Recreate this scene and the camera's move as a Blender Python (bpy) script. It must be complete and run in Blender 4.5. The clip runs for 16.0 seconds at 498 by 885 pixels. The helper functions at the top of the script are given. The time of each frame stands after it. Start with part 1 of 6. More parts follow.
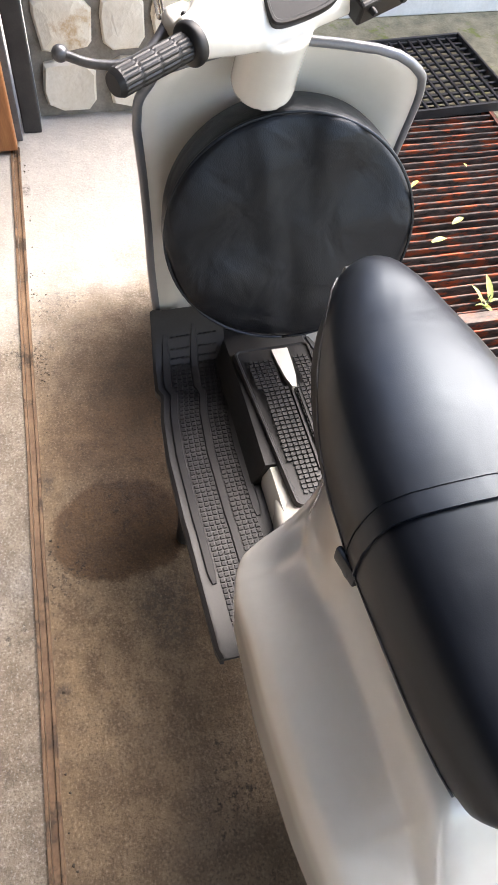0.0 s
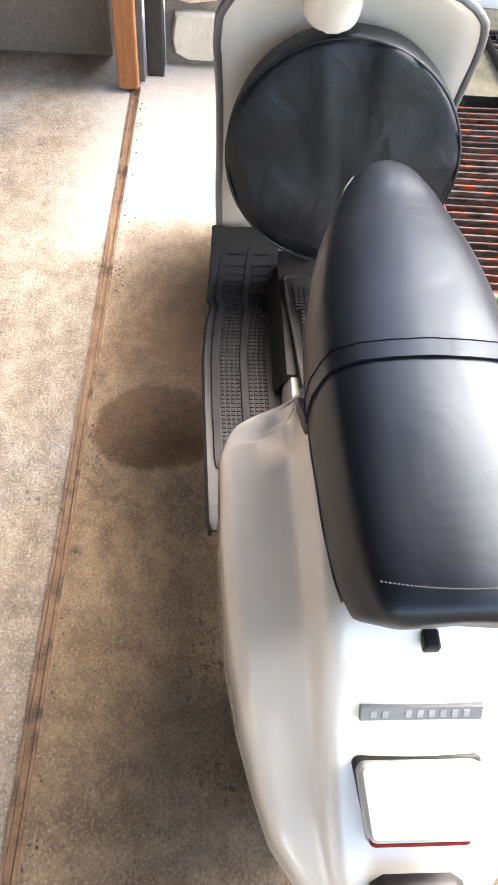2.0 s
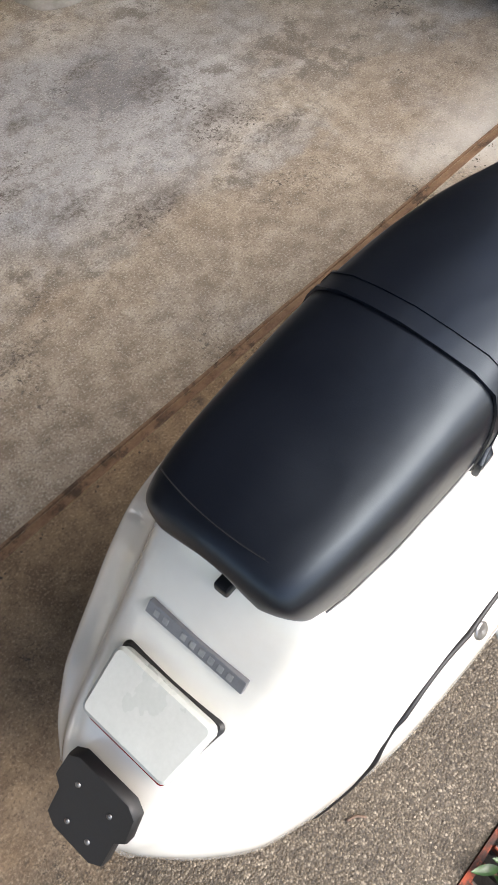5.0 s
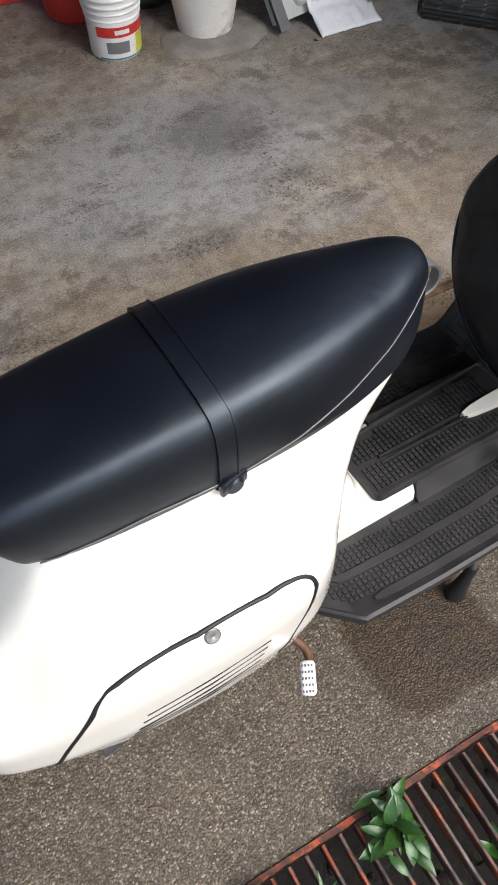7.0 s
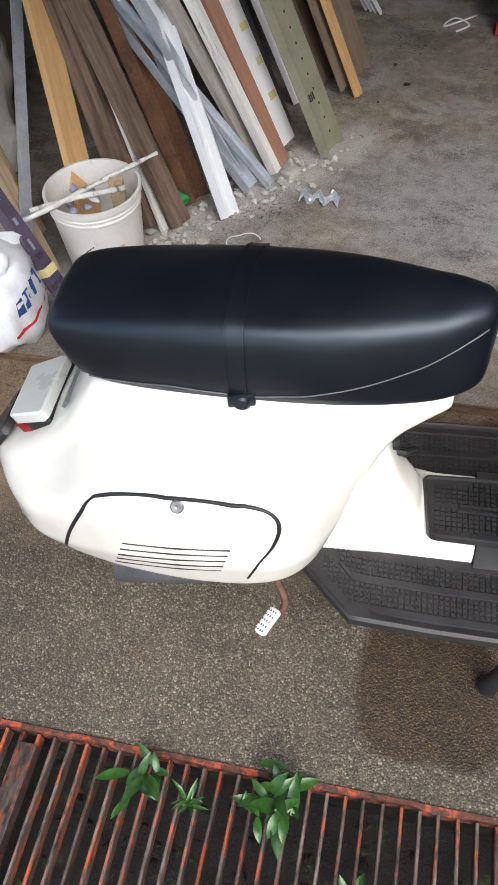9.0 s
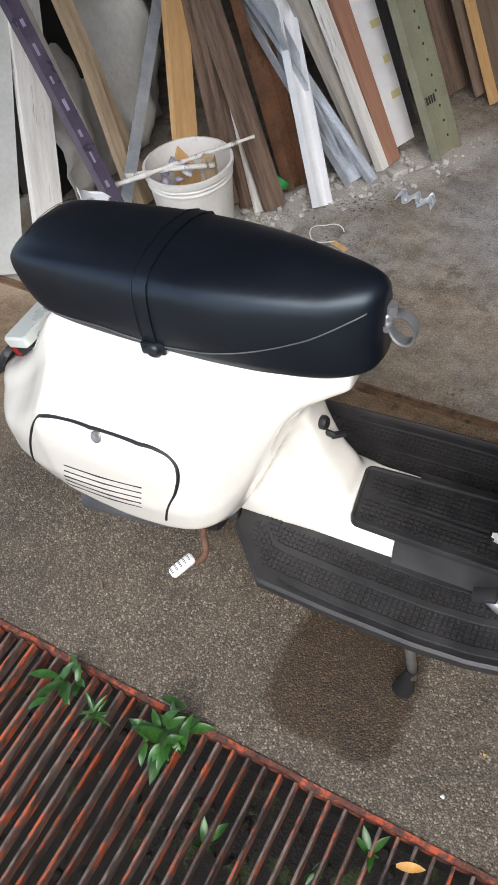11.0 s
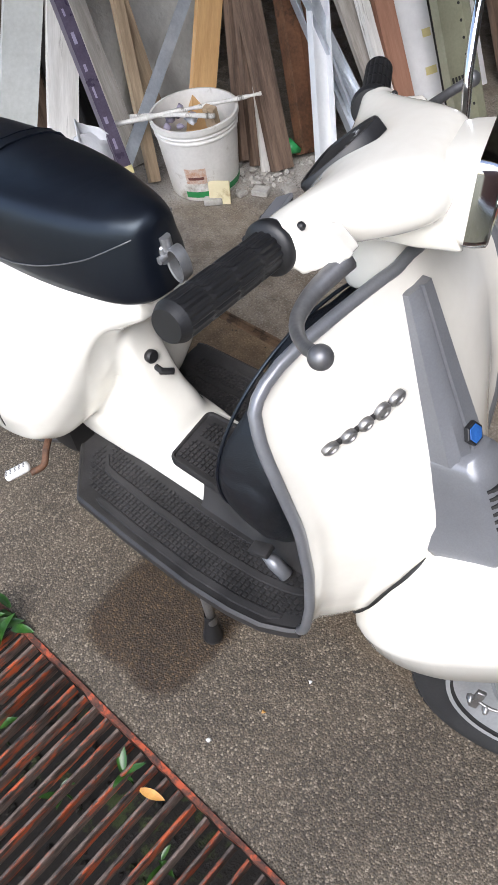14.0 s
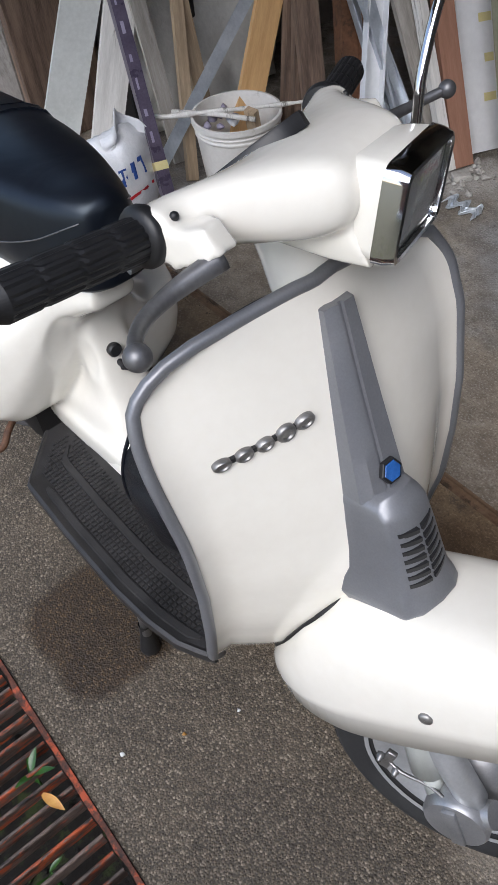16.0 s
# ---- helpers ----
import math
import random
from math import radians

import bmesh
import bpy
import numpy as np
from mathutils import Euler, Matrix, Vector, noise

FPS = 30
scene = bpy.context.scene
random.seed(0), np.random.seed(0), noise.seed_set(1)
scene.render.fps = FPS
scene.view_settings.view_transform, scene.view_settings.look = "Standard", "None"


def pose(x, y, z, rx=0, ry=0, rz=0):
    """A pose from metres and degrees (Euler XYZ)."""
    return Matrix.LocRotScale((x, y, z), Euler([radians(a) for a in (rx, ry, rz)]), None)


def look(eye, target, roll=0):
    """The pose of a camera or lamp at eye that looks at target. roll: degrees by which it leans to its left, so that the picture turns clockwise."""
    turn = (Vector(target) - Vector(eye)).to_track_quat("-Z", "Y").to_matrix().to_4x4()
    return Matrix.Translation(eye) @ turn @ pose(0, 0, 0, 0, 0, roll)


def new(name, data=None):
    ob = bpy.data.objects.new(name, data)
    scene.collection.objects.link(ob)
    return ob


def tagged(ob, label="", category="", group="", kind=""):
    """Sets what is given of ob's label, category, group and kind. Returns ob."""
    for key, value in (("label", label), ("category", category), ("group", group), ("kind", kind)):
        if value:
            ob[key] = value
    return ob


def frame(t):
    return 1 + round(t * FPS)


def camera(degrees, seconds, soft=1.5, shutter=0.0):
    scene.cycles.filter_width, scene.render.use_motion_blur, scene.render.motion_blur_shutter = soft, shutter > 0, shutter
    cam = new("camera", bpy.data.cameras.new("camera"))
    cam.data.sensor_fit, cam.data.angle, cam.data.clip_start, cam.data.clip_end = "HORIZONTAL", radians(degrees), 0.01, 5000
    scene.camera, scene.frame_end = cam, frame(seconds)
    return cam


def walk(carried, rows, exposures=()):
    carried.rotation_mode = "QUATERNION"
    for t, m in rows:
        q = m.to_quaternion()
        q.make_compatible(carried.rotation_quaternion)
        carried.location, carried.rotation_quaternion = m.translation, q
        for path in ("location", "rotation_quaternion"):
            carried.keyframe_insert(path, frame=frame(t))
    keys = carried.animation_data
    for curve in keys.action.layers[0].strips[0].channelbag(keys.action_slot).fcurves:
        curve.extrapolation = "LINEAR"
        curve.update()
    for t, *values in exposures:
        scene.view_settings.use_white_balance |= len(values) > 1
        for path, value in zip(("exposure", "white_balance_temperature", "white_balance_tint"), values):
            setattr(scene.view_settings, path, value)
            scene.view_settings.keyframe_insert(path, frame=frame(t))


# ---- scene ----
cam = camera(35.8, 16.0)
PATH = [
    (0, (-0.681, 0.406, 1.41), (0.465, 0.081, -0.196), 4.8),
    (0.5, (-0.689, 0.406, 1.398), (0.394, -0.01, -0.231), 6.8),
    (1, (-0.708, 0.41, 1.4), (0.401, 0.059, -0.226), 6.1),
    (1.5, (-0.799, 0.361, 1.408), (0.346, 0.133, -0.217), 6.2),
    (2, (-0.899, 0.296, 1.403), (0.273, 0.21, -0.215), 5.4),
    (2.5, (-0.896, 0.232, 1.401), (0.247, 0.227, -0.24), 3.6),
    (3, (-0.829, 0.175, 1.357), (0.23, 0.267, -0.337), 4.4),
    (5.5, (-0.763, -0.182, 1.359), (-0.034, 0.56, -0.35), 0.6),
    (6, (-0.684, -0.238, 1.383), (0.024, 0.519, -0.328), 0.3),
    (6.5, (-0.617, -0.328, 1.41), (0.058, 0.52, -0.271), 1.8),
    (7, (-0.561, -0.45, 1.454), (0.012, 0.532, -0.192), 0.7),
    (7.5, (-0.465, -0.487, 1.443), (0.022, 0.652, -0.128), 1.5),
    (8, (-0.343, -0.528, 1.465), (-0.073, 0.74, -0.058), 1.7),
    (8.5, (-0.233, -0.649, 1.484), (-0.335, 0.591, -0.082), -1.1),
    (9, (-0.14, -0.721, 1.513), (-0.475, 0.46, -0.066), -5.3),
    (11.5, (0.377, -0.642, 1.489), (-0.423, 0.358, -0.047), -9.6),
    (12, (0.446, -0.564, 1.434), (-0.329, 0.417, -0.127), -6.9),
    (12.5, (0.522, -0.489, 1.422), (-0.325, 0.392, -0.161), -10.1),
    (13, (0.624, -0.486, 1.428), (-0.357, 0.32, -0.117), -11.0),
    (13.5, (0.706, -0.482, 1.426), (-0.292, 0.32, -0.11), -10.4),
    (14, (0.755, -0.452, 1.417), (-0.234, 0.365, -0.117), -10.5),
    (14.5, (0.797, -0.449, 1.421), (-0.217, 0.353, -0.106), -10.2),
    (15, (0.844, -0.44, 1.41), (-0.163, 0.322, -0.141), -11.5),
    (15.5, (0.82, -0.373, 1.38), (-0.171, 0.384, -0.183), -8.5),
    (16, (0.842, -0.3, 1.351), (-0.263, 0.428, -0.149), -7.6),
]
EXPOSURES = [(0, 2.56, 7350, 16), (0.5, 2.84, 7400, 16), (1.0, 2.92, 7450, 16), (2.0, 2.95, 7450, 16), (3.0, 2.50, 7400, 15), (5.5, 1.48, 7100, 13), (7.0, 1.14, 6900, 12), (9.0, 1.14, 6750, 11), (11.5, 1.03, 6700, 11), (12.0, 1.34, 6600, 12), (13.0, 1.38, 6500, 12), (14.5, 1.05, 6500, 12), (16.0, 0.60, 6400, 12)]
walk(cam, [(t, look(eye, target, roll)) for t, eye, target, roll in PATH], EXPOSURES)

# ---- world and light ----
world = bpy.data.worlds.new("sky")
scene.world = world
world.use_nodes = True
wn = world.node_tree.nodes
sky = wn.new("ShaderNodeTexSky")
sky.sky_type, sky.sun_disc = "NISHITA", False
sky.sun_elevation, sky.sun_rotation = radians(50), radians(150)
sky.air_density, sky.dust_density = 1.0, 1.8
world.node_tree.links.new(sky.outputs[0], wn["Background"].inputs[0])
wn["Background"].inputs[1].default_value = 0.15
sun = new("sun", bpy.data.lights.new("sun", "SUN"))
sun.data.energy, sun.data.angle, sun.data.color = 2.2, radians(50), (0.94, 0.97, 1.0)
sun.matrix_world = look((1.3, -2.3, 3.2), (0, 0, 0))


# ---- materials ----
def nodes_of(name):
    m = bpy.data.materials.new(name)
    m.use_nodes = True
    nt = m.node_tree
    return m, nt, nt.nodes["Principled BSDF"]


def node(nt, kind, **kw):
    n = nt.nodes.new(kind)
    for k, v in kw.items():
        if k in n.inputs:
            n.inputs[k].default_value = v
    return n


def noise_tex(nt, vec, scale, detail=4.0, rough=0.55):
    n = node(nt, "ShaderNodeTexNoise", Scale=scale, Detail=detail, Roughness=rough)
    nt.links.new(vec, n.inputs["Vector"])
    return n.outputs["Fac"]


def ramp(nt, fac, stops):
    r = nt.nodes.new("ShaderNodeValToRGB")
    els = r.color_ramp.elements
    while len(els) < len(stops):
        els.new(0.5)
    for e, (p, c) in zip(els, stops):
        e.position = p
        e.color = (c, c, c, 1) if isinstance(c, (int, float)) else (*c, 1)
    nt.links.new(fac, r.inputs[0])
    return r.outputs[0]


def mix(nt, fac, a, b, blend="MIX"):
    n = nt.nodes.new("ShaderNodeMix")
    n.data_type, n.blend_type = "RGBA", blend
    for sock, v in ((n.inputs[0], fac), (n.inputs[6], a), (n.inputs[7], b)):
        if isinstance(v, bpy.types.NodeSocket):
            nt.links.new(v, sock)
        elif isinstance(v, (int, float)):
            sock.default_value = v
        else:
            sock.default_value = (*v, 1)
    return n.outputs[2]


def calc(nt, op, a, b=0.0, c=0.0):
    n = nt.nodes.new("ShaderNodeMath")
    n.operation = op
    for sock, v in zip(n.inputs, (a, b, c)):
        if isinstance(v, bpy.types.NodeSocket):
            nt.links.new(v, sock)
        else:
            sock.default_value = v
    return n.outputs[0]


def bump(nt, bsdf, height, strength=0.3, distance=0.002):
    b = node(nt, "ShaderNodeBump", Strength=strength, Distance=distance)
    nt.links.new(height, b.inputs["Height"])
    nt.links.new(b.outputs[0], bsdf.inputs["Normal"])


def coords(nt, which="Object"):
    return nt.nodes.new("ShaderNodeTexCoord").outputs[which]


def surface(name, dark, light, rough=0.5, metal=0.0, scale=20.0, grain=200.0, spot=None, spot_amount=0.62,
            bumpiness=0.25, depth=0.001, rough_var=0.12, stretch=None, spec=0.5, by_object=0.0):
    """Two-scale mottled surface; spot: a colour of stains and wear; stretch: a scale per axis for a grain that runs one way."""
    m, nt, b = nodes_of(name)
    vec = coords(nt)
    if by_object:
        info = nt.nodes.new("ShaderNodeObjectInfo")
        add = nt.nodes.new("ShaderNodeVectorMath")
        add.operation = "ADD"
        nt.links.new(vec, add.inputs[0])
        comb = nt.nodes.new("ShaderNodeCombineXYZ")
        for s in comb.inputs:
            nt.links.new(calc(nt, "MULTIPLY", info.outputs["Random"], 37.0), s)
        nt.links.new(comb.outputs[0], add.inputs[1])
        vec = add.outputs[0]
    if stretch:
        mp = node(nt, "ShaderNodeMapping", Scale=stretch)
        nt.links.new(vec, mp.inputs["Vector"])
        vec = mp.outputs[0]
    big, fine = noise_tex(nt, vec, scale, 5), noise_tex(nt, vec, grain, 3)
    blend = calc(nt, "ADD", calc(nt, "MULTIPLY", big, 0.7), calc(nt, "MULTIPLY", fine, 0.3))
    col = mix(nt, ramp(nt, blend, ((0.35, 0.0), (0.65, 1.0))), dark, light)
    if spot:
        s = noise_tex(nt, vec, scale * 0.6, 8, 0.7)
        col = mix(nt, ramp(nt, s, ((spot_amount - 0.04, 0.0), (spot_amount + 0.04, 1.0))), col, spot)
    if by_object:
        hsv = node(nt, "ShaderNodeHueSaturation")
        nt.links.new(col, hsv.inputs["Color"])
        nt.links.new(calc(nt, "MULTIPLY_ADD", info.outputs["Random"], by_object, 1 - by_object / 2), hsv.inputs["Value"])
        col = hsv.outputs[0]
    nt.links.new(col, b.inputs["Base Color"])
    nt.links.new(calc(nt, "MULTIPLY_ADD", big, rough_var * 2, rough - rough_var), b.inputs["Roughness"])
    b.inputs["Metallic"].default_value = metal
    b.inputs["Specular IOR Level"].default_value = spec
    if bumpiness:
        bump(nt, b, blend, bumpiness, depth)
    return m


M_PAINT = surface("cream_white_paint", (0.75, 0.720, 0.645), (0.80, 0.775, 0.705), 0.22, scale=3, grain=60, spot=(0.6, 0.52, 0.40), spot_amount=0.80, bumpiness=0.03, rough_var=0.06)
M_PAINT.node_tree.nodes["Principled BSDF"].inputs["Coat Weight"].default_value = 0.8
M_PAINT.node_tree.nodes["Principled BSDF"].inputs["Coat Roughness"].default_value = 0.05
M_PAINT.node_tree.nodes["Principled BSDF"].inputs["Specular IOR Level"].default_value = 0.55
M_VINYL = surface("black_vinyl", (0.0035, 0.0048, 0.0085), (0.0060, 0.0075, 0.0120), 0.39, scale=9, grain=700, bumpiness=0.35, depth=0.0008, rough_var=0.12, spec=0.52)
M_VINYL.node_tree.nodes["Principled BSDF"].inputs["Specular Tint"].default_value = (0.72, 0.87, 1.0, 1)
M_VINYL.node_tree.nodes["Principled BSDF"].inputs["Specular Tint"].default_value = (0.76, 0.89, 1.0, 1)
M_COVER = surface("dull_black_vinyl", (0.005, 0.0055, 0.007), (0.009, 0.010, 0.0135), 0.47, scale=11, grain=500, bumpiness=0.5, depth=0.004, rough_var=0.08)
M_COVER.node_tree.nodes["Principled BSDF"].inputs["Specular Tint"].default_value = (0.80, 0.90, 1.0, 1)


def creased(m, scale, dist):
    """Soft uneven creases of a stretched cover, under the fine grain."""
    nt = m.node_tree
    grain = nt.nodes["Principled BSDF"].inputs["Normal"].links[0].from_node
    n = nt.nodes.new("ShaderNodeTexNoise")
    n.inputs["Scale"].default_value, n.inputs["Detail"].default_value = scale, 2.0
    n.inputs["Distortion"].default_value = 0.8
    nt.links.new(coords(nt), n.inputs["Vector"])
    crease = nt.nodes.new("ShaderNodeBump")
    crease.inputs["Strength"].default_value, crease.inputs["Distance"].default_value = 0.6, dist
    nt.links.new(n.outputs[0], crease.inputs["Height"])
    nt.links.new(crease.outputs[0], grain.inputs["Normal"])


creased(M_VINYL, 11, 0.0024)
creased(M_COVER, 12, 0.014)
M_RUBBER = surface("grey_black_rubber", (0.016, 0.0155, 0.016), (0.036, 0.034, 0.034), 0.50, scale=14, grain=300, spot=(0.075, 0.07, 0.064), spot_amount=0.70, bumpiness=0.25, spec=0.4)
M_BLACK = surface("black_rubber", (0.007, 0.007, 0.008), (0.014, 0.014, 0.015), 0.5, scale=30, grain=300)
M_TYRE = surface("tyre_rubber", (0.012, 0.012, 0.013), (0.022, 0.022, 0.022), 0.75, scale=25, grain=200)
M_GREYPAINT = surface("silver_grey_paint", (0.17, 0.175, 0.19), (0.22, 0.225, 0.24), 0.35, 0.35, scale=8, grain=400, bumpiness=0.05)
M_ALU = surface("dull_aluminium", (0.30, 0.31, 0.32), (0.42, 0.42, 0.43), 0.42, 0.75, scale=20, grain=300, bumpiness=0.15)
M_STEEL = surface("worn_steel", (0.20, 0.195, 0.19), (0.34, 0.33, 0.32), 0.4, 0.8, scale=30, grain=300, spot=(0.12, 0.07, 0.04), spot_amount=0.66)
M_CHROME = surface("chrome", (0.62, 0.62, 0.62), (0.72, 0.72, 0.72), 0.09, 1.0, scale=30, grain=200, bumpiness=0.02, rough_var=0.04)
M_LEVER = surface("dull_dark_alloy", (0.12, 0.12, 0.125), (0.20, 0.20, 0.205), 0.42, 0.6, scale=20, grain=200, bumpiness=0.15)
M_RIM = surface("silver_rim_paint", (0.36, 0.37, 0.38), (0.48, 0.49, 0.50), 0.35, 0.5, scale=12, grain=200)
M_GLASS, _nt, _b = nodes_of("lamp_glass")
_b.inputs["Transmission Weight"].default_value, _b.inputs["Roughness"].default_value, _b.inputs["Base Color"].default_value = 0.85, 0.12, (0.75, 0.78, 0.78, 1)
M_LAMPIN = surface("reflector", (0.42, 0.42, 0.43), (0.6, 0.6, 0.6), 0.35, 0.6, scale=15, grain=60)
M_LAMPTOP = surface("pale_grey_plastic", (0.44, 0.46, 0.43), (0.52, 0.54, 0.51), 0.3, scale=10, grain=200, bumpiness=0.05)
M_RED = surface("red_lens", (0.17, 0.006, 0.008), (0.26, 0.010, 0.012), 0.2, scale=40, grain=200)
M_BLUE = surface("blue_enamel", (0.02, 0.09, 0.30), (0.03, 0.13, 0.42), 0.25, scale=60, grain=400)
M_WHITEPL = surface("white_plastic", (0.66, 0.66, 0.64), (0.76, 0.76, 0.74), 0.4, scale=15, grain=150, spot=(0.45, 0.42, 0.36), spot_amount=0.68)


def ground_material():
    m, nt, b = nodes_of("stained_concrete")
    vec = coords(nt)
    sep = nt.nodes.new("ShaderNodeSeparateXYZ")
    nt.links.new(vec, sep.inputs[0])
    x, y = sep.outputs[0], sep.outputs[1]
    big, mid, fine = noise_tex(nt, vec, 1.6, 8, 0.62), noise_tex(nt, vec, 7, 9, 0.68), noise_tex(nt, vec, 60, 6, 0.7)
    inside = mix(nt, ramp(nt, mid, ((0.38, 0.0), (0.62, 1.0))), (0.160, 0.126, 0.092), (0.37, 0.325, 0.265))
    inside = mix(nt, ramp(nt, big, ((0.42, 0.0), (0.62, 1.0))), inside, (0.215, 0.190, 0.160), "MIX")
    inside = mix(nt, calc(nt, "MULTIPLY", ramp(nt, fine, ((0.5, 0.0), (0.62, 1.0))), 0.35), inside, (0.14, 0.115, 0.085))
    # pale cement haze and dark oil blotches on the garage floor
    haze = noise_tex(nt, vec, 2.3, 6, 0.6)
    inside = mix(nt, calc(nt, "MULTIPLY", ramp(nt, haze, ((0.50, 0.0), (0.64, 1.0))), 0.75), inside, (0.33, 0.33, 0.33))
    oil = noise_tex(nt, vec, 3.6, 9, 0.75)
    inside = mix(nt, calc(nt, "MULTIPLY", ramp(nt, oil, ((0.545, 0.0), (0.580, 1.0))), 0.62), inside, (0.080, 0.064, 0.050))
    # a bluish worn patch in the middle of the floor
    worn = calc(nt, "ADD", calc(nt, "POWER", calc(nt, "MULTIPLY", calc(nt, "SUBTRACT", x, 0.25), 1.3), 2.0), calc(nt, "POWER", calc(nt, "MULTIPLY", calc(nt, "SUBTRACT", y, 1.45), 2.0), 2.0))
    worn = ramp(nt, calc(nt, "ADD", worn, calc(nt, "MULTIPLY_ADD", haze, 2.4, -1.2)), ((0.2, 1.0), (0.75, 0.0)))
    inside = mix(nt, calc(nt, "MULTIPLY", worn, 0.62), inside, (0.275, 0.292, 0.318))
    # scuffed mottling, densest on the worn patch
    scuff = noise_tex(nt, vec, 17, 9, 0.74)
    inside = mix(nt, calc(nt, "MULTIPLY", ramp(nt, scuff, ((0.51, 0.0), (0.57, 1.0))), 0.42), inside, (0.105, 0.088, 0.072))
    inside = mix(nt, calc(nt, "MULTIPLY", ramp(nt, scuff, ((0.38, 1.0), (0.45, 0.0))), 0.30), inside, (0.44, 0.42, 0.39))
    soot_x, soot_y = calc(nt, "MULTIPLY", calc(nt, "SUBTRACT", x, 0.44), 5.0), calc(nt, "MULTIPLY", calc(nt, "SUBTRACT", y, 1.52), 6.0)
    soot = calc(nt, "ADD", calc(nt, "MULTIPLY", soot_x, soot_x), calc(nt, "MULTIPLY", soot_y, soot_y))
    soot = ramp(nt, calc(nt, "ADD", soot, calc(nt, "MULTIPLY_ADD", scuff, 7.0, -3.5)), ((0.1, 1.0), (0.9, 0.0)))
    inside = mix(nt, calc(nt, "MULTIPLY", soot, 0.7), inside, (0.085, 0.082, 0.085))
    # brown earth trodden in beyond the track, and cement dust at the foot of the boards
    earth = ramp(nt, calc(nt, "ADD", y, calc(nt, "MULTIPLY_ADD", haze, 0.9, -0.45)), ((0.95, 1.0), (1.22, 0.0)))
    inside = mix(nt, calc(nt, "MULTIPLY", earth, 0.55), inside, mix(nt, ramp(nt, noise_tex(nt, vec, 16, 7, 0.75), ((0.42, 0.0), (0.58, 1.0))), (0.175, 0.130, 0.090), (0.33, 0.27, 0.20)))
    foot = calc(nt, "ABSOLUTE", calc(nt, "SUBTRACT", y, calc(nt, "MULTIPLY_ADD", x, 1.03, 2.12)))
    foot = ramp(nt, calc(nt, "ADD", calc(nt, "ADD", foot, calc(nt, "MULTIPLY", calc(nt, "MAXIMUM", calc(nt, "ADD", x, 0.36), 0.0), 1.5)), calc(nt, "MULTIPLY_ADD", mid, 0.5, -0.25)), ((0.06, 1.0), (0.20, 0.0)))
    inside = mix(nt, calc(nt, "MULTIPLY", foot, 0.7), inside, (0.50, 0.475, 0.44))
    # crumbly dark pits in clusters, and scraped pale flecks
    pit_noise, cluster = noise_tex(nt, vec, 75, 6, 0.78), noise_tex(nt, vec, 2.7, 7, 0.72)
    pits = calc(nt, "MULTIPLY", ramp(nt, pit_noise, ((0.53, 0.0), (0.58, 1.0))), ramp(nt, cluster, ((0.52, 0.0), (0.60, 1.0))))
    inside = mix(nt, calc(nt, "MULTIPLY", pits, 1.0), inside, (0.045, 0.036, 0.028))
    grit = noise_tex(nt, vec, 190, 3, 0.6)
    inside = mix(nt, calc(nt, "MULTIPLY", ramp(nt, grit, ((0.56, 0.0), (0.62, 1.0))), 0.55), inside, (0.10, 0.082, 0.064))
    inside = mix(nt, calc(nt, "MULTIPLY", ramp(nt, grit, ((0.37, 1.0), (0.43, 0.0))), 0.28), inside, (0.62, 0.60, 0.57))
    # daylight on the far end of the floor, painted in as bare pale cement
    bare = ramp(nt, calc(nt, "ADD", x, calc(nt, "MULTIPLY_ADD", haze, 1.4, -0.7)), ((0.65, 0.0), (1.05, 1.0)))
    inside = mix(nt, calc(nt, "MULTIPLY", bare, calc(nt, "MULTIPLY", ramp(nt, y, ((0.62, 1.0), (0.80, 0.0))), 0.55)), inside, (0.52, 0.50, 0.46))
    # trodden brown dirt on the strip before the track, plus painted shade at low x
    strip = ramp(nt, calc(nt, "ADD", y, calc(nt, "MULTIPLY_ADD", mid, 0.03, -0.015)), ((0.583, 1.0), (0.600, 0.0)))
    far = ramp(nt, calc(nt, "ADD", x, calc(nt, "MULTIPLY_ADD", big, 0.5, -0.25)), ((0.45, 1.0), (0.90, 0.0)))
    inside = mix(nt, calc(nt, "MULTIPLY", strip, far), inside, (0.80, 0.655, 0.49), "MULTIPLY")
    # the scooter's soft shadow on the floor, painted as a brown darkening
    scooter_shade = calc(nt, "ADD", calc(nt, "POWER", calc(nt, "MULTIPLY", calc(nt, "SUBTRACT", x, 0.52), 2.3), 2.0), calc(nt, "POWER", calc(nt, "MULTIPLY", calc(nt, "SUBTRACT", y, 0.36), 4.2), 2.0))
    scooter_shade = ramp(nt, calc(nt, "ADD", scooter_shade, calc(nt, "MULTIPLY_ADD", mid, 1.2, -0.6)), ((0.1, 1.0), (1.1, 0.0)))
    inside = mix(nt, calc(nt, "MULTIPLY", scooter_shade, strip), inside, (0.40, 0.31, 0.22), "MULTIPLY")
    # exposed aggregate outside: small stones of several tones in a grey-brown binder
    vor = node(nt, "ShaderNodeTexVoronoi", Scale=235.0, Randomness=1.0)
    nt.links.new(vec, vor.inputs["Vector"])
    stone = nt.nodes.new("ShaderNodeSeparateColor")
    nt.links.new(vor.outputs["Color"], stone.inputs[0])
    agg = ramp(nt, stone.outputs[0], ((0.0, (0.048, 0.036, 0.024)), (0.45, (0.105, 0.083, 0.057)), (0.85, (0.185, 0.150, 0.106)), (1.0, (0.36, 0.305, 0.23))))
    agg = mix(nt, ramp(nt, vor.outputs["Distance"], ((0.38, 0.0), (0.80, 0.75))), agg, (0.044, 0.034, 0.024))
    sandy = noise_tex(nt, vec, 300, 4, 0.75)
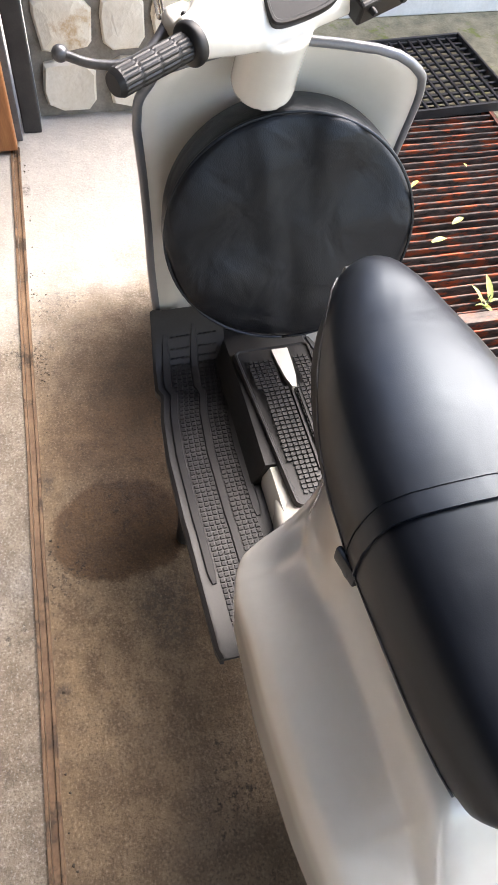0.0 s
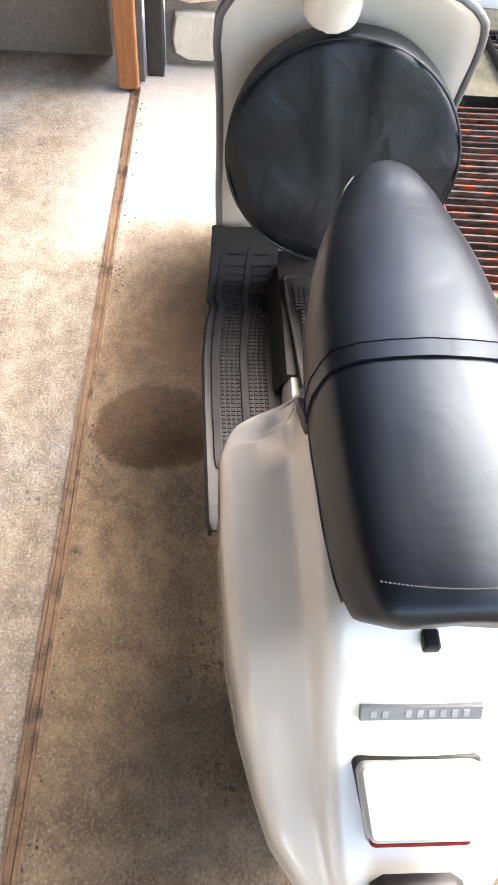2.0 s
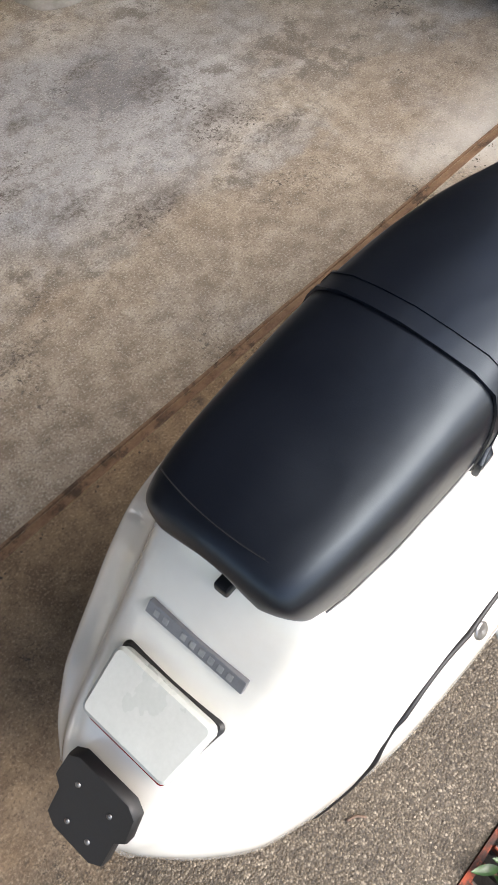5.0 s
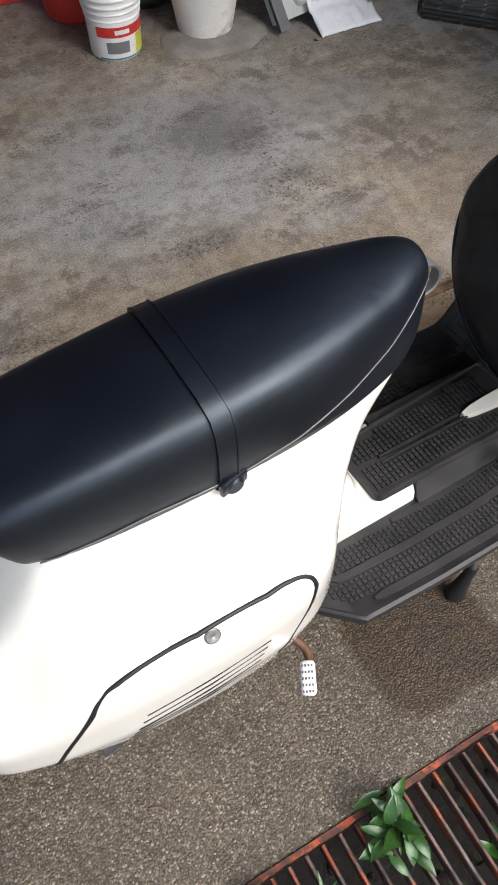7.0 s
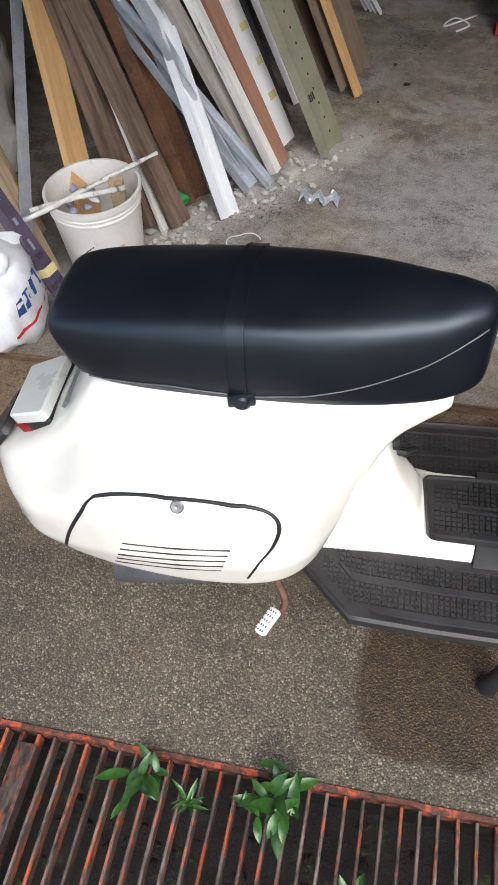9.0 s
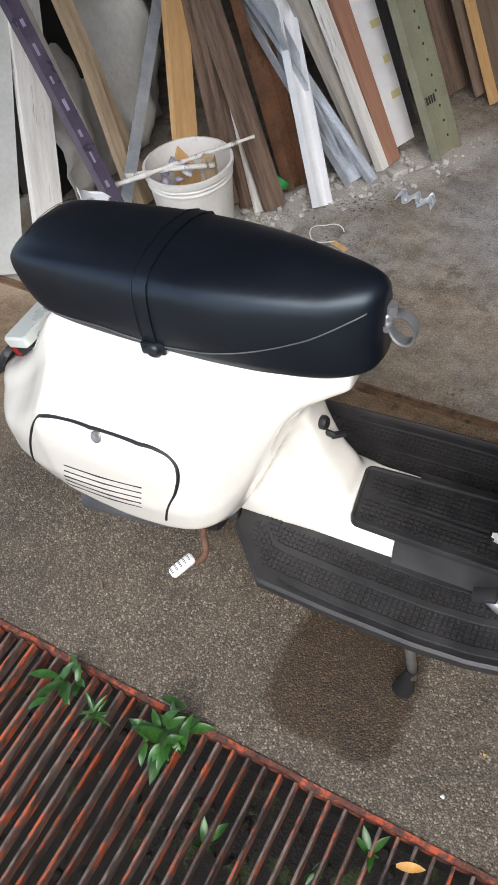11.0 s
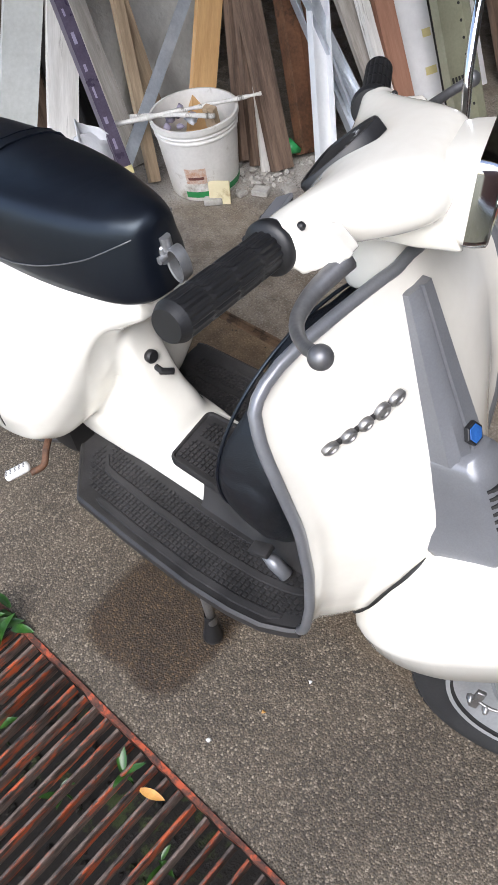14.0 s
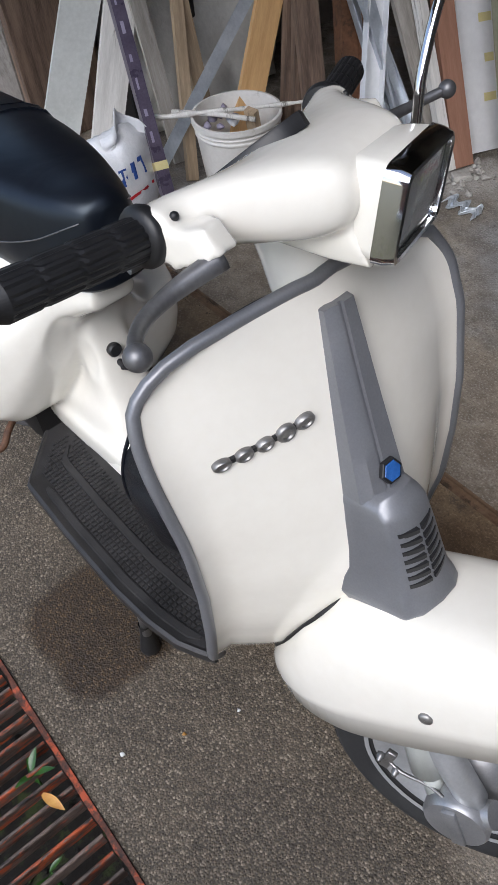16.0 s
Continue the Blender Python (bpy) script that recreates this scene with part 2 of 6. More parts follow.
    agg = mix(nt, calc(nt, "MULTIPLY", ramp(nt, sandy, ((0.52, 0.0), (0.57, 1.0))), 0.6), agg, (0.034, 0.027, 0.019))
    agg = mix(nt, calc(nt, "MULTIPLY", ramp(nt, sandy, ((0.38, 1.0), (0.43, 0.0))), 0.55), agg, (0.34, 0.285, 0.21))
    agg = mix(nt, calc(nt, "MULTIPLY", ramp(nt, mid, ((0.45, 0.0), (0.70, 1.0))), 0.25), agg, (0.130, 0.104, 0.074))
    # damp darker stretches of the forecourt
    damp = noise_tex(nt, vec, 2.6, 7, 0.65)
    agg = mix(nt, calc(nt, "MULTIPLY", ramp(nt, damp, ((0.42, 0.0), (0.60, 1.0))), 0.75), agg, (0.58, 0.57, 0.56), "MULTIPLY")
    edge = calc(nt, "ADD", y, calc(nt, "MULTIPLY_ADD", mid, 0.25, -0.125))
    where = ramp(nt, calc(nt, "MULTIPLY_ADD", edge, 4.0, -0.1), ((0.0, 0.0), (1.0, 1.0)))
    col = mix(nt, where, agg, inside)

    def patch(px, py, rx, ry, wobble, soft, power=2.0):
        dx = calc(nt, "DIVIDE", calc(nt, "SUBTRACT", x, px), rx)
        dy = calc(nt, "DIVIDE", calc(nt, "SUBTRACT", y, py), ry)
        d = calc(nt, "POWER", calc(nt, "ADD", calc(nt, "POWER", calc(nt, "ABSOLUTE", dx), power), calc(nt, "POWER", calc(nt, "ABSOLUTE", dy), power)), 1.0 / power)
        d = calc(nt, "ADD", d, calc(nt, "MULTIPLY_ADD", mid, wobble, -wobble / 2))
        return ramp(nt, d, ((1.0 - soft, 1.0), (1.0, 0.0)))

    wet = patch(0.155, 0.43, 0.13, 0.15, 0.7, 0.12)
    wet2 = patch(0.015, -0.14, 0.15, 0.15, 0.45, 0.14, 3.5)
    both = calc(nt, "MAXIMUM", wet, wet2)
    col = mix(nt, calc(nt, "MULTIPLY", both, 0.90), col, (0.42, 0.29, 0.14), "MULTIPLY")
    # wide soft brown darkening left of the scooter's rear
    rear_patch = patch(-0.35, 0.33, 0.45, 0.22, 1.6, 0.6)
    col = mix(nt, calc(nt, "MULTIPLY", rear_patch, 0.45), col, (0.40, 0.33, 0.26), "MULTIPLY")
    crumbs = ramp(nt, pit_noise, ((0.46, 0.25), (0.56, 1.0)))
    for px, py, rx, ry in ((0.285, 0.575, 0.04, 0.024), (1.34, 0.575, 0.035, 0.016), (-0.17, 0.570, 0.025, 0.02), (0.165, 1.725, 0.07, 0.05), (0.44, 1.63, 0.10, 0.035), (0.525, 1.43, 0.10, 0.09), (0.54, 1.21, 0.09, 0.04), (0.158, 1.06, 0.13, 0.05), (0.05, 1.21, 0.09, 0.04), (0.60, 1.05, 0.14, 0.05), (0.155, 1.57, 0.06, 0.03), (-0.04, 1.36, 0.10, 0.04), (-0.35, 0.95, 0.12, 0.05), (-0.05, 0.36, 0.11, 0.07)):
        col = mix(nt, calc(nt, "MULTIPLY", calc(nt, "MULTIPLY", patch(px, py, rx, ry, 1.8, 0.55), crumbs), 0.7), col, (0.055, 0.042, 0.032))
    nt.links.new(col, b.inputs["Base Color"])
    rough = calc(nt, "ADD", calc(nt, "MULTIPLY_ADD", mid, 0.35, 0.50), calc(nt, "MULTIPLY", where, -0.05))
    rough = calc(nt, "SUBTRACT", rough, calc(nt, "MULTIPLY", both, 0.06))
    nt.links.new(rough, b.inputs["Roughness"])
    height = mix(nt, where, ramp(nt, vor.outputs["Distance"], ((0.0, 1.0), (0.7, 0.0))), ramp(nt, fine, ((0.3, 0.0), (0.7, 1.0))))
    bump(nt, b, height, 0.45, 0.004)
    return m


M_GROUND = ground_material()
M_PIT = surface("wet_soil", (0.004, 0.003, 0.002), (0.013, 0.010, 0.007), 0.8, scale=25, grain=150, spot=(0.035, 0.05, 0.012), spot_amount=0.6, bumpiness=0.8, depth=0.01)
M_SLAB = surface("grey_floor_mortar", (0.15, 0.138, 0.122), (0.25, 0.235, 0.215), 0.85, scale=14, grain=120, bumpiness=0.6, depth=0.004)
M_GRIT = surface("brown_grit", (0.03, 0.022, 0.016), (0.11, 0.085, 0.06), 0.9, scale=40, grain=200)
M_MOSS = surface("mossy_gravel", (0.10, 0.095, 0.06), (0.24, 0.22, 0.15), 0.9, scale=14, grain=120, spot=(0.12, 0.14, 0.035), spot_amount=0.60, bumpiness=0.8, depth=0.006)
M_RUST = surface("rusty_painted_iron", (0.016, 0.010, 0.008), (0.13, 0.040, 0.022), 0.75, 0.1, scale=60, grain=240, spot=(0.34, 0.062, 0.022), spot_amount=0.55, bumpiness=0.6, depth=0.002)
M_SLAT = surface("rusty_iron_slat", (0.012, 0.009, 0.008), (0.155, 0.115, 0.095), 0.5, 0.2, scale=75, grain=260, spot=(0.36, 0.072, 0.024), spot_amount=0.555, bumpiness=0.9, depth=0.003, by_object=0.7, stretch=(1.0, 0.28, 1.0))
M_RAIL = surface("rusty_track", (0.13, 0.075, 0.045), (0.26, 0.165, 0.10), 0.6, 0.3, scale=18, grain=160, spot=(0.07, 0.045, 0.03), spot_amount=0.58, bumpiness=0.5, depth=0.002)
M_STONE = surface("pale_limestone", (0.68, 0.60, 0.47), (0.82, 0.76, 0.65), 0.8, scale=9, grain=80, spot=(0.55, 0.40, 0.24), spot_amount=0.62, bumpiness=0.7, depth=0.008, by_object=0.35)
M_MORTAR = surface("grey_mortar", (0.17, 0.15, 0.125), (0.29, 0.26, 0.22), 0.9, scale=20, grain=120, bumpiness=0.8, depth=0.006)
M_PLASTER = surface("grimy_plaster", (0.17, 0.15, 0.13), (0.30, 0.275, 0.245), 0.9, scale=3, grain=60, spot=(0.09, 0.075, 0.06), spot_amount=0.62, bumpiness=0.5, depth=0.004)
M_SOFFIT = surface("dark_boarding", (0.045, 0.038, 0.032), (0.10, 0.088, 0.075), 0.8, scale=6, grain=60, stretch=(1, 8, 1), bumpiness=0.4)
M_MAROON = surface("maroon_paint", (0.10, 0.03, 0.025), (0.15, 0.05, 0.04), 0.5, scale=5, grain=80)
M_WHITEBAR = surface("weathered_white_paint", (0.62, 0.62, 0.60), (0.78, 0.78, 0.76), 0.6, scale=8, grain=100, spot=(0.42, 0.40, 0.35), spot_amount=0.64)
M_ORANGEWOOD = surface("orange_varnished_wood", (0.24, 0.085, 0.028), (0.40, 0.17, 0.06), 0.5, scale=6, grain=60, stretch=(6, 6, 0.6), bumpiness=0.3)
M_BLACKPOST = surface("black_painted_steel", (0.012, 0.012, 0.013), (0.03, 0.028, 0.027), 0.5, scale=20, grain=200)


def wood(name, dark, light, rough=0.65, spot=None, amount=0.62):
    return surface(name, dark, light, rough, scale=5, grain=45, stretch=(7, 7, 0.7), spot=spot, spot_amount=amount, bumpiness=0.5, depth=0.003)


M_W_ORANGE = wood("yellow_pine", (0.50, 0.29, 0.12), (0.68, 0.43, 0.20), 0.55, (0.24, 0.13, 0.06), 0.70)
M_W_DARK = wood("dark_weathered_wood", (0.070, 0.044, 0.031), (0.23, 0.155, 0.11), 0.8, (0.26, 0.24, 0.21), 0.66)
M_W_TAN = wood("tan_batten", (0.30, 0.215, 0.135), (0.54, 0.41, 0.27), 0.7, (0.12, 0.085, 0.055), 0.62)
M_W_GREY = wood("grey_weathered_wood", (0.25, 0.225, 0.195), (0.44, 0.41, 0.37), 0.8, (0.11, 0.09, 0.075), 0.6)
M_W_PALE = wood("pale_weathered_wood", (0.56, 0.54, 0.50), (0.78, 0.76, 0.72), 0.8, (0.17, 0.15, 0.125), 0.58)
M_W_BROWN = wood("brown_board", (0.28, 0.14, 0.09), (0.40, 0.21, 0.145), 0.6)
M_CHIP = wood("brown_fibreboard", (0.15, 0.105, 0.075), (0.24, 0.175, 0.125), 0.75, (0.31, 0.26, 0.21), 0.68)
M_RUSTBAR = surface("rust_brown_steel", (0.085, 0.042, 0.024), (0.24, 0.115, 0.06), 0.7, 0.2, scale=9, grain=120, spot=(0.035, 0.025, 0.02), spot_amount=0.58, bumpiness=0.5, depth=0.002)
M_GALV = surface("galvanised_steel", (0.42, 0.46, 0.51), (0.62, 0.66, 0.70), 0.36, 0.45, scale=14, grain=120, bumpiness=0.1)
M_PVC = surface("white_pvc", (0.70, 0.72, 0.74), (0.80, 0.81, 0.82), 0.35, scale=6, grain=80, bumpiness=0.05)
M_OLIVE = surface("olive_grey_enamel", (0.22, 0.22, 0.155), (0.31, 0.31, 0.225), 0.45, 0.15, scale=8, grain=120, spot=(0.12, 0.09, 0.06), spot_amount=0.68)
M_GYPSUM = surface("white_board", (0.70, 0.70, 0.71), (0.82, 0.82, 0.83), 0.6, scale=5, grain=60, spot=(0.50, 0.45, 0.36), spot_amount=0.68)
M_TAPE = surface("yellow_tape", (0.62, 0.54, 0.24), (0.70, 0.62, 0.32), 0.5)
M_PURPLE = surface("purple_film", (0.052, 0.040, 0.066), (0.115, 0.095, 0.135), 0.3, scale=12, grain=150)
M_LILAC = surface("lilac_print", (0.28, 0.25, 0.34), (0.36, 0.33, 0.42), 0.4)
M_CEMENT = surface("grey_cement_board", (0.44, 0.45, 0.42), (0.58, 0.59, 0.56), 0.85, scale=6, grain=90, spot=(0.27, 0.26, 0.24), spot_amount=0.62)
M_BUCKET = surface("dirty_white_plastic", (0.64, 0.62, 0.58), (0.78, 0.76, 0.72), 0.45, scale=7, grain=90, spot=(0.36, 0.31, 0.25), spot_amount=0.61)
M_TARP = surface("grey_plastic_sheet", (0.50, 0.48, 0.44), (0.66, 0.64, 0.59), 0.5, scale=6, grain=60, bumpiness=0.6, depth=0.01)
M_BAG = surface("white_polythene", (0.68, 0.69, 0.71), (0.78, 0.79, 0.81), 0.35, scale=9, grain=60, bumpiness=0.7, depth=0.008)
M_REDPAINT = surface("red_paint", (0.45, 0.025, 0.02), (0.58, 0.05, 0.035), 0.4, scale=10, grain=100, spot=(0.62, 0.54, 0.50), spot_amount=0.66)
M_CREAM = surface("cream_plastic", (0.66, 0.58, 0.36), (0.74, 0.66, 0.44), 0.45, scale=12, grain=100, spot=(0.4, 0.3, 0.16), spot_amount=0.66)
M_LIME = surface("lime_print", (0.50, 0.52, 0.04), (0.56, 0.58, 0.07), 0.4)
M_ORANGE = surface("orange_print", (0.70, 0.24, 0.06), (0.78, 0.30, 0.09), 0.45, spot=(0.8, 0.7, 0.6), spot_amount=0.68)
M_BLUEBAG = surface("blue_plastic", (0.04, 0.16, 0.24), (0.08, 0.24, 0.33), 0.45, scale=9, grain=60, bumpiness=0.8, depth=0.01)
M_BLUEINK = surface("blue_ink", (0.02, 0.06, 0.25), (0.03, 0.09, 0.33), 0.4)
M_REDINK = surface("red_ink", (0.55, 0.02, 0.03), (0.62, 0.04, 0.05), 0.4)
M_DARKGREY = surface("dark_grey_paint", (0.05, 0.052, 0.056), (0.10, 0.10, 0.105), 0.5, scale=12, grain=120, spot=(0.22, 0.21, 0.2), spot_amount=0.66)
M_FADED = surface("faded_orange_print", (0.50, 0.26, 0.16), (0.66, 0.58, 0.50), 0.5, scale=60, grain=300)
M_RUBBLE = surface("mortar_rubble", (0.30, 0.28, 0.25), (0.52, 0.50, 0.46), 0.9, scale=20, grain=120, bumpiness=0.6, depth=0.004)
M_LEAF = surface("green_leaf", (0.012, 0.046, 0.008), (0.034, 0.105, 0.016), 0.33, scale=60, grain=400, bumpiness=0.3, by_object=0.5)
M_DRYLEAF = surface("dry_leaf", (0.38, 0.16, 0.03), (0.52, 0.28, 0.07), 0.6, scale=60, grain=300)
M_PALELEAF = surface("yellow_green_leaf", (0.34, 0.38, 0.09), (0.46, 0.50, 0.16), 0.5, scale=60, grain=300)
M_GREENPL = surface("green_plastic", (0.02, 0.22, 0.06), (0.03, 0.28, 0.09), 0.4)


# ---- mesh helpers ----
def part(name, bm, material, parent=None, label="", smooth=True, angle=None):
    """Links a bmesh as one mesh object, under a thing or a part."""
    bmesh.ops.recalc_face_normals(bm, faces=bm.faces[:])
    me = bpy.data.meshes.new(name)
    bm.to_mesh(me)
    bm.free()
    me.materials.append(material)
    if smooth:
        me.shade_smooth()
        if angle:
            me.set_sharp_from_angle(angle=radians(angle))
    ob = new(name, me)
    ob.parent = parent
    if label:
        ob["label"] = label
    return ob


def thing(name, label, category, m=None, group="", kind=""):
    ob = new(name)
    ob.empty_display_size = 0.1
    if m:
        ob.matrix_world = m
    return tagged(ob, label, category, group, kind)


def rings(bm, sections, closed=True, caps=True):
    """Joins rings of points, one after the other, into a skin."""
    rows = [[bm.verts.new(p) for p in s] for s in sections]
    for a, b in zip(rows, rows[1:]):
        n = len(a)
        for i in range(n if closed else n - 1):
            j = (i + 1) % n
            bm.faces.new((a[i], a[j], b[j], b[i]))
    if caps and closed:
        bm.faces.new(rows[0])
        bm.faces.new(rows[-1][::-1])
    return bm


def box(bm, lo, hi, bevel=0.0, m=None, segs=2):
    made = bmesh.ops.create_cube(bm, size=1.0)["verts"]
    c, s = [(a + b) / 2 for a, b in zip(lo, hi)], [b - a for a, b in zip(lo, hi)]
    for v in made:
        v.co = Vector((v.co.x * s[0] + c[0], v.co.y * s[1] + c[1], v.co.z * s[2] + c[2]))
    if bevel:
        edges = {e for v in made for e in v.link_edges}
        out = bmesh.ops.bevel(bm, geom=list(edges), offset=bevel, segments=segs, profile=0.5, affect="EDGES")
        made = list({v for f in out["faces"] for v in f.verts} | {v for v in made if v.is_valid})
    if m:
        bmesh.ops.transform(bm, matrix=m, verts=made)
    return bm


def tube(bm, points, radius, seg=10, caps=True):
    """A round bar along points; radius: one number or one for each point."""
    pts = [Vector(p) for p in points]
    radii = radius if isinstance(radius, (list, tuple)) else [radius] * len(pts)
    side = None
    out = []
    for i, p in enumerate(pts):
        d = (pts[min(i + 1, len(pts) - 1)] - pts[max(i - 1, 0)]).normalized()
        if side is None:
            side = d.orthogonal().normalized()
        side = (side - d * side.dot(d)).normalized()
        up = d.cross(side)
        out.append([p + radii[i] * (math.cos(a) * side + math.sin(a) * up) for a in (2 * math.pi * k / seg for k in range(seg))])
    return rings(bm, out, True, caps)


def spline(points, n):
    """n points along a smooth curve through the given ones."""
    p = [Vector(a) for a in points]
    p = [2 * p[0] - p[1], *p, 2 * p[-1] - p[-2]]
    out = []
    for k in range(n):
        s = k / (n - 1) * (len(p) - 3)
        i = min(int(s), len(p) - 4)
        u = s - i
        a, b, c, d = p[i : i + 4]
        out.append(0.5 * (2 * b + (c - a) * u + (2 * a - 5 * b + 4 * c - d) * u * u + (3 * b - a - 3 * c + d) * u**3))
    return out


def lathe(bm, profile, m=None, seg=32, caps=False):
    """Turns a profile of (radius, height) about z."""
    m = m or Matrix.Identity(4)
    return rings(bm, [[m @ Vector((r * math.cos(a), r * math.sin(a), h)) for a in (2 * math.pi * k / seg for k in range(seg))] for r, h in profile], True, caps)


def lerp(x, table):
    """A value from rows of (x, value), joined smoothly."""
    xs, ys = [t[0] for t in table], [t[1] for t in table]
    return float(np.interp(x, xs, ys))


def remeshed(ob, voxel, rounds):
    r = ob.modifiers.new("skin", "REMESH")
    r.mode, r.voxel_size, r.use_smooth_shade = "VOXEL", voxel, True
    s = ob.modifiers.new("smooth", "SMOOTH")
    s.factor, s.iterations = 0.5, rounds
    return ob


def rough_lump(bm, at, size, seed, squash=0.7):
    made = bmesh.ops.create_icosphere(bm, subdivisions=1, radius=size)["verts"]
    for v in made:
        k = 0.65 + 0.7 * noise.noise(v.co * (1.2 / size) + Vector((seed * 3.1, seed, 0)))
        v.co = Vector((v.co.x * k, v.co.y * k, v.co.z * k * squash)) + Vector(at)
    return bm


# ---- ground ----
PIT_X, PIT_Y, PIT_Z = (-2.6, 1.62), (-1.0, -0.345), -0.16
bm = bmesh.new()
xs, ys = (-60, PIT_X[0], PIT_X[1], 60), (-60, PIT_Y[0], PIT_Y[1], 60)
grid = [[bm.verts.new((x, y, 0)) for y in ys] for x in xs]
for i in range(3):
    for j in range(3):
        if (i, j) != (1, 1):
            f = bm.faces.new((grid[i][j], grid[i + 1][j], grid[i + 1][j + 1], grid[i][j + 1]))
            f.material_index = 0 if j == 2 else 1
rim = [grid[1][1], grid[2][1], grid[2][2], grid[1][2]]
low = [bm.verts.new((v.co.x, v.co.y, PIT_Z)) for v in rim]
for i in range(4):
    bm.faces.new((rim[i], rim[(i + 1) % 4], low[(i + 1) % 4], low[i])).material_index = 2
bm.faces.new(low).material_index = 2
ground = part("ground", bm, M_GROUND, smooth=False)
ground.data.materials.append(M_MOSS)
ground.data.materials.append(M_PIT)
tagged(ground, "stained concrete garage floor and pebbled forecourt", "ground", kind="structure")


def wall(name, lo, hi, material, label):
    bm = bmesh.new()
    box(bm, lo, hi)
    return tagged(part(name, bm, material, smooth=False), label, "wall", kind="structure")


wall("wall_west", (-2.05, 0.70, 0), (-1.82, 4.3, 2.7), M_PLASTER, "grimy grey plaster garage side wall")
wall("wall_north", (-1.82, 4.1, 0), (1.95, 4.3, 2.7), M_PLASTER, "grimy grey plaster garage back wall")
wall("wall_east", (1.75, 0.70, 0), (1.95, 4.1, 2.7), M_PLASTER, "grimy grey plaster garage inner wall")
wall("wall_lintel", (-1.82, 0.70, 2.40), (1.75, 0.92, 2.7), M_SOFFIT, "dark boarded wall above the garage door")
bm = bmesh.new()
box(bm, (-2.05, 0.70, 2.70), (1.95, 4.3, 2.9))
tagged(part("ceiling", bm, M_SOFFIT, smooth=False), "dark boarded garage ceiling", "ceiling", kind="structure")

bm = bmesh.new()
box(bm, (-4.5, -1.15, 2.55), (0.45, 0.70, 2.75))
tagged(part("porch_roof", bm, M_SOFFIT, smooth=False), "dark boarded porch roof over the forecourt", "roof", kind="structure")

# sliding door track let into the floor
track = thing("door_track", "rusty steel sliding door track in the concrete floor", "door track", kind="structure")
n = 60
for nm, y0, y1, z in (("ridge", 0.585, 0.5925, 0.006), ("groove", 0.5925, 0.6055, 0.0015), ("ridge", 0.6055, 0.613, 0.007)):
    bm = bmesh.new()
    secs = []
    for k in range(n + 1):
        x = -1.8 + 3.35 * k / n
        w = 0.0014 * noise.noise(Vector((x * 4, 0, 0)))
        secs.append([(x, y0 + w, -0.002), (x, y0 + w + 0.001, z), (x, y1 + w - 0.001, z), (x, y1 + w, -0.002)])
    rings(bm, secs)
    part(nm, bm, M_RAIL, track, smooth=False)

# sliding door edge
door = thing("sliding_door", "sliding garage door with an orange wooden edge, pushed open", "door", kind="structure")
bm = bmesh.new()
box(bm, (1.522, 0.590, 0.012), (1.57, 0.655, 2.1), 0.004)
part("wooden_stile", bm, M_ORANGEWOOD, door, smooth=False)
bm = bmesh.new()
box(bm, (1.572, 0.572, 0.012), (1.60, 0.655, 2.1), 0.002)
part("edge_strip", bm, M_DARKGREY, door, smooth=False)
bm = bmesh.new()
box(bm, (1.602, 0.60, 0.012), (1.75, 0.65, 2.1), 0.002)
part("door_panel", bm, M_ORANGEWOOD, door, smooth=False)
bm = bmesh.new()
box(bm, (1.63, 0.513, 0), (1.70, 0.569, 2.25), 0.004)
tagged(part("door_post", bm, M_BLACKPOST, smooth=False), "black steel door post beside the stone pier", "post", kind="structure")

# white sill and dark red wall beyond the forecourt
bm = bmesh.new()
box(bm, (2.26, -3.2, 0), (2.40, -0.3, 0.09), 0.006)
tagged(part("kerb", bm, M_WHITEBAR, smooth=False), "white painted kerb along the yard edge", "kerb", kind="structure")
# only its foot is in view; the added height blocks low sky
wall("wall_yard", (2.40, -3.2, 0), (2.60, -0.3, 2.5), M_MAROON, "dark red painted yard wall")

# ---- scooter ----
AXIS = pose(0, 0.091, 0, 0, 0, 2.0)
scooter = thing("scooter", "cream white vintage scooter with a black seat, on its stand", "scooter", AXIS)


LEFT_W = ((-0.838, 0.055), (-0.79, 0.115), (-0.74, 0.150), (-0.69, 0.168), (-0.62, 0.188), (-0.54, 0.203), (-0.40, 0.212), (-0.26, 0.210), (-0.220, 0.198), (-0.198, 0.186), (-0.182, 0.160), (-0.164, 0.118), (-0.150, 0.075), (-0.13, 0.045), (-0.045, 0.03))


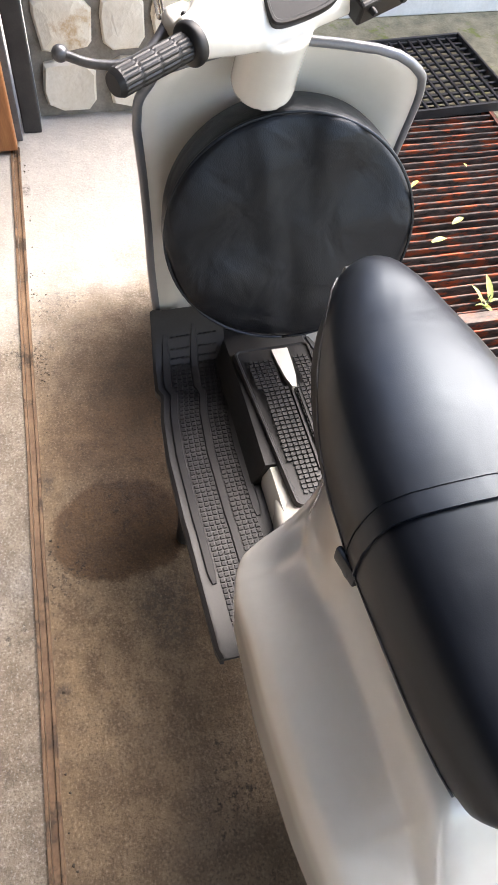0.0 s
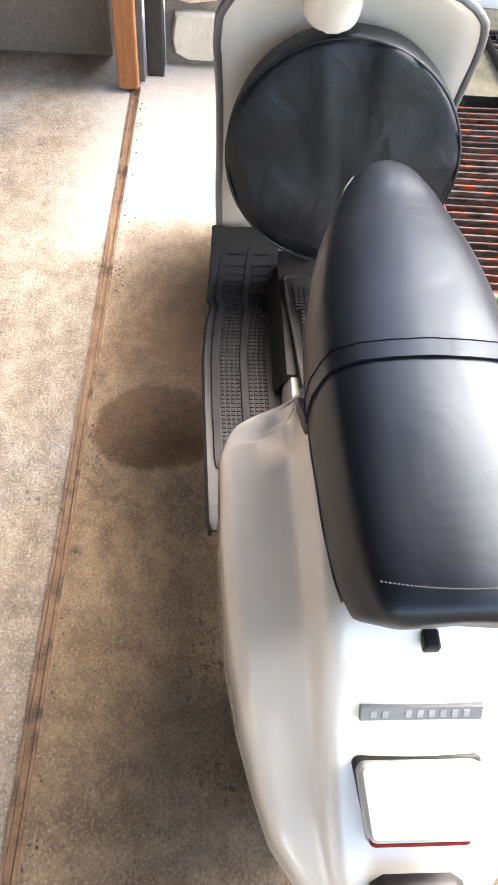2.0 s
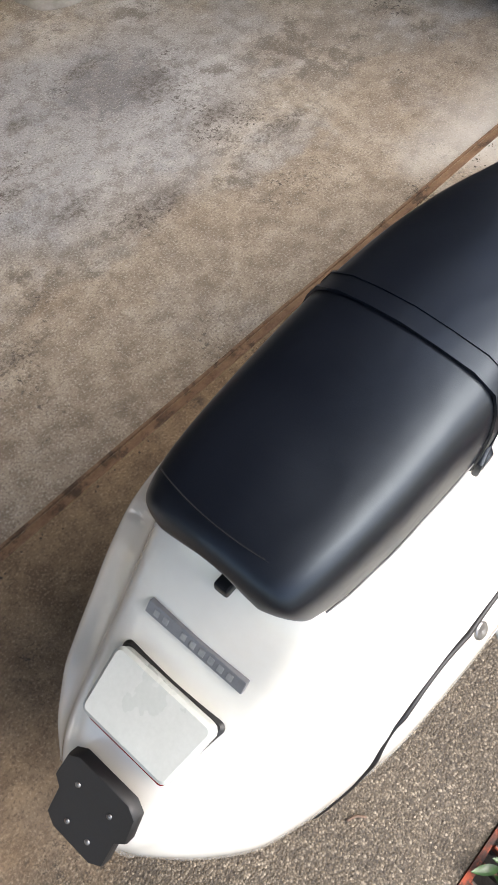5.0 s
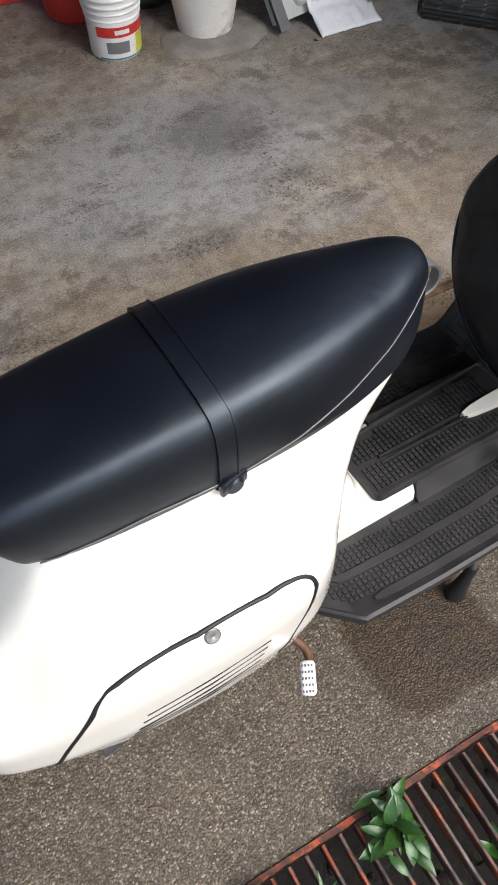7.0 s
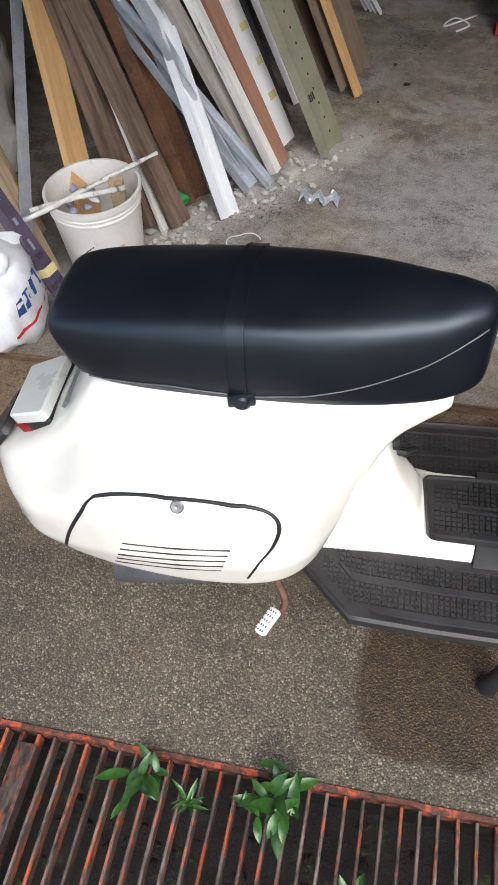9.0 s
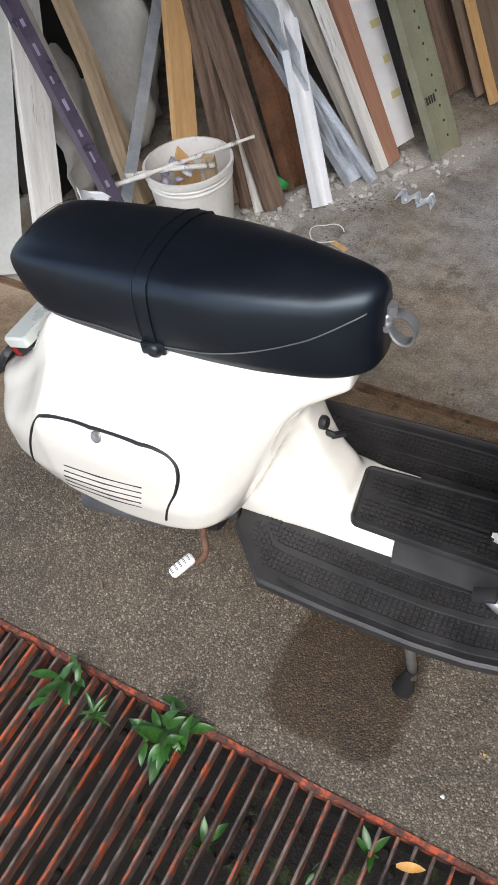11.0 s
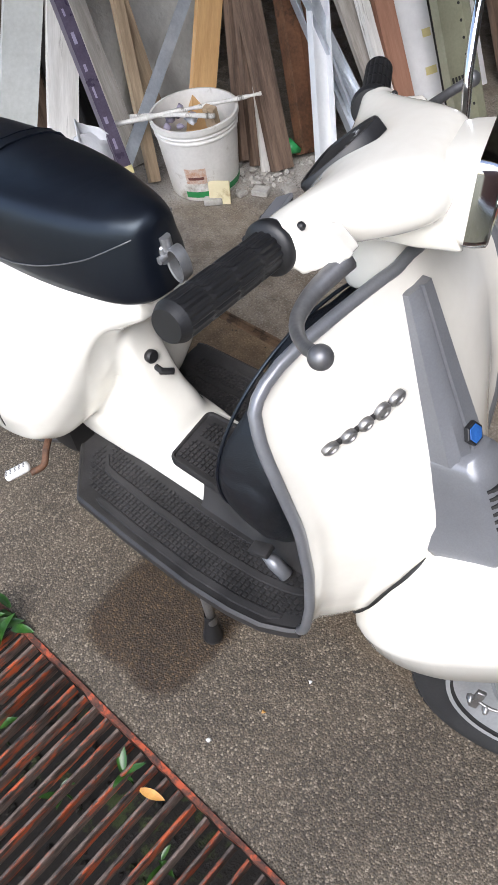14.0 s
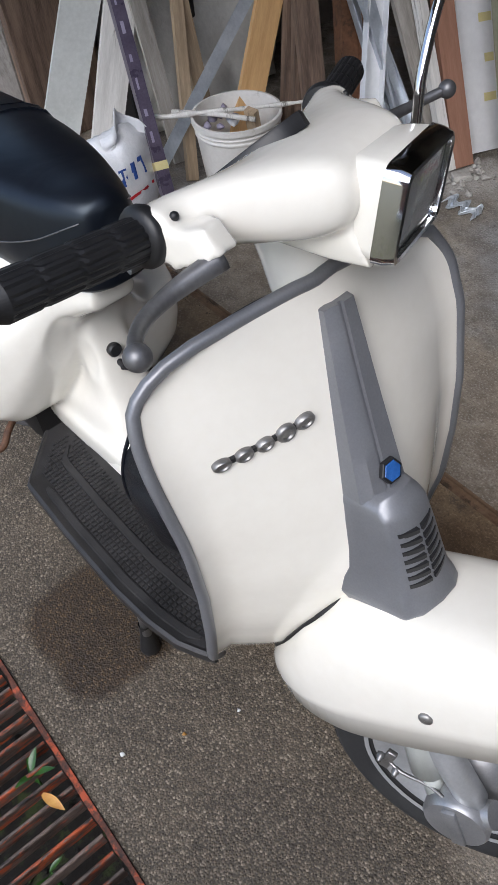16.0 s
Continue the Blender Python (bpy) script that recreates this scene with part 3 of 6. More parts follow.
def body_section(x, zb, wb, zc, wr, zr, wt, zt):
    """One cross-section; the left side bulges less than the engine side."""

    def half(w, low, zb, zc, wr, wt):
        return [(w - min(0.05, 0.35 * w), zb), (w - min(0.012, 0.1 * w), zb + min(0.035, 0.28 * (zc - zb))), (w, zb + 0.55 * (zc - zb)), (w, zc)] + [
            (wr + (w - wr) * f, zc + (zr - zc) * (g + (h - g) * low)) for f, g, h in ((0.97, 0.20, 0.05), (0.84, 0.37, 0.09), (0.48, 0.54, 0.15), (0.16, 0.74, 0.34))] + [(wr, zr), (wt, zt - 0.004), (wt * 0.5, zt)]

    slim = lerp(x, ((-0.30, 1.0), (-0.20, 0.86), (-0.15, 0.66), (-0.045, 0.66)))
    drop = min(1.0, max(0.0, (-0.135 - x) / 0.03)) if x > -0.25 else 0.0
    left = half(max(wr * slim, float(np.interp(x, *zip(*LEFT_W)))), min(1.0, max(0.0, (x + 0.36) / 0.13)), zb + (min(zb, 0.34) - zb) * drop, zc + (min(zc, 0.482) - zc) * drop, wr * slim, wt * slim)
    right = half(wb, 0.0, zb, zc, wr, wt)
    return [Vector((x, y, z)) for y, z in left] + [Vector((x, 0, zt + 0.002))] + [Vector((x, -y, z)) for y, z in right[::-1]] + [Vector((x, 0, zb))]


BODY = [(-0.838, 0.30, 0.050, 0.35, 0.045, 0.385, 0.030, 0.395), (-0.825, 0.275, 0.070, 0.36, 0.060, 0.405, 0.045, 0.420),
        (-0.790, 0.262, 0.115, 0.37, 0.082, 0.435, 0.066, 0.450), (-0.740, 0.26, 0.160, 0.39, 0.092, 0.475, 0.075, 0.490),
        (-0.690, 0.27, 0.183, 0.41, 0.097, 0.520, 0.080, 0.535), (-0.650, 0.275, 0.197, 0.43, 0.100, 0.564, 0.083, 0.580), (-0.600, 0.28, 0.210, 0.455, 0.103, 0.632, 0.087, 0.650),
        (-0.560, 0.285, 0.219, 0.475, 0.106, 0.660, 0.092, 0.680), (-0.450, 0.285, 0.228, 0.490, 0.108, 0.670, 0.097, 0.692),
        (-0.350, 0.295, 0.229, 0.495, 0.108, 0.670, 0.098, 0.692), (-0.280, 0.31, 0.219, 0.490, 0.106, 0.666, 0.096, 0.688),
        (-0.235, 0.340, 0.196, 0.486, 0.104, 0.662, 0.093, 0.684), (-0.208, 0.385, 0.166, 0.490, 0.098, 0.658, 0.090, 0.680), (-0.186, 0.435, 0.140, 0.515, 0.095, 0.656, 0.087, 0.678),
        (-0.164, 0.490, 0.114, 0.560, 0.090, 0.654, 0.085, 0.677), (-0.120, 0.578, 0.082, 0.618, 0.076, 0.652, 0.072, 0.676), (-0.045, 0.632, 0.050, 0.648, 0.045, 0.664, 0.040, 0.676)]


def smooth_rows(rows, n):
    """Rows of numbers, first the place, filled in to n rows by a smooth curve."""
    rows = sorted(rows)
    out = []
    for k in range(n):
        s = k / (n - 1) * (len(rows) - 1)
        i = min(int(s), len(rows) - 2)
        u = s - i
        a, b, c, d = (np.array(rows[min(max(j, 0), len(rows) - 1)]) for j in range(i - 1, i + 3))
        out.append(0.5 * (2 * b + (c - a) * u + (2 * a - 5 * b + 4 * c - d) * u * u + (3 * b - a - 3 * c + d) * u**3))
    return out


bm = bmesh.new()
rings(bm, [body_section(*r) for r in smooth_rows(BODY, 60)])
# neck under the seat, running down into the floor tunnel
NECK = [(0.262, 0.044, 0.082, 0.10), (0.308, 0.040, 0.078, 0.10), (0.317, -0.010, 0.076, 0.095), (0.330, -0.050, 0.072, 0.085), (0.36, -0.064, 0.068, 0.070), (0.40, -0.086, 0.060, 0.030),
        (0.44, -0.103, 0.058, 0.004), (0.50, -0.122, 0.055, 0.002), (0.56, -0.128, 0.052, 0.010), (0.61, -0.120, 0.048, 0.050), (0.660, -0.100, 0.042, 0.080)]
secs = []
for z, front, wf, wback in smooth_rows(NECK, 26):
    sec = []
    for k in range(24):
        a = 2 * math.pi * k / 24
        cx, cy = math.cos(a), math.sin(a)
        px, py = math.copysign(abs(cx) ** 0.5, cx), math.copysign(abs(cy) ** 0.5, cy)
        f = (px + 1) / 2
        sec.append((-0.36 + (front + 0.36) * f, py * (wback + (wf - wback) * f), z))
    secs.append(sec)
rings(bm, secs)
# narrow tail panel standing proud of the two cowls
rings(bm, [[Vector((x, s * w, z)) for s, w, z in ((1, wl, zl), (1, wl, (zl + zh) / 2), (1, wh, zh), (-1, wh, zh), (-1, wl, (zl + zh) / 2), (-1, wl, zl))]
           for x, wl, wh, zl, zh in ((-0.78, 0.064, 0.056, 0.250, 0.458), (-0.825, 0.052, 0.044, 0.236, 0.425), (-0.842, 0.046, 0.038, 0.238, 0.395), (-0.848, 0.038, 0.030, 0.247, 0.375))])
body = remeshed(part("body", bm, M_PAINT, scooter, "cream white painted steel body"), 0.0038, 24)
# hollow between the engine cowl and the neck panel, pressed into the finished skin
bpy.context.view_layer.update()
skin = bpy.data.meshes.new_from_object(body.evaluated_get(bpy.context.evaluated_depsgraph_get()))
body.modifiers.clear()
body.data = skin
HOLLOW = pose(-0.116, -0.088, 0.508, 0, 19, 0)
HOLLOW_SIZE = Vector((0.050, 0.056, 0.118))
to_hollow = HOLLOW.inverted()
for v in skin.vertices:
    q = to_hollow @ v.co
    q = Vector((q.x / HOLLOW_SIZE.x, q.y / HOLLOW_SIZE.y, q.z / HOLLOW_SIZE.z))
    if 1e-4 < q.length < 1.0:
        q = q / q.length
        v.co = HOLLOW @ Vector((q.x * HOLLOW_SIZE.x, q.y * HOLLOW_SIZE.y, q.z * HOLLOW_SIZE.z))
for poly in skin.polygons:
    poly.use_smooth = True
blend_in = body.modifiers.new("smooth", "SMOOTH")
blend_in.factor, blend_in.iterations = 0.5, 18

# central tunnel and floor pan
bm = bmesh.new()
secs = []
for k in range(14):
    x = -0.14 + 0.182 * k / 13
    secs.append([(x, s * y, z) for s, y, z in ((1, 0.082, 0.262), (1, 0.080, 0.292), (1, 0.068, 0.318), (-1, 0.068, 0.318), (-1, 0.084, 0.292), (-1, 0.088, 0.262))])
rings(bm, secs)
part("tunnel", bm, M_PAINT, scooter, angle=40)


def pan_edge(x, s=-1):
    if s > 0 and x > 0.28:
        return lerp(x, ((0.28, 0.228), (0.34, 0.222), (0.40, 0.213), (0.47, 0.205)))
    if s > 0 and x < -0.02:
        return lerp(x, ((-0.275, 0.205), (-0.250, 0.226), (-0.02, 0.232)))
    return lerp(x, ((-0.255, 0.135), (-0.24, 0.150), (-0.165, 0.226), (-0.02, 0.233), (0.13, 0.235), (0.22, 0.229), (0.28, 0.218), (0.33, 0.196), (0.37, 0.172), (0.42, 0.14), (0.47, 0.10)))


def pan_z(x, s=-1):
    return 0.262 + max(0.0, x - 0.30) ** 2 * 1.8 + max(0.0, x - 0.335) ** 2 * (11 if s < 0 else 31)


for name, material, top, inset, label in (("floor_pan", M_PAINT, 0.0, 0.018, ""), ("floor_mat", M_RUBBER, 0.008, 0.0, "ribbed grey-black rubber floor mat")):
    bm = bmesh.new()
    for s in (1, -1):
        secs = []
        for k in range(40):
            x = -0.255 + inset + ((0.646 if s > 0 else 0.595) - inset if top else 0.545) * k / 39
            w = pan_edge(x, s) - inset
            z = pan_z(x, s)
            i = min(0.075, w - 0.03)
            if top:
                secs.append([(x, s * i, z + top), (x, s * (w - 0.012), z + top), (x, s * (w - 0.006), z + top + 0.004), (x, s * w, z + top), (x, s * w, z - 0.010), (x, s * (w - 0.006), z - 0.012), (x, s * (w - 0.006), z + 0.001), (x, s * i, z + 0.001)])
            else:
                secs.append([(x, s * i, z), (x, s * (w - 0.004), z), (x, s * w, z - 0.008), (x, s * (w - 0.01), z - 0.02), (x, s * i, z - 0.02)])
        rings(bm, secs)
    mat_part = part(name, bm, material, scooter, label, angle=35)

# ribs and little treads of the mat
bm = bmesh.new()
for s in (1, -1):
    for off, a, b in ((0.026, -0.13, 0.30 if s < 0 else 0.375), (0.082, -0.19, 0.36 if s < 0 else 0.38), (0.132, -0.02, 0.36)):
        pts = []
        for k in range(26):
            x = a + (b - a) * k / 25
            pts.append((x, s * (pan_edge(x, s) - off), pan_z(x, s) + 0.0075))
        secs = []
        for k, (x, y, z) in enumerate(pts):
            w = 0.0085 if 0 < k < 25 else 0.004
            secs.append([(x, y - w, z - 0.001), (x, y - w * 0.7, z + 0.004), (x, y + w * 0.7, z + 0.004), (x, y + w, z - 0.001)])
        rings(bm, secs)
part("mat_rib", bm, M_RUBBER, mat_part, angle=35)
bm = bmesh.new()
for s in (1, -1):
    for near, far, step in ((0.040, 0.072, 0.0098), (0.094, 0.124, 0.0098)):
        rows = int((far - near) / step) + 1
        for r in range(rows):
            x = -0.215
            while x < (0.33 if s < 0 else 0.38):
                w = pan_edge(x, s)
                y = w - near - r * step
                if y > 0.088 and (w - y) > 0.02:
                    z, hx, hy = pan_z(x, s) + 0.0078, 0.0038, 0.0038
                    lo = [bm.verts.new((x + i * hx, s * (y + j * hy), z)) for i, j in ((-1, -1), (1, -1), (1, 1), (-1, 1))]
                    hi = [bm.verts.new((x + i * hx * 0.8, s * (y + j * hy * 0.8), z + 0.0024)) for i, j in ((-1, -1), (1, -1), (1, 1), (-1, 1))]
                    bm.faces.new(hi)
                    for q in range(4):
                        bm.faces.new((lo[q], lo[(q + 1) % 4], hi[(q + 1) % 4], hi[q]))
                x += 0.0098
tagged(part("mat_tread", bm, M_RUBBER, mat_part, smooth=False), kind="stuff")
# rubber-clad hump, the rounded ribbed pad lying on it, and bare paint beside the spare wheel bracket
bm = bmesh.new()
secs = []
for k in range(16):
    x = 0.044 + 0.37 * k / 15
    z = 0.324 - max(0, x - 0.2) * 0.10
    secs.append([(x, s2 * y, zz) for s2, y, zz in ((1, 0.105, 0.266), (1, 0.088, 0.285), (1, 0.076, z), (-1, 0.078, z), (-1, 0.090, 0.285), (-1, 0.105, 0.266))])
rings(bm, secs)
part("tunnel_mat", bm, M_RUBBER, scooter, "smooth rubber mat wrapped over the tunnel", angle=35)


def pad_outline(inset):
    """The pad in plan: rounded rear corners, slightly wider in front."""
    r = 0.016 - inset
    pts = []
    for cx, cy, a0 in ((-0.044 + 0.016, -0.080 + 0.016, 180), (0.30, -0.080 + 0.016, 270), (0.30, 0.072 - 0.016, 0), (-0.056 + 0.016, 0.050 - 0.016, 90)):
        for q in range(6):
            a = radians(a0 + 18 * q)
            pts.append((cx + r * math.cos(a), cy + r * math.sin(a)))
    return pts


def pad_z(x):
    return 0.326 - max(0, x - 0.2) * 0.10


bm = bmesh.new()
rings(bm, [[(x, y, pad_z(x) + h) for x, y in pad_outline(k)] for h, k in ((-0.006, 0.0), (0.008, 0.0), (0.012, 0.002), (0.012, 0.006), (0.0075, 0.008))])
pad = part("tunnel_pad", bm, M_RUBBER, scooter, "ribbed rubber pad on the tunnel", angle=35)
bm = bmesh.new()
for a in range(32):
    for b in range(14):
        x, y = -0.032 + a * 0.0098, -0.066 + b * 0.0098
        if -0.067 < y < 0.030 + 0.06 * x and not -0.026 < y < -0.010 and not (x > 0.20 and -0.04 < y < 0.0):
            box(bm, (x, y, pad_z(x) + 0.007), (x + 0.0072, y + 0.0072, pad_z(x) + 0.0100))
tagged(part("mat_tread", bm, M_RUBBER, pad, smooth=False), kind="stuff")
bm = bmesh.new()
for y in (-0.024, -0.012):
    rings(bm, [[(x, y - 0.003, pad_z(x) + 0.006), (x, y - 0.002, pad_z(x) + 0.012), (x, y + 0.002, pad_z(x) + 0.012), (x, y + 0.003, pad_z(x) + 0.006)] for x in np.linspace(0.01, 0.19, 8)])
part("rib", bm, M_RUBBER, pad, angle=35)
bm = bmesh.new()
rings(bm, [[(x, -0.018 - w, pad_z(x)), (x, -0.018 - w, pad_z(x) + 0.013), (x, -0.018 + w, pad_z(x) + 0.013), (x, -0.018 + w, pad_z(x))] for x, w in ((0.195, 0.004), (0.22, 0.010), (0.26, 0.014), (0.30, 0.016))])
part("bare_strip", bm, M_PAINT, scooter, "bare cream paint of the tunnel between the mats", angle=40)

# leg shield: a curved sheet with a rounded rim
SHIELD_W = ((0.250, 0.165), (0.29, 0.186), (0.36, 0.203), (0.45, 0.206), (0.55, 0.206), (0.65, 0.209), (0.75, 0.216), (0.80, 0.214), (0.84, 0.195), (0.862, 0.160), (0.874, 0.110), (0.880, 0.05))
SHIELD_E = ((0.250, 0.345), (0.29, 0.362), (0.36, 0.392), (0.45, 0.410), (0.55, 0.416), (0.65, 0.412), (0.75, 0.392), (0.80, 0.374), (0.84, 0.360), (0.862, 0.362), (0.874, 0.368), (0.880, 0.372))
SHIELD_C = ((0.250, 0.40), (0.29, 0.445), (0.36, 0.485), (0.45, 0.506), (0.55, 0.502), (0.65, 0.472), (0.75, 0.430), (0.80, 0.410), (0.84, 0.394), (0.862, 0.385), (0.874, 0.380), (0.880, 0.377))
SKEW = 0.075


def shield_point(u, z, back=0.0):
    """A place on the shield's front face; it stands slightly askew, its left edge further forward."""
    e, c, w = lerp(z, SHIELD_E), lerp(z, SHIELD_C), lerp(z, SHIELD_W)
    sweep = min(1.0, abs(u) / 0.85) ** 1.7
    return Vector((c + (e - c) * sweep - back + SKEW * (u * w), u * w - 0.004, z))


zs = [0.250 + 0.630 * (1 - (1 - k / 33) ** 1.6) for k in range(34)]
bm = bmesh.new()
front = [[bm.verts.new(shield_point(-1 + 2 * j / 28, z)) for j in range(29)] for z in zs]
rear = [[bm.verts.new(shield_point(-1 + 2 * j / 28, z, 0.006)) for j in range(29)] for z in zs]
for i in range(33):
    for j in range(28):
        bm.faces.new((front[i][j], front[i][j + 1], front[i + 1][j + 1], front[i + 1][j]))
        bm.faces.new((rear[i][j], rear[i + 1][j], rear[i + 1][j + 1], rear[i][j + 1]))
    for j in (0, 28):
        bm.faces.new((front[i][j], front[i + 1][j], rear[i + 1][j], rear[i][j]))
for j in range(28):
    bm.faces.new((front[33][j], front[33][j + 1], rear[33][j + 1], rear[33][j]))
shield = part("leg_shield", bm, M_PAINT, scooter, "cream white curved leg shield", angle=50)
bm = bmesh.new()
rim_pts = [shield_point(-1, z, 0.003) for z in np.linspace(0.255, 0.880, 44)] + [shield_point(u, 0.880, 0.003) for u in (-0.6, -0.2, 0.2, 0.6)] + [shield_point(1, z, 0.003) for z in np.linspace(0.880, 0.32, 44)]
tube(bm, spline(rim_pts[::2], 120), 0.0075, 10)
part("edge_trim", bm, M_GREYPAINT, shield, "grey leg shield edge trim")

# grey spine strip and horn cover
bm = bmesh.new()
secs = []
for k in range(16):
    z = 0.854 - 0.197 * k / 15
    c = lerp(z, SHIELD_C)
    w, h = 0.021 + 0.013 * k / 15, 0.013 + 0.020 * k / 15
    mid_y = 0.018 - 0.026 * k / 15
    secs.append([(c - 0.008, mid_y + w, z), (c + h * 0.75, mid_y + w * 0.93, z + 0.002), (c + h, mid_y + w * 0.78, z + 0.005), (c + h, mid_y + 0.002, z + 0.005), (c + h - 0.004, mid_y + 0.001, z + 0.005), (c + h - 0.004, mid_y - 0.003, z + 0.005),
                 (c + h - 0.001, mid_y - 0.004, z + 0.005), (c + h - 0.003, mid_y - w * 0.60, z + 0.005), (c + h * 0.55, mid_y - w * 0.95, z + 0.002), (c - 0.008, mid_y - w, z)])
rings(bm, secs)
spine = part("spine_cover", bm, M_GREYPAINT, scooter, "silver-grey centre spine cover", angle=35)
bm = bmesh.new()
secs = []
# z, back, front corner, front middle, half-width in front, half-width at the back
HORN = ((0.662, 0.460, 0.508, 0.514, 0.030, 0.036), (0.650, 0.466, 0.524, 0.532, 0.034, 0.038), (0.62, 0.472, 0.536, 0.547, 0.036, 0.042), (0.58, 0.480, 0.550, 0.562, 0.039, 0.046),
        (0.55, 0.486, 0.560, 0.573, 0.042, 0.051), (0.535, 0.488, 0.570, 0.584, 0.046, 0.056), (0.515, 0.490, 0.576, 0.592, 0.049, 0.060))
for z, xb, xc, xf, wf, wb2 in HORN:
    tip, heel = (0.010, 0.014) if z < 0.53 else (0.0, 0.0)
    secs.append([(xb - 0.02, wb2 + 0.004, z - 0.004 - heel), (xb + 0.004, wb2, z - 0.002 - heel), (xc, wf, z + 0.004 + tip * 0.5), (xf - 0.004, wf * 0.60, z + 0.008 + tip), (xf, 0, z + 0.009 + tip),
                 (xf - 0.004, -wf * 0.60, z + 0.008 + tip), (xc, -wf, z + 0.004 + tip * 0.5), (xb + 0.004, -wb2, z - 0.002 - heel), (xb - 0.02, -wb2 - 0.004, z - 0.004 - heel)])
bmesh.ops.translate(rings(bm, secs), vec=(0, -0.005, 0), verts=bm.verts[:])
horn = part("horn_cover", bm, M_GREYPAINT, scooter, "silver-grey horn cover with louvres", angle=80)
horn_round = horn.modifiers.new("round", "BEVEL")
horn_round.width, horn_round.segments, horn_round.limit_method, horn_round.angle_limit = 0.007, 3, "ANGLE", radians(18)
for k in range(7):
    z = 0.565 + 0.0115 * k
    w = 0.030 - 0.0006 * k
    xf = float(np.interp(z, [h[0] + 0.009 for h in HORN[::-1]], [h[3] for h in HORN[::-1]]))
    bm = bmesh.new()
    secs = [[(xf - 0.012 - (q / w) ** 2 * 0.010, q - 0.010, z), (xf + 0.0022 - (abs(q) / w) ** 1.6 * 0.010, q - 0.010, z), (xf + 0.0012 - (abs(q) / w) ** 1.6 * 0.010, q - 0.010, z + 0.0062), (xf - 0.012 - (q / w) ** 2 * 0.010, q - 0.010, z + 0.0062)] for q in np.linspace(-w, w, 12)]
    secs = [[(x, y + 0.005, z2) for x, y, z2 in sec] for sec in secs]
    rings(bm, secs[:6])
    rings(bm, secs[6:])
    part("louvre", bm, M_BLACK, horn, smooth=False)
bm = bmesh.new()
lathe(bm, ((0.0001, 0.0022), (0.0145, 0.0022), (0.0155, 0.0012), (0.0155, -0.004)), pose(0.4935, 0.000, 0.690, 0, 60, 0) @ pose(0, 0, 0, 0, 0, 30), 6)
hexagon = part("hexagon_badge", bm, M_BLACK, spine, "small blue hexagonal badge with a dark rim", smooth=False)
bm = bmesh.new()
lathe(bm, ((0.0001, 0.0034), (0.0115, 0.0034), (0.0122, 0.0028), (0.0122, 0.0)), pose(0.4935, 0.000, 0.690, 0, 60, 0) @ pose(0, 0, 0, 0, 0, 30), 6)
part("enamel", bm, M_BLUE, hexagon, "blue enamel face", smooth=False)
# script badge: plain chrome blobs strung on a dark bar
emblem = None
A_END, B_END = (-0.157, 0.7455), (-0.047, 0.7585)


def badge_point(f, lift):
    y, z = (A_END[i] + (B_END[i] - A_END[i]) * f for i in (0, 1))
    return shield_point((y + 0.004) / lerp(z, SHIELD_W), z + lift)


bm = bmesh.new()
secs = []
for k in range(13):
    p = badge_point(0.02 + 0.94 * k / 12, 0.0)
    secs.append([p + Vector((-0.002, 0, -0.0035)), p + Vector((0.003, -0.001, -0.0035)), p + Vector((0.003, -0.001, 0.0030)), p + Vector((-0.002, 0, 0.0030))])
rings(bm, secs)
emblem = part("front_emblem", bm, M_BLACK, shield, "dark bar carrying plain chrome blobs", angle=40)
for k, (f, w, h, lift) in enumerate(((0.06, 0.011, 0.0075, 0.0), (0.28, 0.0105, 0.0085, 0.0), (0.49, 0.0105, 0.0085, 0.0), (0.71, 0.0115, 0.0115, 0.0), (0.92, 0.012, 0.0095, 0.001))):
    p, q = badge_point(f, lift), badge_point(f + 0.06, lift)
    m = Matrix.Translation(p + Vector((0.0015, -0.0007, 0))) @ (q - p).to_track_quat("X", "Z").to_matrix().to_4x4() @ pose(0, 0, 0, 90, 0, 0)
    bm = bmesh.new()
    secs = [[m @ Vector((r * w * math.cos(a), r * h * math.sin(a), hh)) for a in (2 * math.pi * q2 / 18 for q2 in range(18))] for r, hh in ((1.0, -0.002), (1.0, 0.003), (0.82, 0.0052), (0.58, 0.0052), (0.46, 0.0034), (0.0001, 0.0034))]
    rings(bm, secs)
    part("plain_blob", bm, M_STEEL, emblem, angle=50)

# steering: bars turned to the left about the raked column
RAKE, TURNED = 24.0, 22.0
# the bars sweep slightly back from the casing
BARS = pose(0.261, -0.005, 0.980) @ Matrix.Rotation(radians(-22.0), 4, "Y") @ Matrix.Rotation(radians(20.0), 4, "Z")


def grip_frame(s):
    a, b = Vector((0.027, s * 0.163, -0.016)), Vector((0.001, s * 0.304, 0.0005))
    y = s * (b - a).normalized()
    x = y.cross(Vector((0, 0, 1))).normalized()
    return BARS @ Matrix.Translation(a) @ Matrix((x, y, x.cross(y))).transposed().to_4x4()


STEER = pose(0.248, 0.017, 0.966) @ Matrix.Rotation(radians(-RAKE), 4, "Y") @ Matrix.Rotation(radians(TURNED), 4, "Z")
WHEEL = STEER @ Matrix.Translation((0.070, -0.050, -0.872))


def blend(u):
    u = min(1.0, max(0.0, u))
    return u * u * (3 - 2 * u)


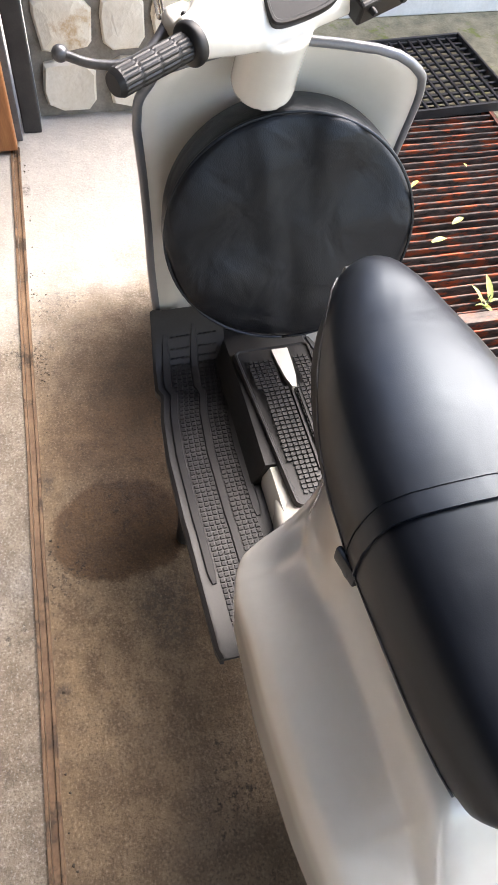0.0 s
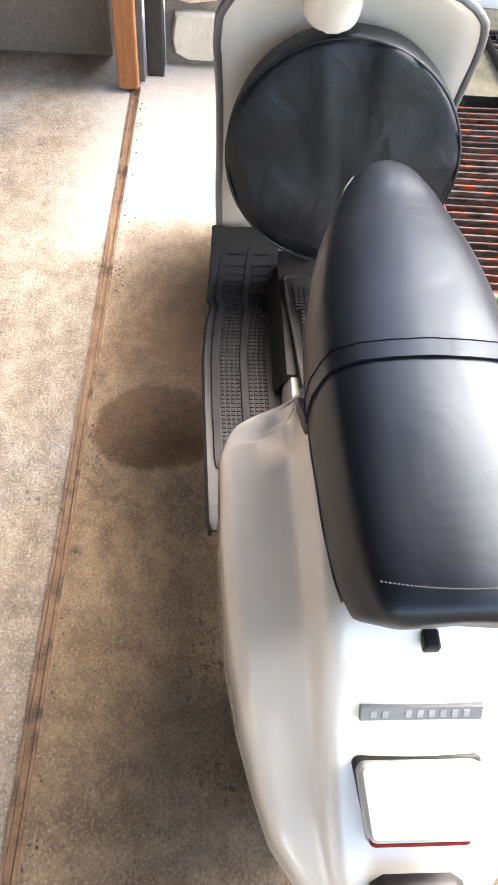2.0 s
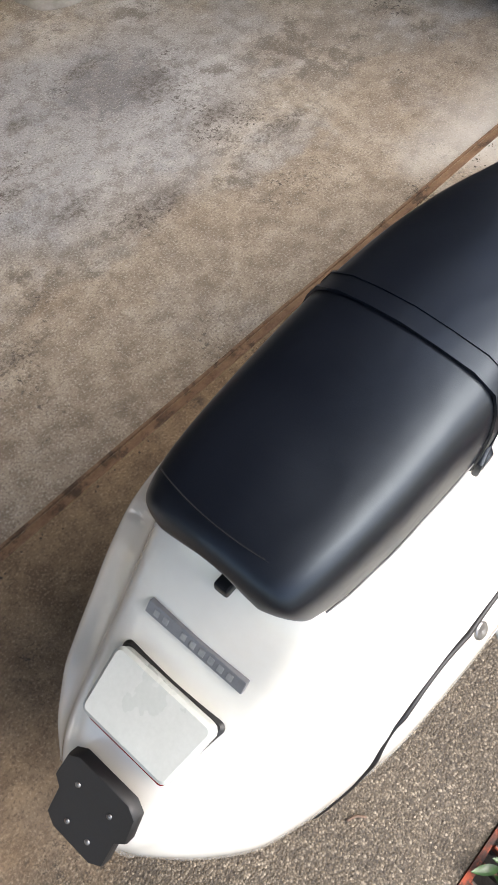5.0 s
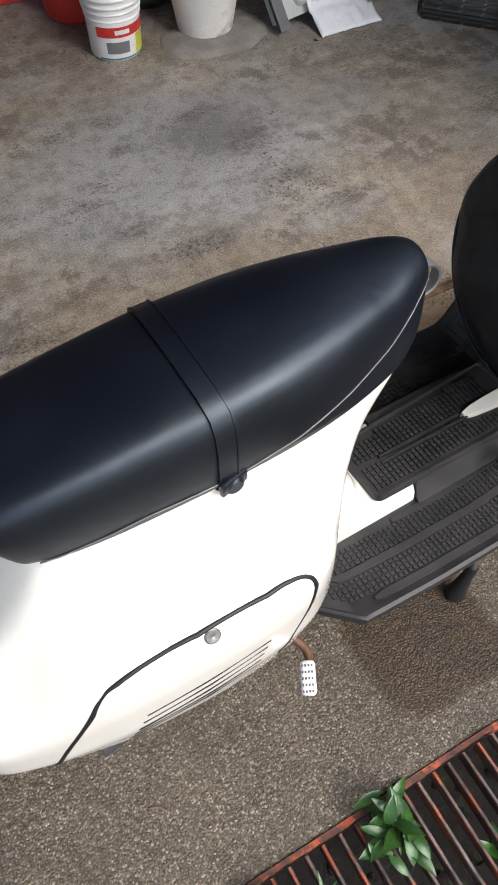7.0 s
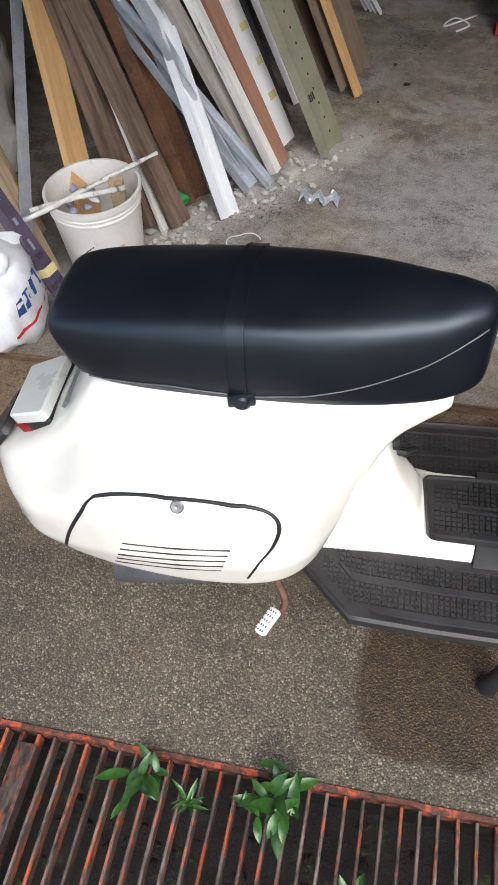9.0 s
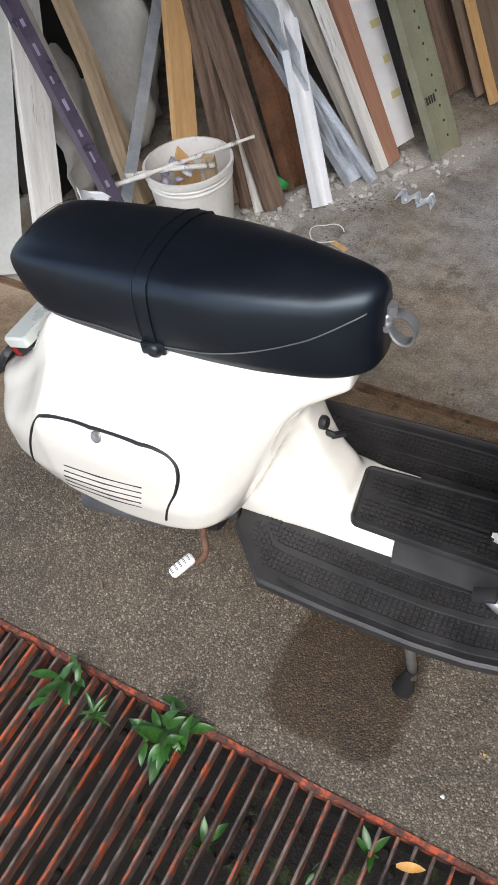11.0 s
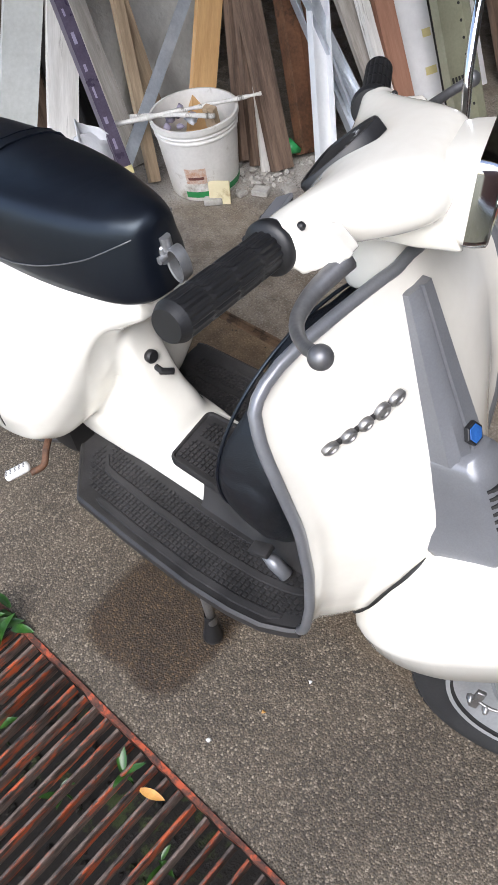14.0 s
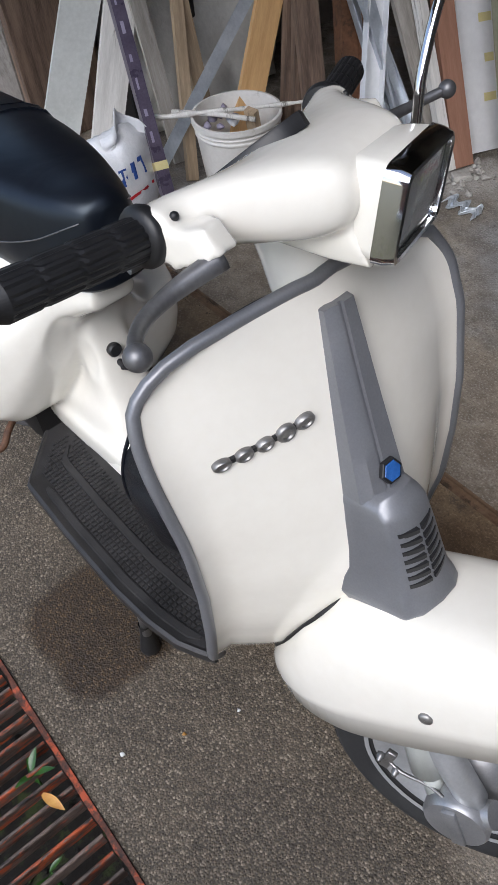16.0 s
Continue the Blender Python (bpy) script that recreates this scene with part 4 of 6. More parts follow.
def casing_section(y):
    """One cut through the handlebar casing: slim at the grips, running forward to the headlight in the middle."""
    d = abs(y - 0.006)
    e, g = blend((0.158 - d) / 0.105), blend((0.168 - d) / 0.11)
    quad = [(0.016 + 0.034 * g, 0.008 + 0.001 * g), (0.058 + 0.110 * e, 0.004 - 0.019 * e), (0.060 + 0.090 * e, -0.040 - 0.048 * e), (0.010 - 0.034 * g, -0.042 - 0.008 * g)]
    pts = [Vector((x, y, z)) for x, z in quad]
    for cut in (0.22, 0.25, 0.25):
        pts = [q for i, p in enumerate(pts) for q in (p.lerp(pts[(i + 1) % len(pts)], cut), p.lerp(pts[(i + 1) % len(pts)], 1 - cut))]
    return pts


bm = bmesh.new()
rings(bm, [casing_section(-0.170 + 0.340 * k / 60) for k in range(61)])
# chin under the headlight, webs that carry the levers, and the column
secs = []
for x, hw, z0, z1 in ((0.015, 0.044, -0.040, -0.062), (0.05, 0.053, -0.045, -0.084), (0.10, 0.057, -0.06, -0.105), (0.145, 0.058, -0.07, -0.120)):
    secs.append([Vector((x + 0.10 * (z0 - z), 0.008 + y, z)) for y, z in ((hw, z0), (hw, (z0 + z1) / 2), (hw - 0.004, z1 + 0.006), (hw - 0.012, z1), (-hw + 0.012, z1), (-hw + 0.004, z1 + 0.006), (-hw, (z0 + z1) / 2), (-hw, z0))])
rings(bm, secs)
for s in (1, -1):
    rings(bm, [[Vector((x, s * y, z)) for x, z in ((0.040, -0.010), (0.088 - k, -0.018), (0.098 - k, -0.042), (0.045, -0.047))] for y, k in ((0.133, 0.012), (0.142, 0.0), (0.166, 0.0), (0.172, 0.010))])
bmesh.ops.transform(bm, matrix=BARS, verts=bm.verts[:])
column = bmesh.new()
lathe(column, ((0.046, -0.15), (0.045, -0.11), (0.046, -0.07), (0.048, -0.03)), STEER @ pose(0.036, 0.010, 0), 28, True)
spare = bpy.data.meshes.new("column")
column.to_mesh(spare)
column.free()
bm.from_mesh(spare)
headset = remeshed(part("headset", bm, M_PAINT, scooter, "cream white handlebar casing"), 0.0036, 4)
bm = bmesh.new()
lathe(bm, ((0.006, -0.002), (0.006, 0.0015), (0.0001, 0.0015)), BARS @ pose(0.120, -0.020, -0.0085, 0, 8, 0), 10)
part("casing_screw", bm, M_STEEL, headset)

# headlight: rectangular chrome frame with a glass
LAMP = STEER @ pose(0.168, -0.018, -0.078, 0, RAKE + 2, 0) @ Matrix.Translation((0, 0, 0.010))
bm = bmesh.new()


def rrect(x, hw, hh, r, n=5):
    pts = []
    for cy, cz, a0 in ((hw - r, hh - r, 0), (-hw + r, hh - r, 90), (-hw + r, -hh + r, 180), (hw - r, -hh + r, 270)):
        for k in range(n):
            a = radians(a0 + 90 * k / (n - 1))
            pts.append((x, cy + r * math.cos(a), cz + r * math.sin(a)))
    return pts


rings(bm, [[LAMP @ Vector(p) for p in rrect(*a)] for a in ((0.001, 0.063, 0.0455, 0.012), (0.012, 0.0625, 0.045, 0.012), (0.022, 0.060, 0.0425, 0.011), (0.0235, 0.0575, 0.040, 0.011), (0.022, 0.0545, 0.037, 0.010), (0.008, 0.053, 0.036, 0.010))], True, False)
shroud = bmesh.new()
rings(shroud, [[LAMP @ Vector(p) for p in rrect(*a)] for a in ((-0.040, 0.052, 0.038, 0.020), (-0.018, 0.0595, 0.0425, 0.016), (0.0, 0.0618, 0.0443, 0.013), (0.003, 0.0600, 0.0425, 0.012))])
part("headlight_shroud", shroud, M_PAINT, headset, angle=50)
headlight = part("headlight", bm, M_CHROME, scooter, "rectangular headlight in a chrome frame", angle=40)
bm = bmesh.new()
rings(bm, [[LAMP @ Vector(p) for p in rrect(*a)] for a in ((0.010, 0.0535, 0.0365, 0.010), (0.0175, 0.0515, 0.0345, 0.010), (0.0215, 0.032, 0.020, 0.008))], True, True)
part("lens", bm, M_GLASS, headlight, "ribbed clear headlight glass", angle=40)
bm = bmesh.new()
rings(bm, [[LAMP @ Vector(p) for p in rrect(*a)] for a in ((0.006, 0.0535, 0.0365, 0.010), (-0.008, 0.034, 0.02, 0.01))], True, True)
part("reflector", bm, M_LAMPIN, headlight)

# speedometer: a dark fan-shaped dial let into the top of the casing
bm = bmesh.new()
fan = [(0.048, 0.0), (0.036, 0.024), (0.010, 0.042), (-0.030, 0.052), (-0.046, 0.044), (-0.050, 0.0), (-0.046, -0.044), (-0.030, -0.052), (0.010, -0.042), (0.036, -0.024)]
fan = [v.xy for v in spline([(x, y, 0) for x, y in (*fan, fan[0])], 41)][:-1]
tilt = BARS @ pose(0.046, 0.012, -0.003, 0, -20, 0) @ Matrix.Scale(0.92, 4)
rings(bm, [[tilt @ Vector((p.x * k, p.y * k, h)) for p in fan] for k, h in ((1.04, -0.012), (1.04, 0.002), (1.0, 0.005), (0.93, 0.005), (0.90, 0.003))], True, True)
dial = part("speedometer", bm, M_BLACK, scooter, "black fan-shaped speedometer dial", angle=35)
for k in range(7):
    a = radians(-54 + 18 * k)
    bm = bmesh.new()
    box(bm, (-0.001, -0.0005, 0), (0.004, 0.0005, 0.0006), 0, tilt @ pose(0.030 * math.cos(a) - 0.014, 0.034 * math.sin(a), 0.0032, 0, 0, -54 + 18 * k))
    part("dial_mark", bm, M_GREYPAINT, dial, smooth=False)

for s in (1, -1):
    # ribbed rubber grips with their flanges
    hold = grip_frame(s)
    bm = bmesh.new()
    secs = []
    for k in range(34):
        y = 0.004 + (0.148 if s < 0 else 0.118) * k / 33
        base = 0.0192 if k < 32 else (0.0182, 0.0150)[k - 32]
        ring = []
        for q in range(48):
            a = 2 * math.pi * q / 48
            groove = 0.0014 if (q % 3 == 0) and (k % 8) not in (0,) and 1 < k < 31 else 0.0
            step = 0.0009 if (k % 8) == 0 else 0.0
            r = (base - groove - step) * (1.0 if s < 0 else 0.9)
            ring.append(hold @ Vector((r * math.cos(a), s * y, r * math.sin(a))))
        secs.append(ring)
    rings(bm, secs)
    grip = part("grip", bm, M_BLACK, scooter, "ribbed black rubber handlebar grip", smooth=False)
    bm = bmesh.new()
    turn = hold @ Matrix.Rotation(radians(-90 * s), 4, "X")
    lathe(bm, ((0.018, -0.004), (0.025, -0.003), (0.0266, 0.002), (0.0266, 0.007), (0.025, 0.010), (0.019, 0.013)), turn, 32, True)
    part("flange", bm, M_BLACK, grip, angle=40)
    # lever with a ball end
    bm = bmesh.new()
    path = spline([(0.088, s * 0.156, -0.046), (0.072, s * 0.182, -0.050), (0.063, s * 0.206, -0.053), (0.064, s * 0.237, -0.055), (0.082, s * 0.271, -0.055), (0.108, s * 0.297, -0.053)], 24)
    tube(bm, [BARS @ p for p in path], [0.0105 - 0.0045 * min(1, k / 18) for k in range(24)], 10)
    bmesh.ops.create_uvsphere(bm, u_segments=16, v_segments=12, radius=0.0105, matrix=BARS @ Matrix.Translation((0.109, s * 0.298, -0.053)))
    part("brake_lever" if s < 0 else "clutch_lever", bm, M_LEVER, scooter, "dull dark alloy hand lever with a ball end")
    bm = bmesh.new()
    bmesh.ops.create_uvsphere(bm, u_segments=10, v_segments=8, radius=0.0042, matrix=BARS @ Matrix.Translation((0.058, s * 0.158, -0.006)))
    part("lever_bolt", bm, M_BLACK, headset)
# switch box on the right, mirror stalk on the left
bm = bmesh.new()
box(bm, (-0.014, -0.160, -0.040), (0.012, -0.082, -0.006), 0.004, STEER)
switch = part("switch_box", bm, M_BLACK, scooter, "black switch box with a grey cover plate", smooth=False)
bm = bmesh.new()
box(bm, (-0.006, -0.158, -0.008), (0.014, -0.084, -0.003), 0.002, STEER)
part("cover_plate", bm, M_GREYPAINT, switch, "grey metal cover plate", smooth=False)
for y, r in ((-0.098, 0.0045), (-0.146, 0.0055)):
    bm = bmesh.new()
    lathe(bm, ((r, 0.0), (r, 0.008), (r * 0.7, 0.010), (0.0001, 0.010)), STEER @ pose(-0.014, y, -0.016, 0, -90, 0), 12)
    part("switch_button", bm, M_BLACK, switch, angle=40)
bm = bmesh.new()
tube(bm, spline([(0.345, 0.178, 0.935), (0.344, 0.183, 0.965), (0.338, 0.193, 1.005), (0.325, 0.225, 1.055), (0.312, 0.270, 1.11), (0.304, 0.300, 1.16)], 20), 0.0056, 10)
mirror = part("mirror", bm, M_CHROME, scooter, "chrome mirror stalk with a round mirror")
bm = bmesh.new()
mm = pose(0.302, 0.312, 1.205, 0, -80, 0)
lathe(bm, ((0.0001, 0.018), (0.025, 0.016), (0.045, 0.008), (0.050, 0.0), (0.048, -0.002), (0.0001, -0.002)), mm, 32)
part("mirror_head", bm, M_CHROME, mirror, angle=40)
def wheel(name, m):
    bm = bmesh.new()
    flat = m @ Matrix.Rotation(radians(90), 4, "X")
    prof = [(0.138, 0.028)] + [(0.174 + 0.036 * math.cos(a), 0.040 * math.sin(a)) for a in (radians(120 - 24 * k) for k in range(11))] + [(0.138, -0.028)]
    lathe(bm, prof, flat, 64)
    tyre = part("tyre", bm, M_TYRE, None, "black scooter tyre", angle=60)
    bm = bmesh.new()
    for k in range(56):
        for h in (-0.018, 0.0, 0.018):
            a = 360 * k / 56 + (3 if h else 0)
            box(bm, (0.203 - abs(h) * 0.25, -0.008, h - 0.006), (0.2095 - abs(h) * 0.22, 0.008, h + 0.006), 0, flat @ Matrix.Rotation(radians(a), 4, "Z"))
    tread = part("tread", bm, M_TYRE, None, smooth=False)
    bm = bmesh.new()
    lathe(bm, ((0.142, 0.034), (0.148, 0.036), (0.150, 0.031), (0.134, 0.026), (0.120, 0.014), (0.085, 0.006), (0.078, 0.022), (0.060, 0.030), (0.02, 0.03)), flat, 48)
    lathe(bm, ((0.02, -0.03), (0.060, -0.030), (0.078, -0.022), (0.085, -0.006), (0.120, -0.014), (0.134, -0.026), (0.150, -0.031), (0.148, -0.036), (0.142, -0.034)), flat, 48)
    rim_ob = part("rim", bm, M_RIM, None, "silver painted steel rim", angle=40)
    bm = bmesh.new()
    lathe(bm, ((0.001, 0.05), (0.03, 0.05), (0.055, 0.042), (0.072, 0.02), (0.072, -0.02), (0.055, -0.042), (0.03, -0.05), (0.001, -0.05)), flat, 32)
    hub = part("hub", bm, M_ALU, None, angle=40)
    root = new(name)
    root.parent = scooter
    for o in (tyre, tread, rim_ob, hub):
        o.parent = root
    return root


wheel("front_wheel", WHEEL)
wheel("rear_wheel", pose(-0.52, 0.0, 0.211))

# front fork, damper and link on the wheel's right side
bm = bmesh.new()
fork = [STEER @ Vector((-0.005, 0, -0.25)), STEER @ Vector((-0.005, -0.01, -0.50)), STEER @ Vector((0.03, -0.070, -0.60)), STEER @ Vector((0.075, -0.118, -0.72)), STEER @ Vector((0.100, -0.122, -0.85))]
tube(bm, spline(fork, 20), 0.021, 14)
part("fork", bm, M_RIM, scooter, "silver painted front fork tube")
bm = bmesh.new()
tube(bm, [WHEEL @ Vector((-0.005, -0.068, 0.25)), WHEEL @ Vector((-0.018, -0.072, 0.075))], 0.026, 18)
tube(bm, [WHEEL @ Vector((-0.018, -0.072, 0.076)), WHEEL @ Vector((-0.022, -0.074, 0.02))], 0.014, 12)
part("damper", bm, M_LAMPTOP, scooter, "pale grey front shock absorber tube")
bm = bmesh.new()
capm = WHEEL @ pose(0.008, -0.066, -0.005, 90, 0, 0)
lathe(bm, ((0.046, 0.0), (0.046, 0.030), (0.042, 0.036), (0.012, 0.038), (0.0001, 0.040)), capm, 28)
box(bm, (-0.010, -0.036, 0.036), (0.010, 0.036, 0.043), 0.003, capm)
tube(bm, [WHEEL @ Vector(p) for p in ((0.008, -0.080, -0.005), (0.06, -0.080, 0.01))], 0.019, 12)
part("suspension_link", bm, M_ALU, scooter, "cast aluminium suspension link and cap", angle=40)
bm = bmesh.new()
tube(bm, [WHEEL @ p for p in spline([(-0.085, -0.075, 0.075), (-0.06, -0.082, 0.055), (-0.02, -0.085, 0.045), (0.02, -0.1, 0.03)], 10)], 0.0028, 8)
box(bm, (-0.007, -0.006, -0.022), (0.007, 0.002, 0.022), 0.002, WHEEL @ pose(-0.078, -0.074, 0.070, 0, 35, 0))
for q in ((-0.085, -0.080, 0.080), (-0.068, -0.082, 0.056)):
    lathe(bm, ((0.0065, -0.003), (0.0065, 0.003), (0.004, 0.005), (0.004, 0.009), (0.0001, 0.010)), WHEEL @ Matrix.Translation(q) @ pose(0, 0, 0, 90, 0, 0), 6)
part("brake_arm", bm, M_STEEL, scooter)

# front mudguard, turned with the wheel
FENDER_TOP = ((-0.250, 0.200), (-0.20, 0.250), (-0.14, 0.304), (-0.07, 0.346), (0.0, 0.346), (0.06, 0.336), (0.12, 0.322), (0.20, 0.288), (0.30, 0.225))
FENDER_LOW = ((-0.250, 0.196), (-0.215, 0.180), (-0.16, 0.166), (-0.10, 0.160), (0.0, 0.166), (0.10, 0.176), (0.30, 0.190))
bm = bmesh.new()
sect = []
for k in range(36):
    f = k / 35
    x = -0.250 + 0.550 * f
    top = lerp(x, FENDER_TOP)
    low = lerp(x, FENDER_LOW)
    w = 0.100 * max(0.0, 1 - abs(2 * f - 1.0) ** 3.6) ** 0.6 + 0.010
    sec = []
    for q in range(25):
        a = math.pi * q / 24
        sec.append(WHEEL @ Vector((x, w * math.copysign(abs(math.cos(a)) ** 0.55, math.cos(a)), low + (top - low) * math.sin(a) ** 0.62)))
    sect.append(sec)
rings(bm, sect, False)
fender = part("mudguard", bm, M_PAINT, scooter, "cream white front mudguard")


def in_mudguard(p):
    """Below 1 inside the mudguard's hood, above 1 outside."""
    q = WHEEL.inverted() @ p
    f = min(1.0, max(0.0, (q.x + 0.250) / 0.550))
    top = lerp(q.x, FENDER_TOP)
    low = lerp(q.x, FENDER_LOW)
    w = 0.100 * max(0.0, 1 - abs(2 * f - 1.0) ** 3.6) ** 0.6 + 0.010
    return (abs(q.y) / w) ** 3.64 + (max(0.0, q.z - low) / max(0.01, top - low)) ** 3.23


# shade in the gap between leg shield and mudguard, put in as a thin black tube
gap = []
for z in np.linspace(0.29, 0.56, 28):
    for u in np.linspace(-0.98, -0.12, 87):
        if in_mudguard(shield_point(u, z)) < 1.0:
            gap.append(shield_point(u, z) + Vector((0.002, -0.002, 0.001)))
            break
if len(gap) > 6:
    strip = bmesh.new()
    tube(strip, spline(gap[::3], 40), 0.0034, 8)
    part("gap_shade_line", strip, M_BLACK, shield, "dark line standing in for the shaded gap along the mudguard")
sol = fender.modifiers.new("thick", "SOLIDIFY")
sol.thickness = 0.004
bm = bmesh.new()
lathe(bm, ((0.009, 0), (0.009, 0.003), (0.006, 0.005), (0.0001, 0.005)), WHEEL @ pose(0.030, -0.108, 0.232, 90, 0, 0), 12)
part("screw", bm, M_STEEL, fender)

# spare wheel under a black cover behind the shield
COVER = pose(0.305, -0.007, 0.616, 0, 98, -7)
bm = bmesh.new()
prof = ((0.0001, 0.060), (0.10, 0.060), (0.165, 0.058), (0.190, 0.052), (0.199, 0.038), (0.202, 0.0), (0.201, -0.024), (0.198, -0.037), (0.188, -0.043), (0.16, -0.045), (0.13, -0.045), (0.10, -0.045), (0.07, -0.044), (0.04, -0.043), (0.02, -0.042), (0.0001, -0.042))
secs = []
for r, h in prof:
    ring = []
    for q in range(120):
        a = 2 * math.pi * q / 120
        p = Vector((r * math.cos(a), r * math.sin(a), h))
        fold = 0.009 * noise.noise(Vector((p.x * 11, p.y * 11, 2.5)))
        p.z += fold * (1.5 if h < 0 else 0.5)
        if h < -0.03:
            p.z += 0.009 * noise.noise(Vector((p.y * 22 + 4 * p.x, p.x * 5, 4))) * min(1.0, (0.2 - r) * 30)
        p.x += 0.4 * fold
        ring.append(COVER @ p)
    secs.append(ring)
rings(bm, secs)
cover = part("spare_wheel_cover", bm, M_COVER, scooter, "creased black vinyl cover on the spare wheel")
bm = bmesh.new()
tube(bm, [COVER @ Vector((0.199 * math.cos(a), 0.199 * math.sin(a), -0.036)) for a in (2 * math.pi * k / 72 for k in range(73))], 0.0026, 6)
part("piping", bm, M_VINYL, cover)
bm = bmesh.new()
tube(bm, [(0.33, 0.0, 0.50), (0.37, 0, 0.38), (0.40, 0, 0.30)], 0.012, 8)
part("spare_wheel_bracket", bm, M_PAINT, scooter)

# brake pedal
bm = bmesh.new()
box(bm, (-0.019, -0.013, -0.005), (0.021, 0.013, 0.007), 0.003, pose(0.214, -0.124, 0.318, 0, -18, 8))
pedal = part("brake_pedal", bm, M_RUBBER, scooter, "worn rubber brake pedal", angle=40)
bm = bmesh.new()
tube(bm, [(0.218, -0.122, 0.308), (0.238, -0.122, 0.298), (0.262, -0.120, 0.276)], [0.008, 0.013, 0.013], 10)
part("pedal_arm", bm, M_GREYPAINT, pedal)

# seat
SEAT = [(-0.630, 0.694, 0.060, 0.745, 0.772), (-0.624, 0.684, 0.085, 0.760, 0.788), (-0.607, 0.684, 0.094, 0.770, 0.798), (-0.57, 0.680, 0.101, 0.776, 0.807), (-0.50, 0.680, 0.108, 0.779, 0.816), (-0.40, 0.681, 0.113, 0.781, 0.825),
        (-0.34, 0.682, 0.114, 0.782, 0.828), (-0.25, 0.680, 0.111, 0.782, 0.830), (-0.17, 0.675, 0.100, 0.780, 0.830), (-0.10, 0.671, 0.083, 0.775, 0.827), (-0.06, 0.672, 0.070, 0.771, 0.828), (-0.034, 0.676, 0.057, 0.768, 0.826), (-0.020, 0.680, 0.047, 0.768, 0.822), (-0.012, 0.684, 0.036, 0.766, 0.816), (-0.006, 0.690, 0.018, 0.762, 0.808)]


def seat_section(x, zb, w, zs, zt):
    """One cross-section; towards the tail the sides run forward as they go down."""
    zs = zs + 0.16 * (zt - zs)
    soft = [(w - 0.010, zb), (w - 0.002, zb + 0.006), (w, zb + 0.35 * (zs - zb)), (w - 0.002, zb + 0.66 * (zs - zb)), (w - 0.010 * min(1, w / 0.05), zs - 0.008), (w * 0.83, zs + 0.30 * (zt - zs)), (w * 0.62, zs + 0.66 * (zt - zs)), (w * 0.34, zt - 0.005), (0.0, zt)]
    half = [(w - 0.010, zb), (w - 0.002, zb + 0.006), (w, zb + 0.35 * (zs - zb)), (w - 0.001, zb + 0.72 * (zs - zb)), (w - 0.005 * min(1, w / 0.05), zs - 0.002), (w * 0.885, zs + 0.50 * (zt - zs)), (w * 0.68, zs + 0.82 * (zt - zs)), (w * 0.36, zt - 0.002), (0.0, zt)]
    slant = 0.034 * min(1.0, max(0.0, (-x - 0.47) / 0.14)) if x < -0.1 else 0.0
    return [Vector((x + slant * max(0.0, 1 - (z - zb) / (zs - zb)), s * y, z)) for s, y, z in [(1, *p) for p in soft] + [(-1, *p) for p in half[-2::-1]]]


bm = bmesh.new()
rings(bm, [seat_section(*r) for r in smooth_rows(SEAT, 52)])
seat = part("seat", bm, M_VINYL, scooter, "long padded black vinyl seat", angle=75)
sub = seat.modifiers.new("round", "SUBSURF")
sub.levels = sub.render_levels = 1


def seat_at(x):
    rows = np.array(sorted(SEAT))
    return [float(np.interp(x, rows[:, 0], rows[:, k])) for k in range(1, 5)]


# strap across the seat with a raised hem at both sides
STRAP_X = -0.352
strap = None
for dx0, dx1, rise in ((-0.0135, 0.0135, 0.0016), (-0.0135, -0.0110, 0.0028), (0.0110, 0.0135, 0.0028)):
    bm = bmesh.new()
    secs = []
    base = seat_section(0, *seat_at(STRAP_X))
    for k, p in enumerate(base):
        q = base[max(0, k - 1)], base[min(len(base) - 1, k + 1)]
        t = (q[1] - q[0]).normalized()
        nrm = Vector((0, t.z, -t.y))
        if nrm.dot(Vector((0, p.y, p.z - 0.72))) < 0:
            nrm = -nrm
        a = p + nrm * rise
        sl = STRAP_X + 0.02 * p.y + 0.45 * p.y * p.y
        secs.append([Vector((dx0 + sl, p.y, p.z - 0.002)), Vector((dx0 + sl, a.y, a.z)), Vector((dx1 + sl, a.y, a.z)), Vector((dx1 + sl, p.y, p.z - 0.002))])
    rings(bm, secs)
    if strap is None:
        strap = part("strap", bm, M_VINYL, seat, "stitched black vinyl seat strap", angle=50)
    else:
        part("hem", bm, M_VINYL, strap, angle=50)
for s in (1, -1):
    bm = bmesh.new()
    big = 1.0 if s < 0 else 0.55
    lathe(bm, ((0.0001, 0.010 * big), (0.010, 0.010 * big), (0.014, 0.006 * big), (0.015, 0.0)), pose(STRAP_X + 0.010 + 0.002 * s, s * 0.112, 0.690, -90 * s, 0, 0), 20)
    box(bm, (-0.020, -0.012, -0.002), (0.020, 0.012, 0.006), 0.003, pose(STRAP_X + 0.010 + 0.002 * s, s * 0.113, 0.694, -90 * s, 0, 12))
    part("strap_stud", bm, M_VINYL, seat, angle=40)
PIPING = ((-0.60, 0.694), (-0.45, 0.705), (-0.33, 0.700), (-0.25, 0.709), (-0.20, 0.720), (-0.14, 0.739), (-0.09, 0.759), (-0.05, 0.781), (-0.02, 0.797), (-0.006, 0.800))
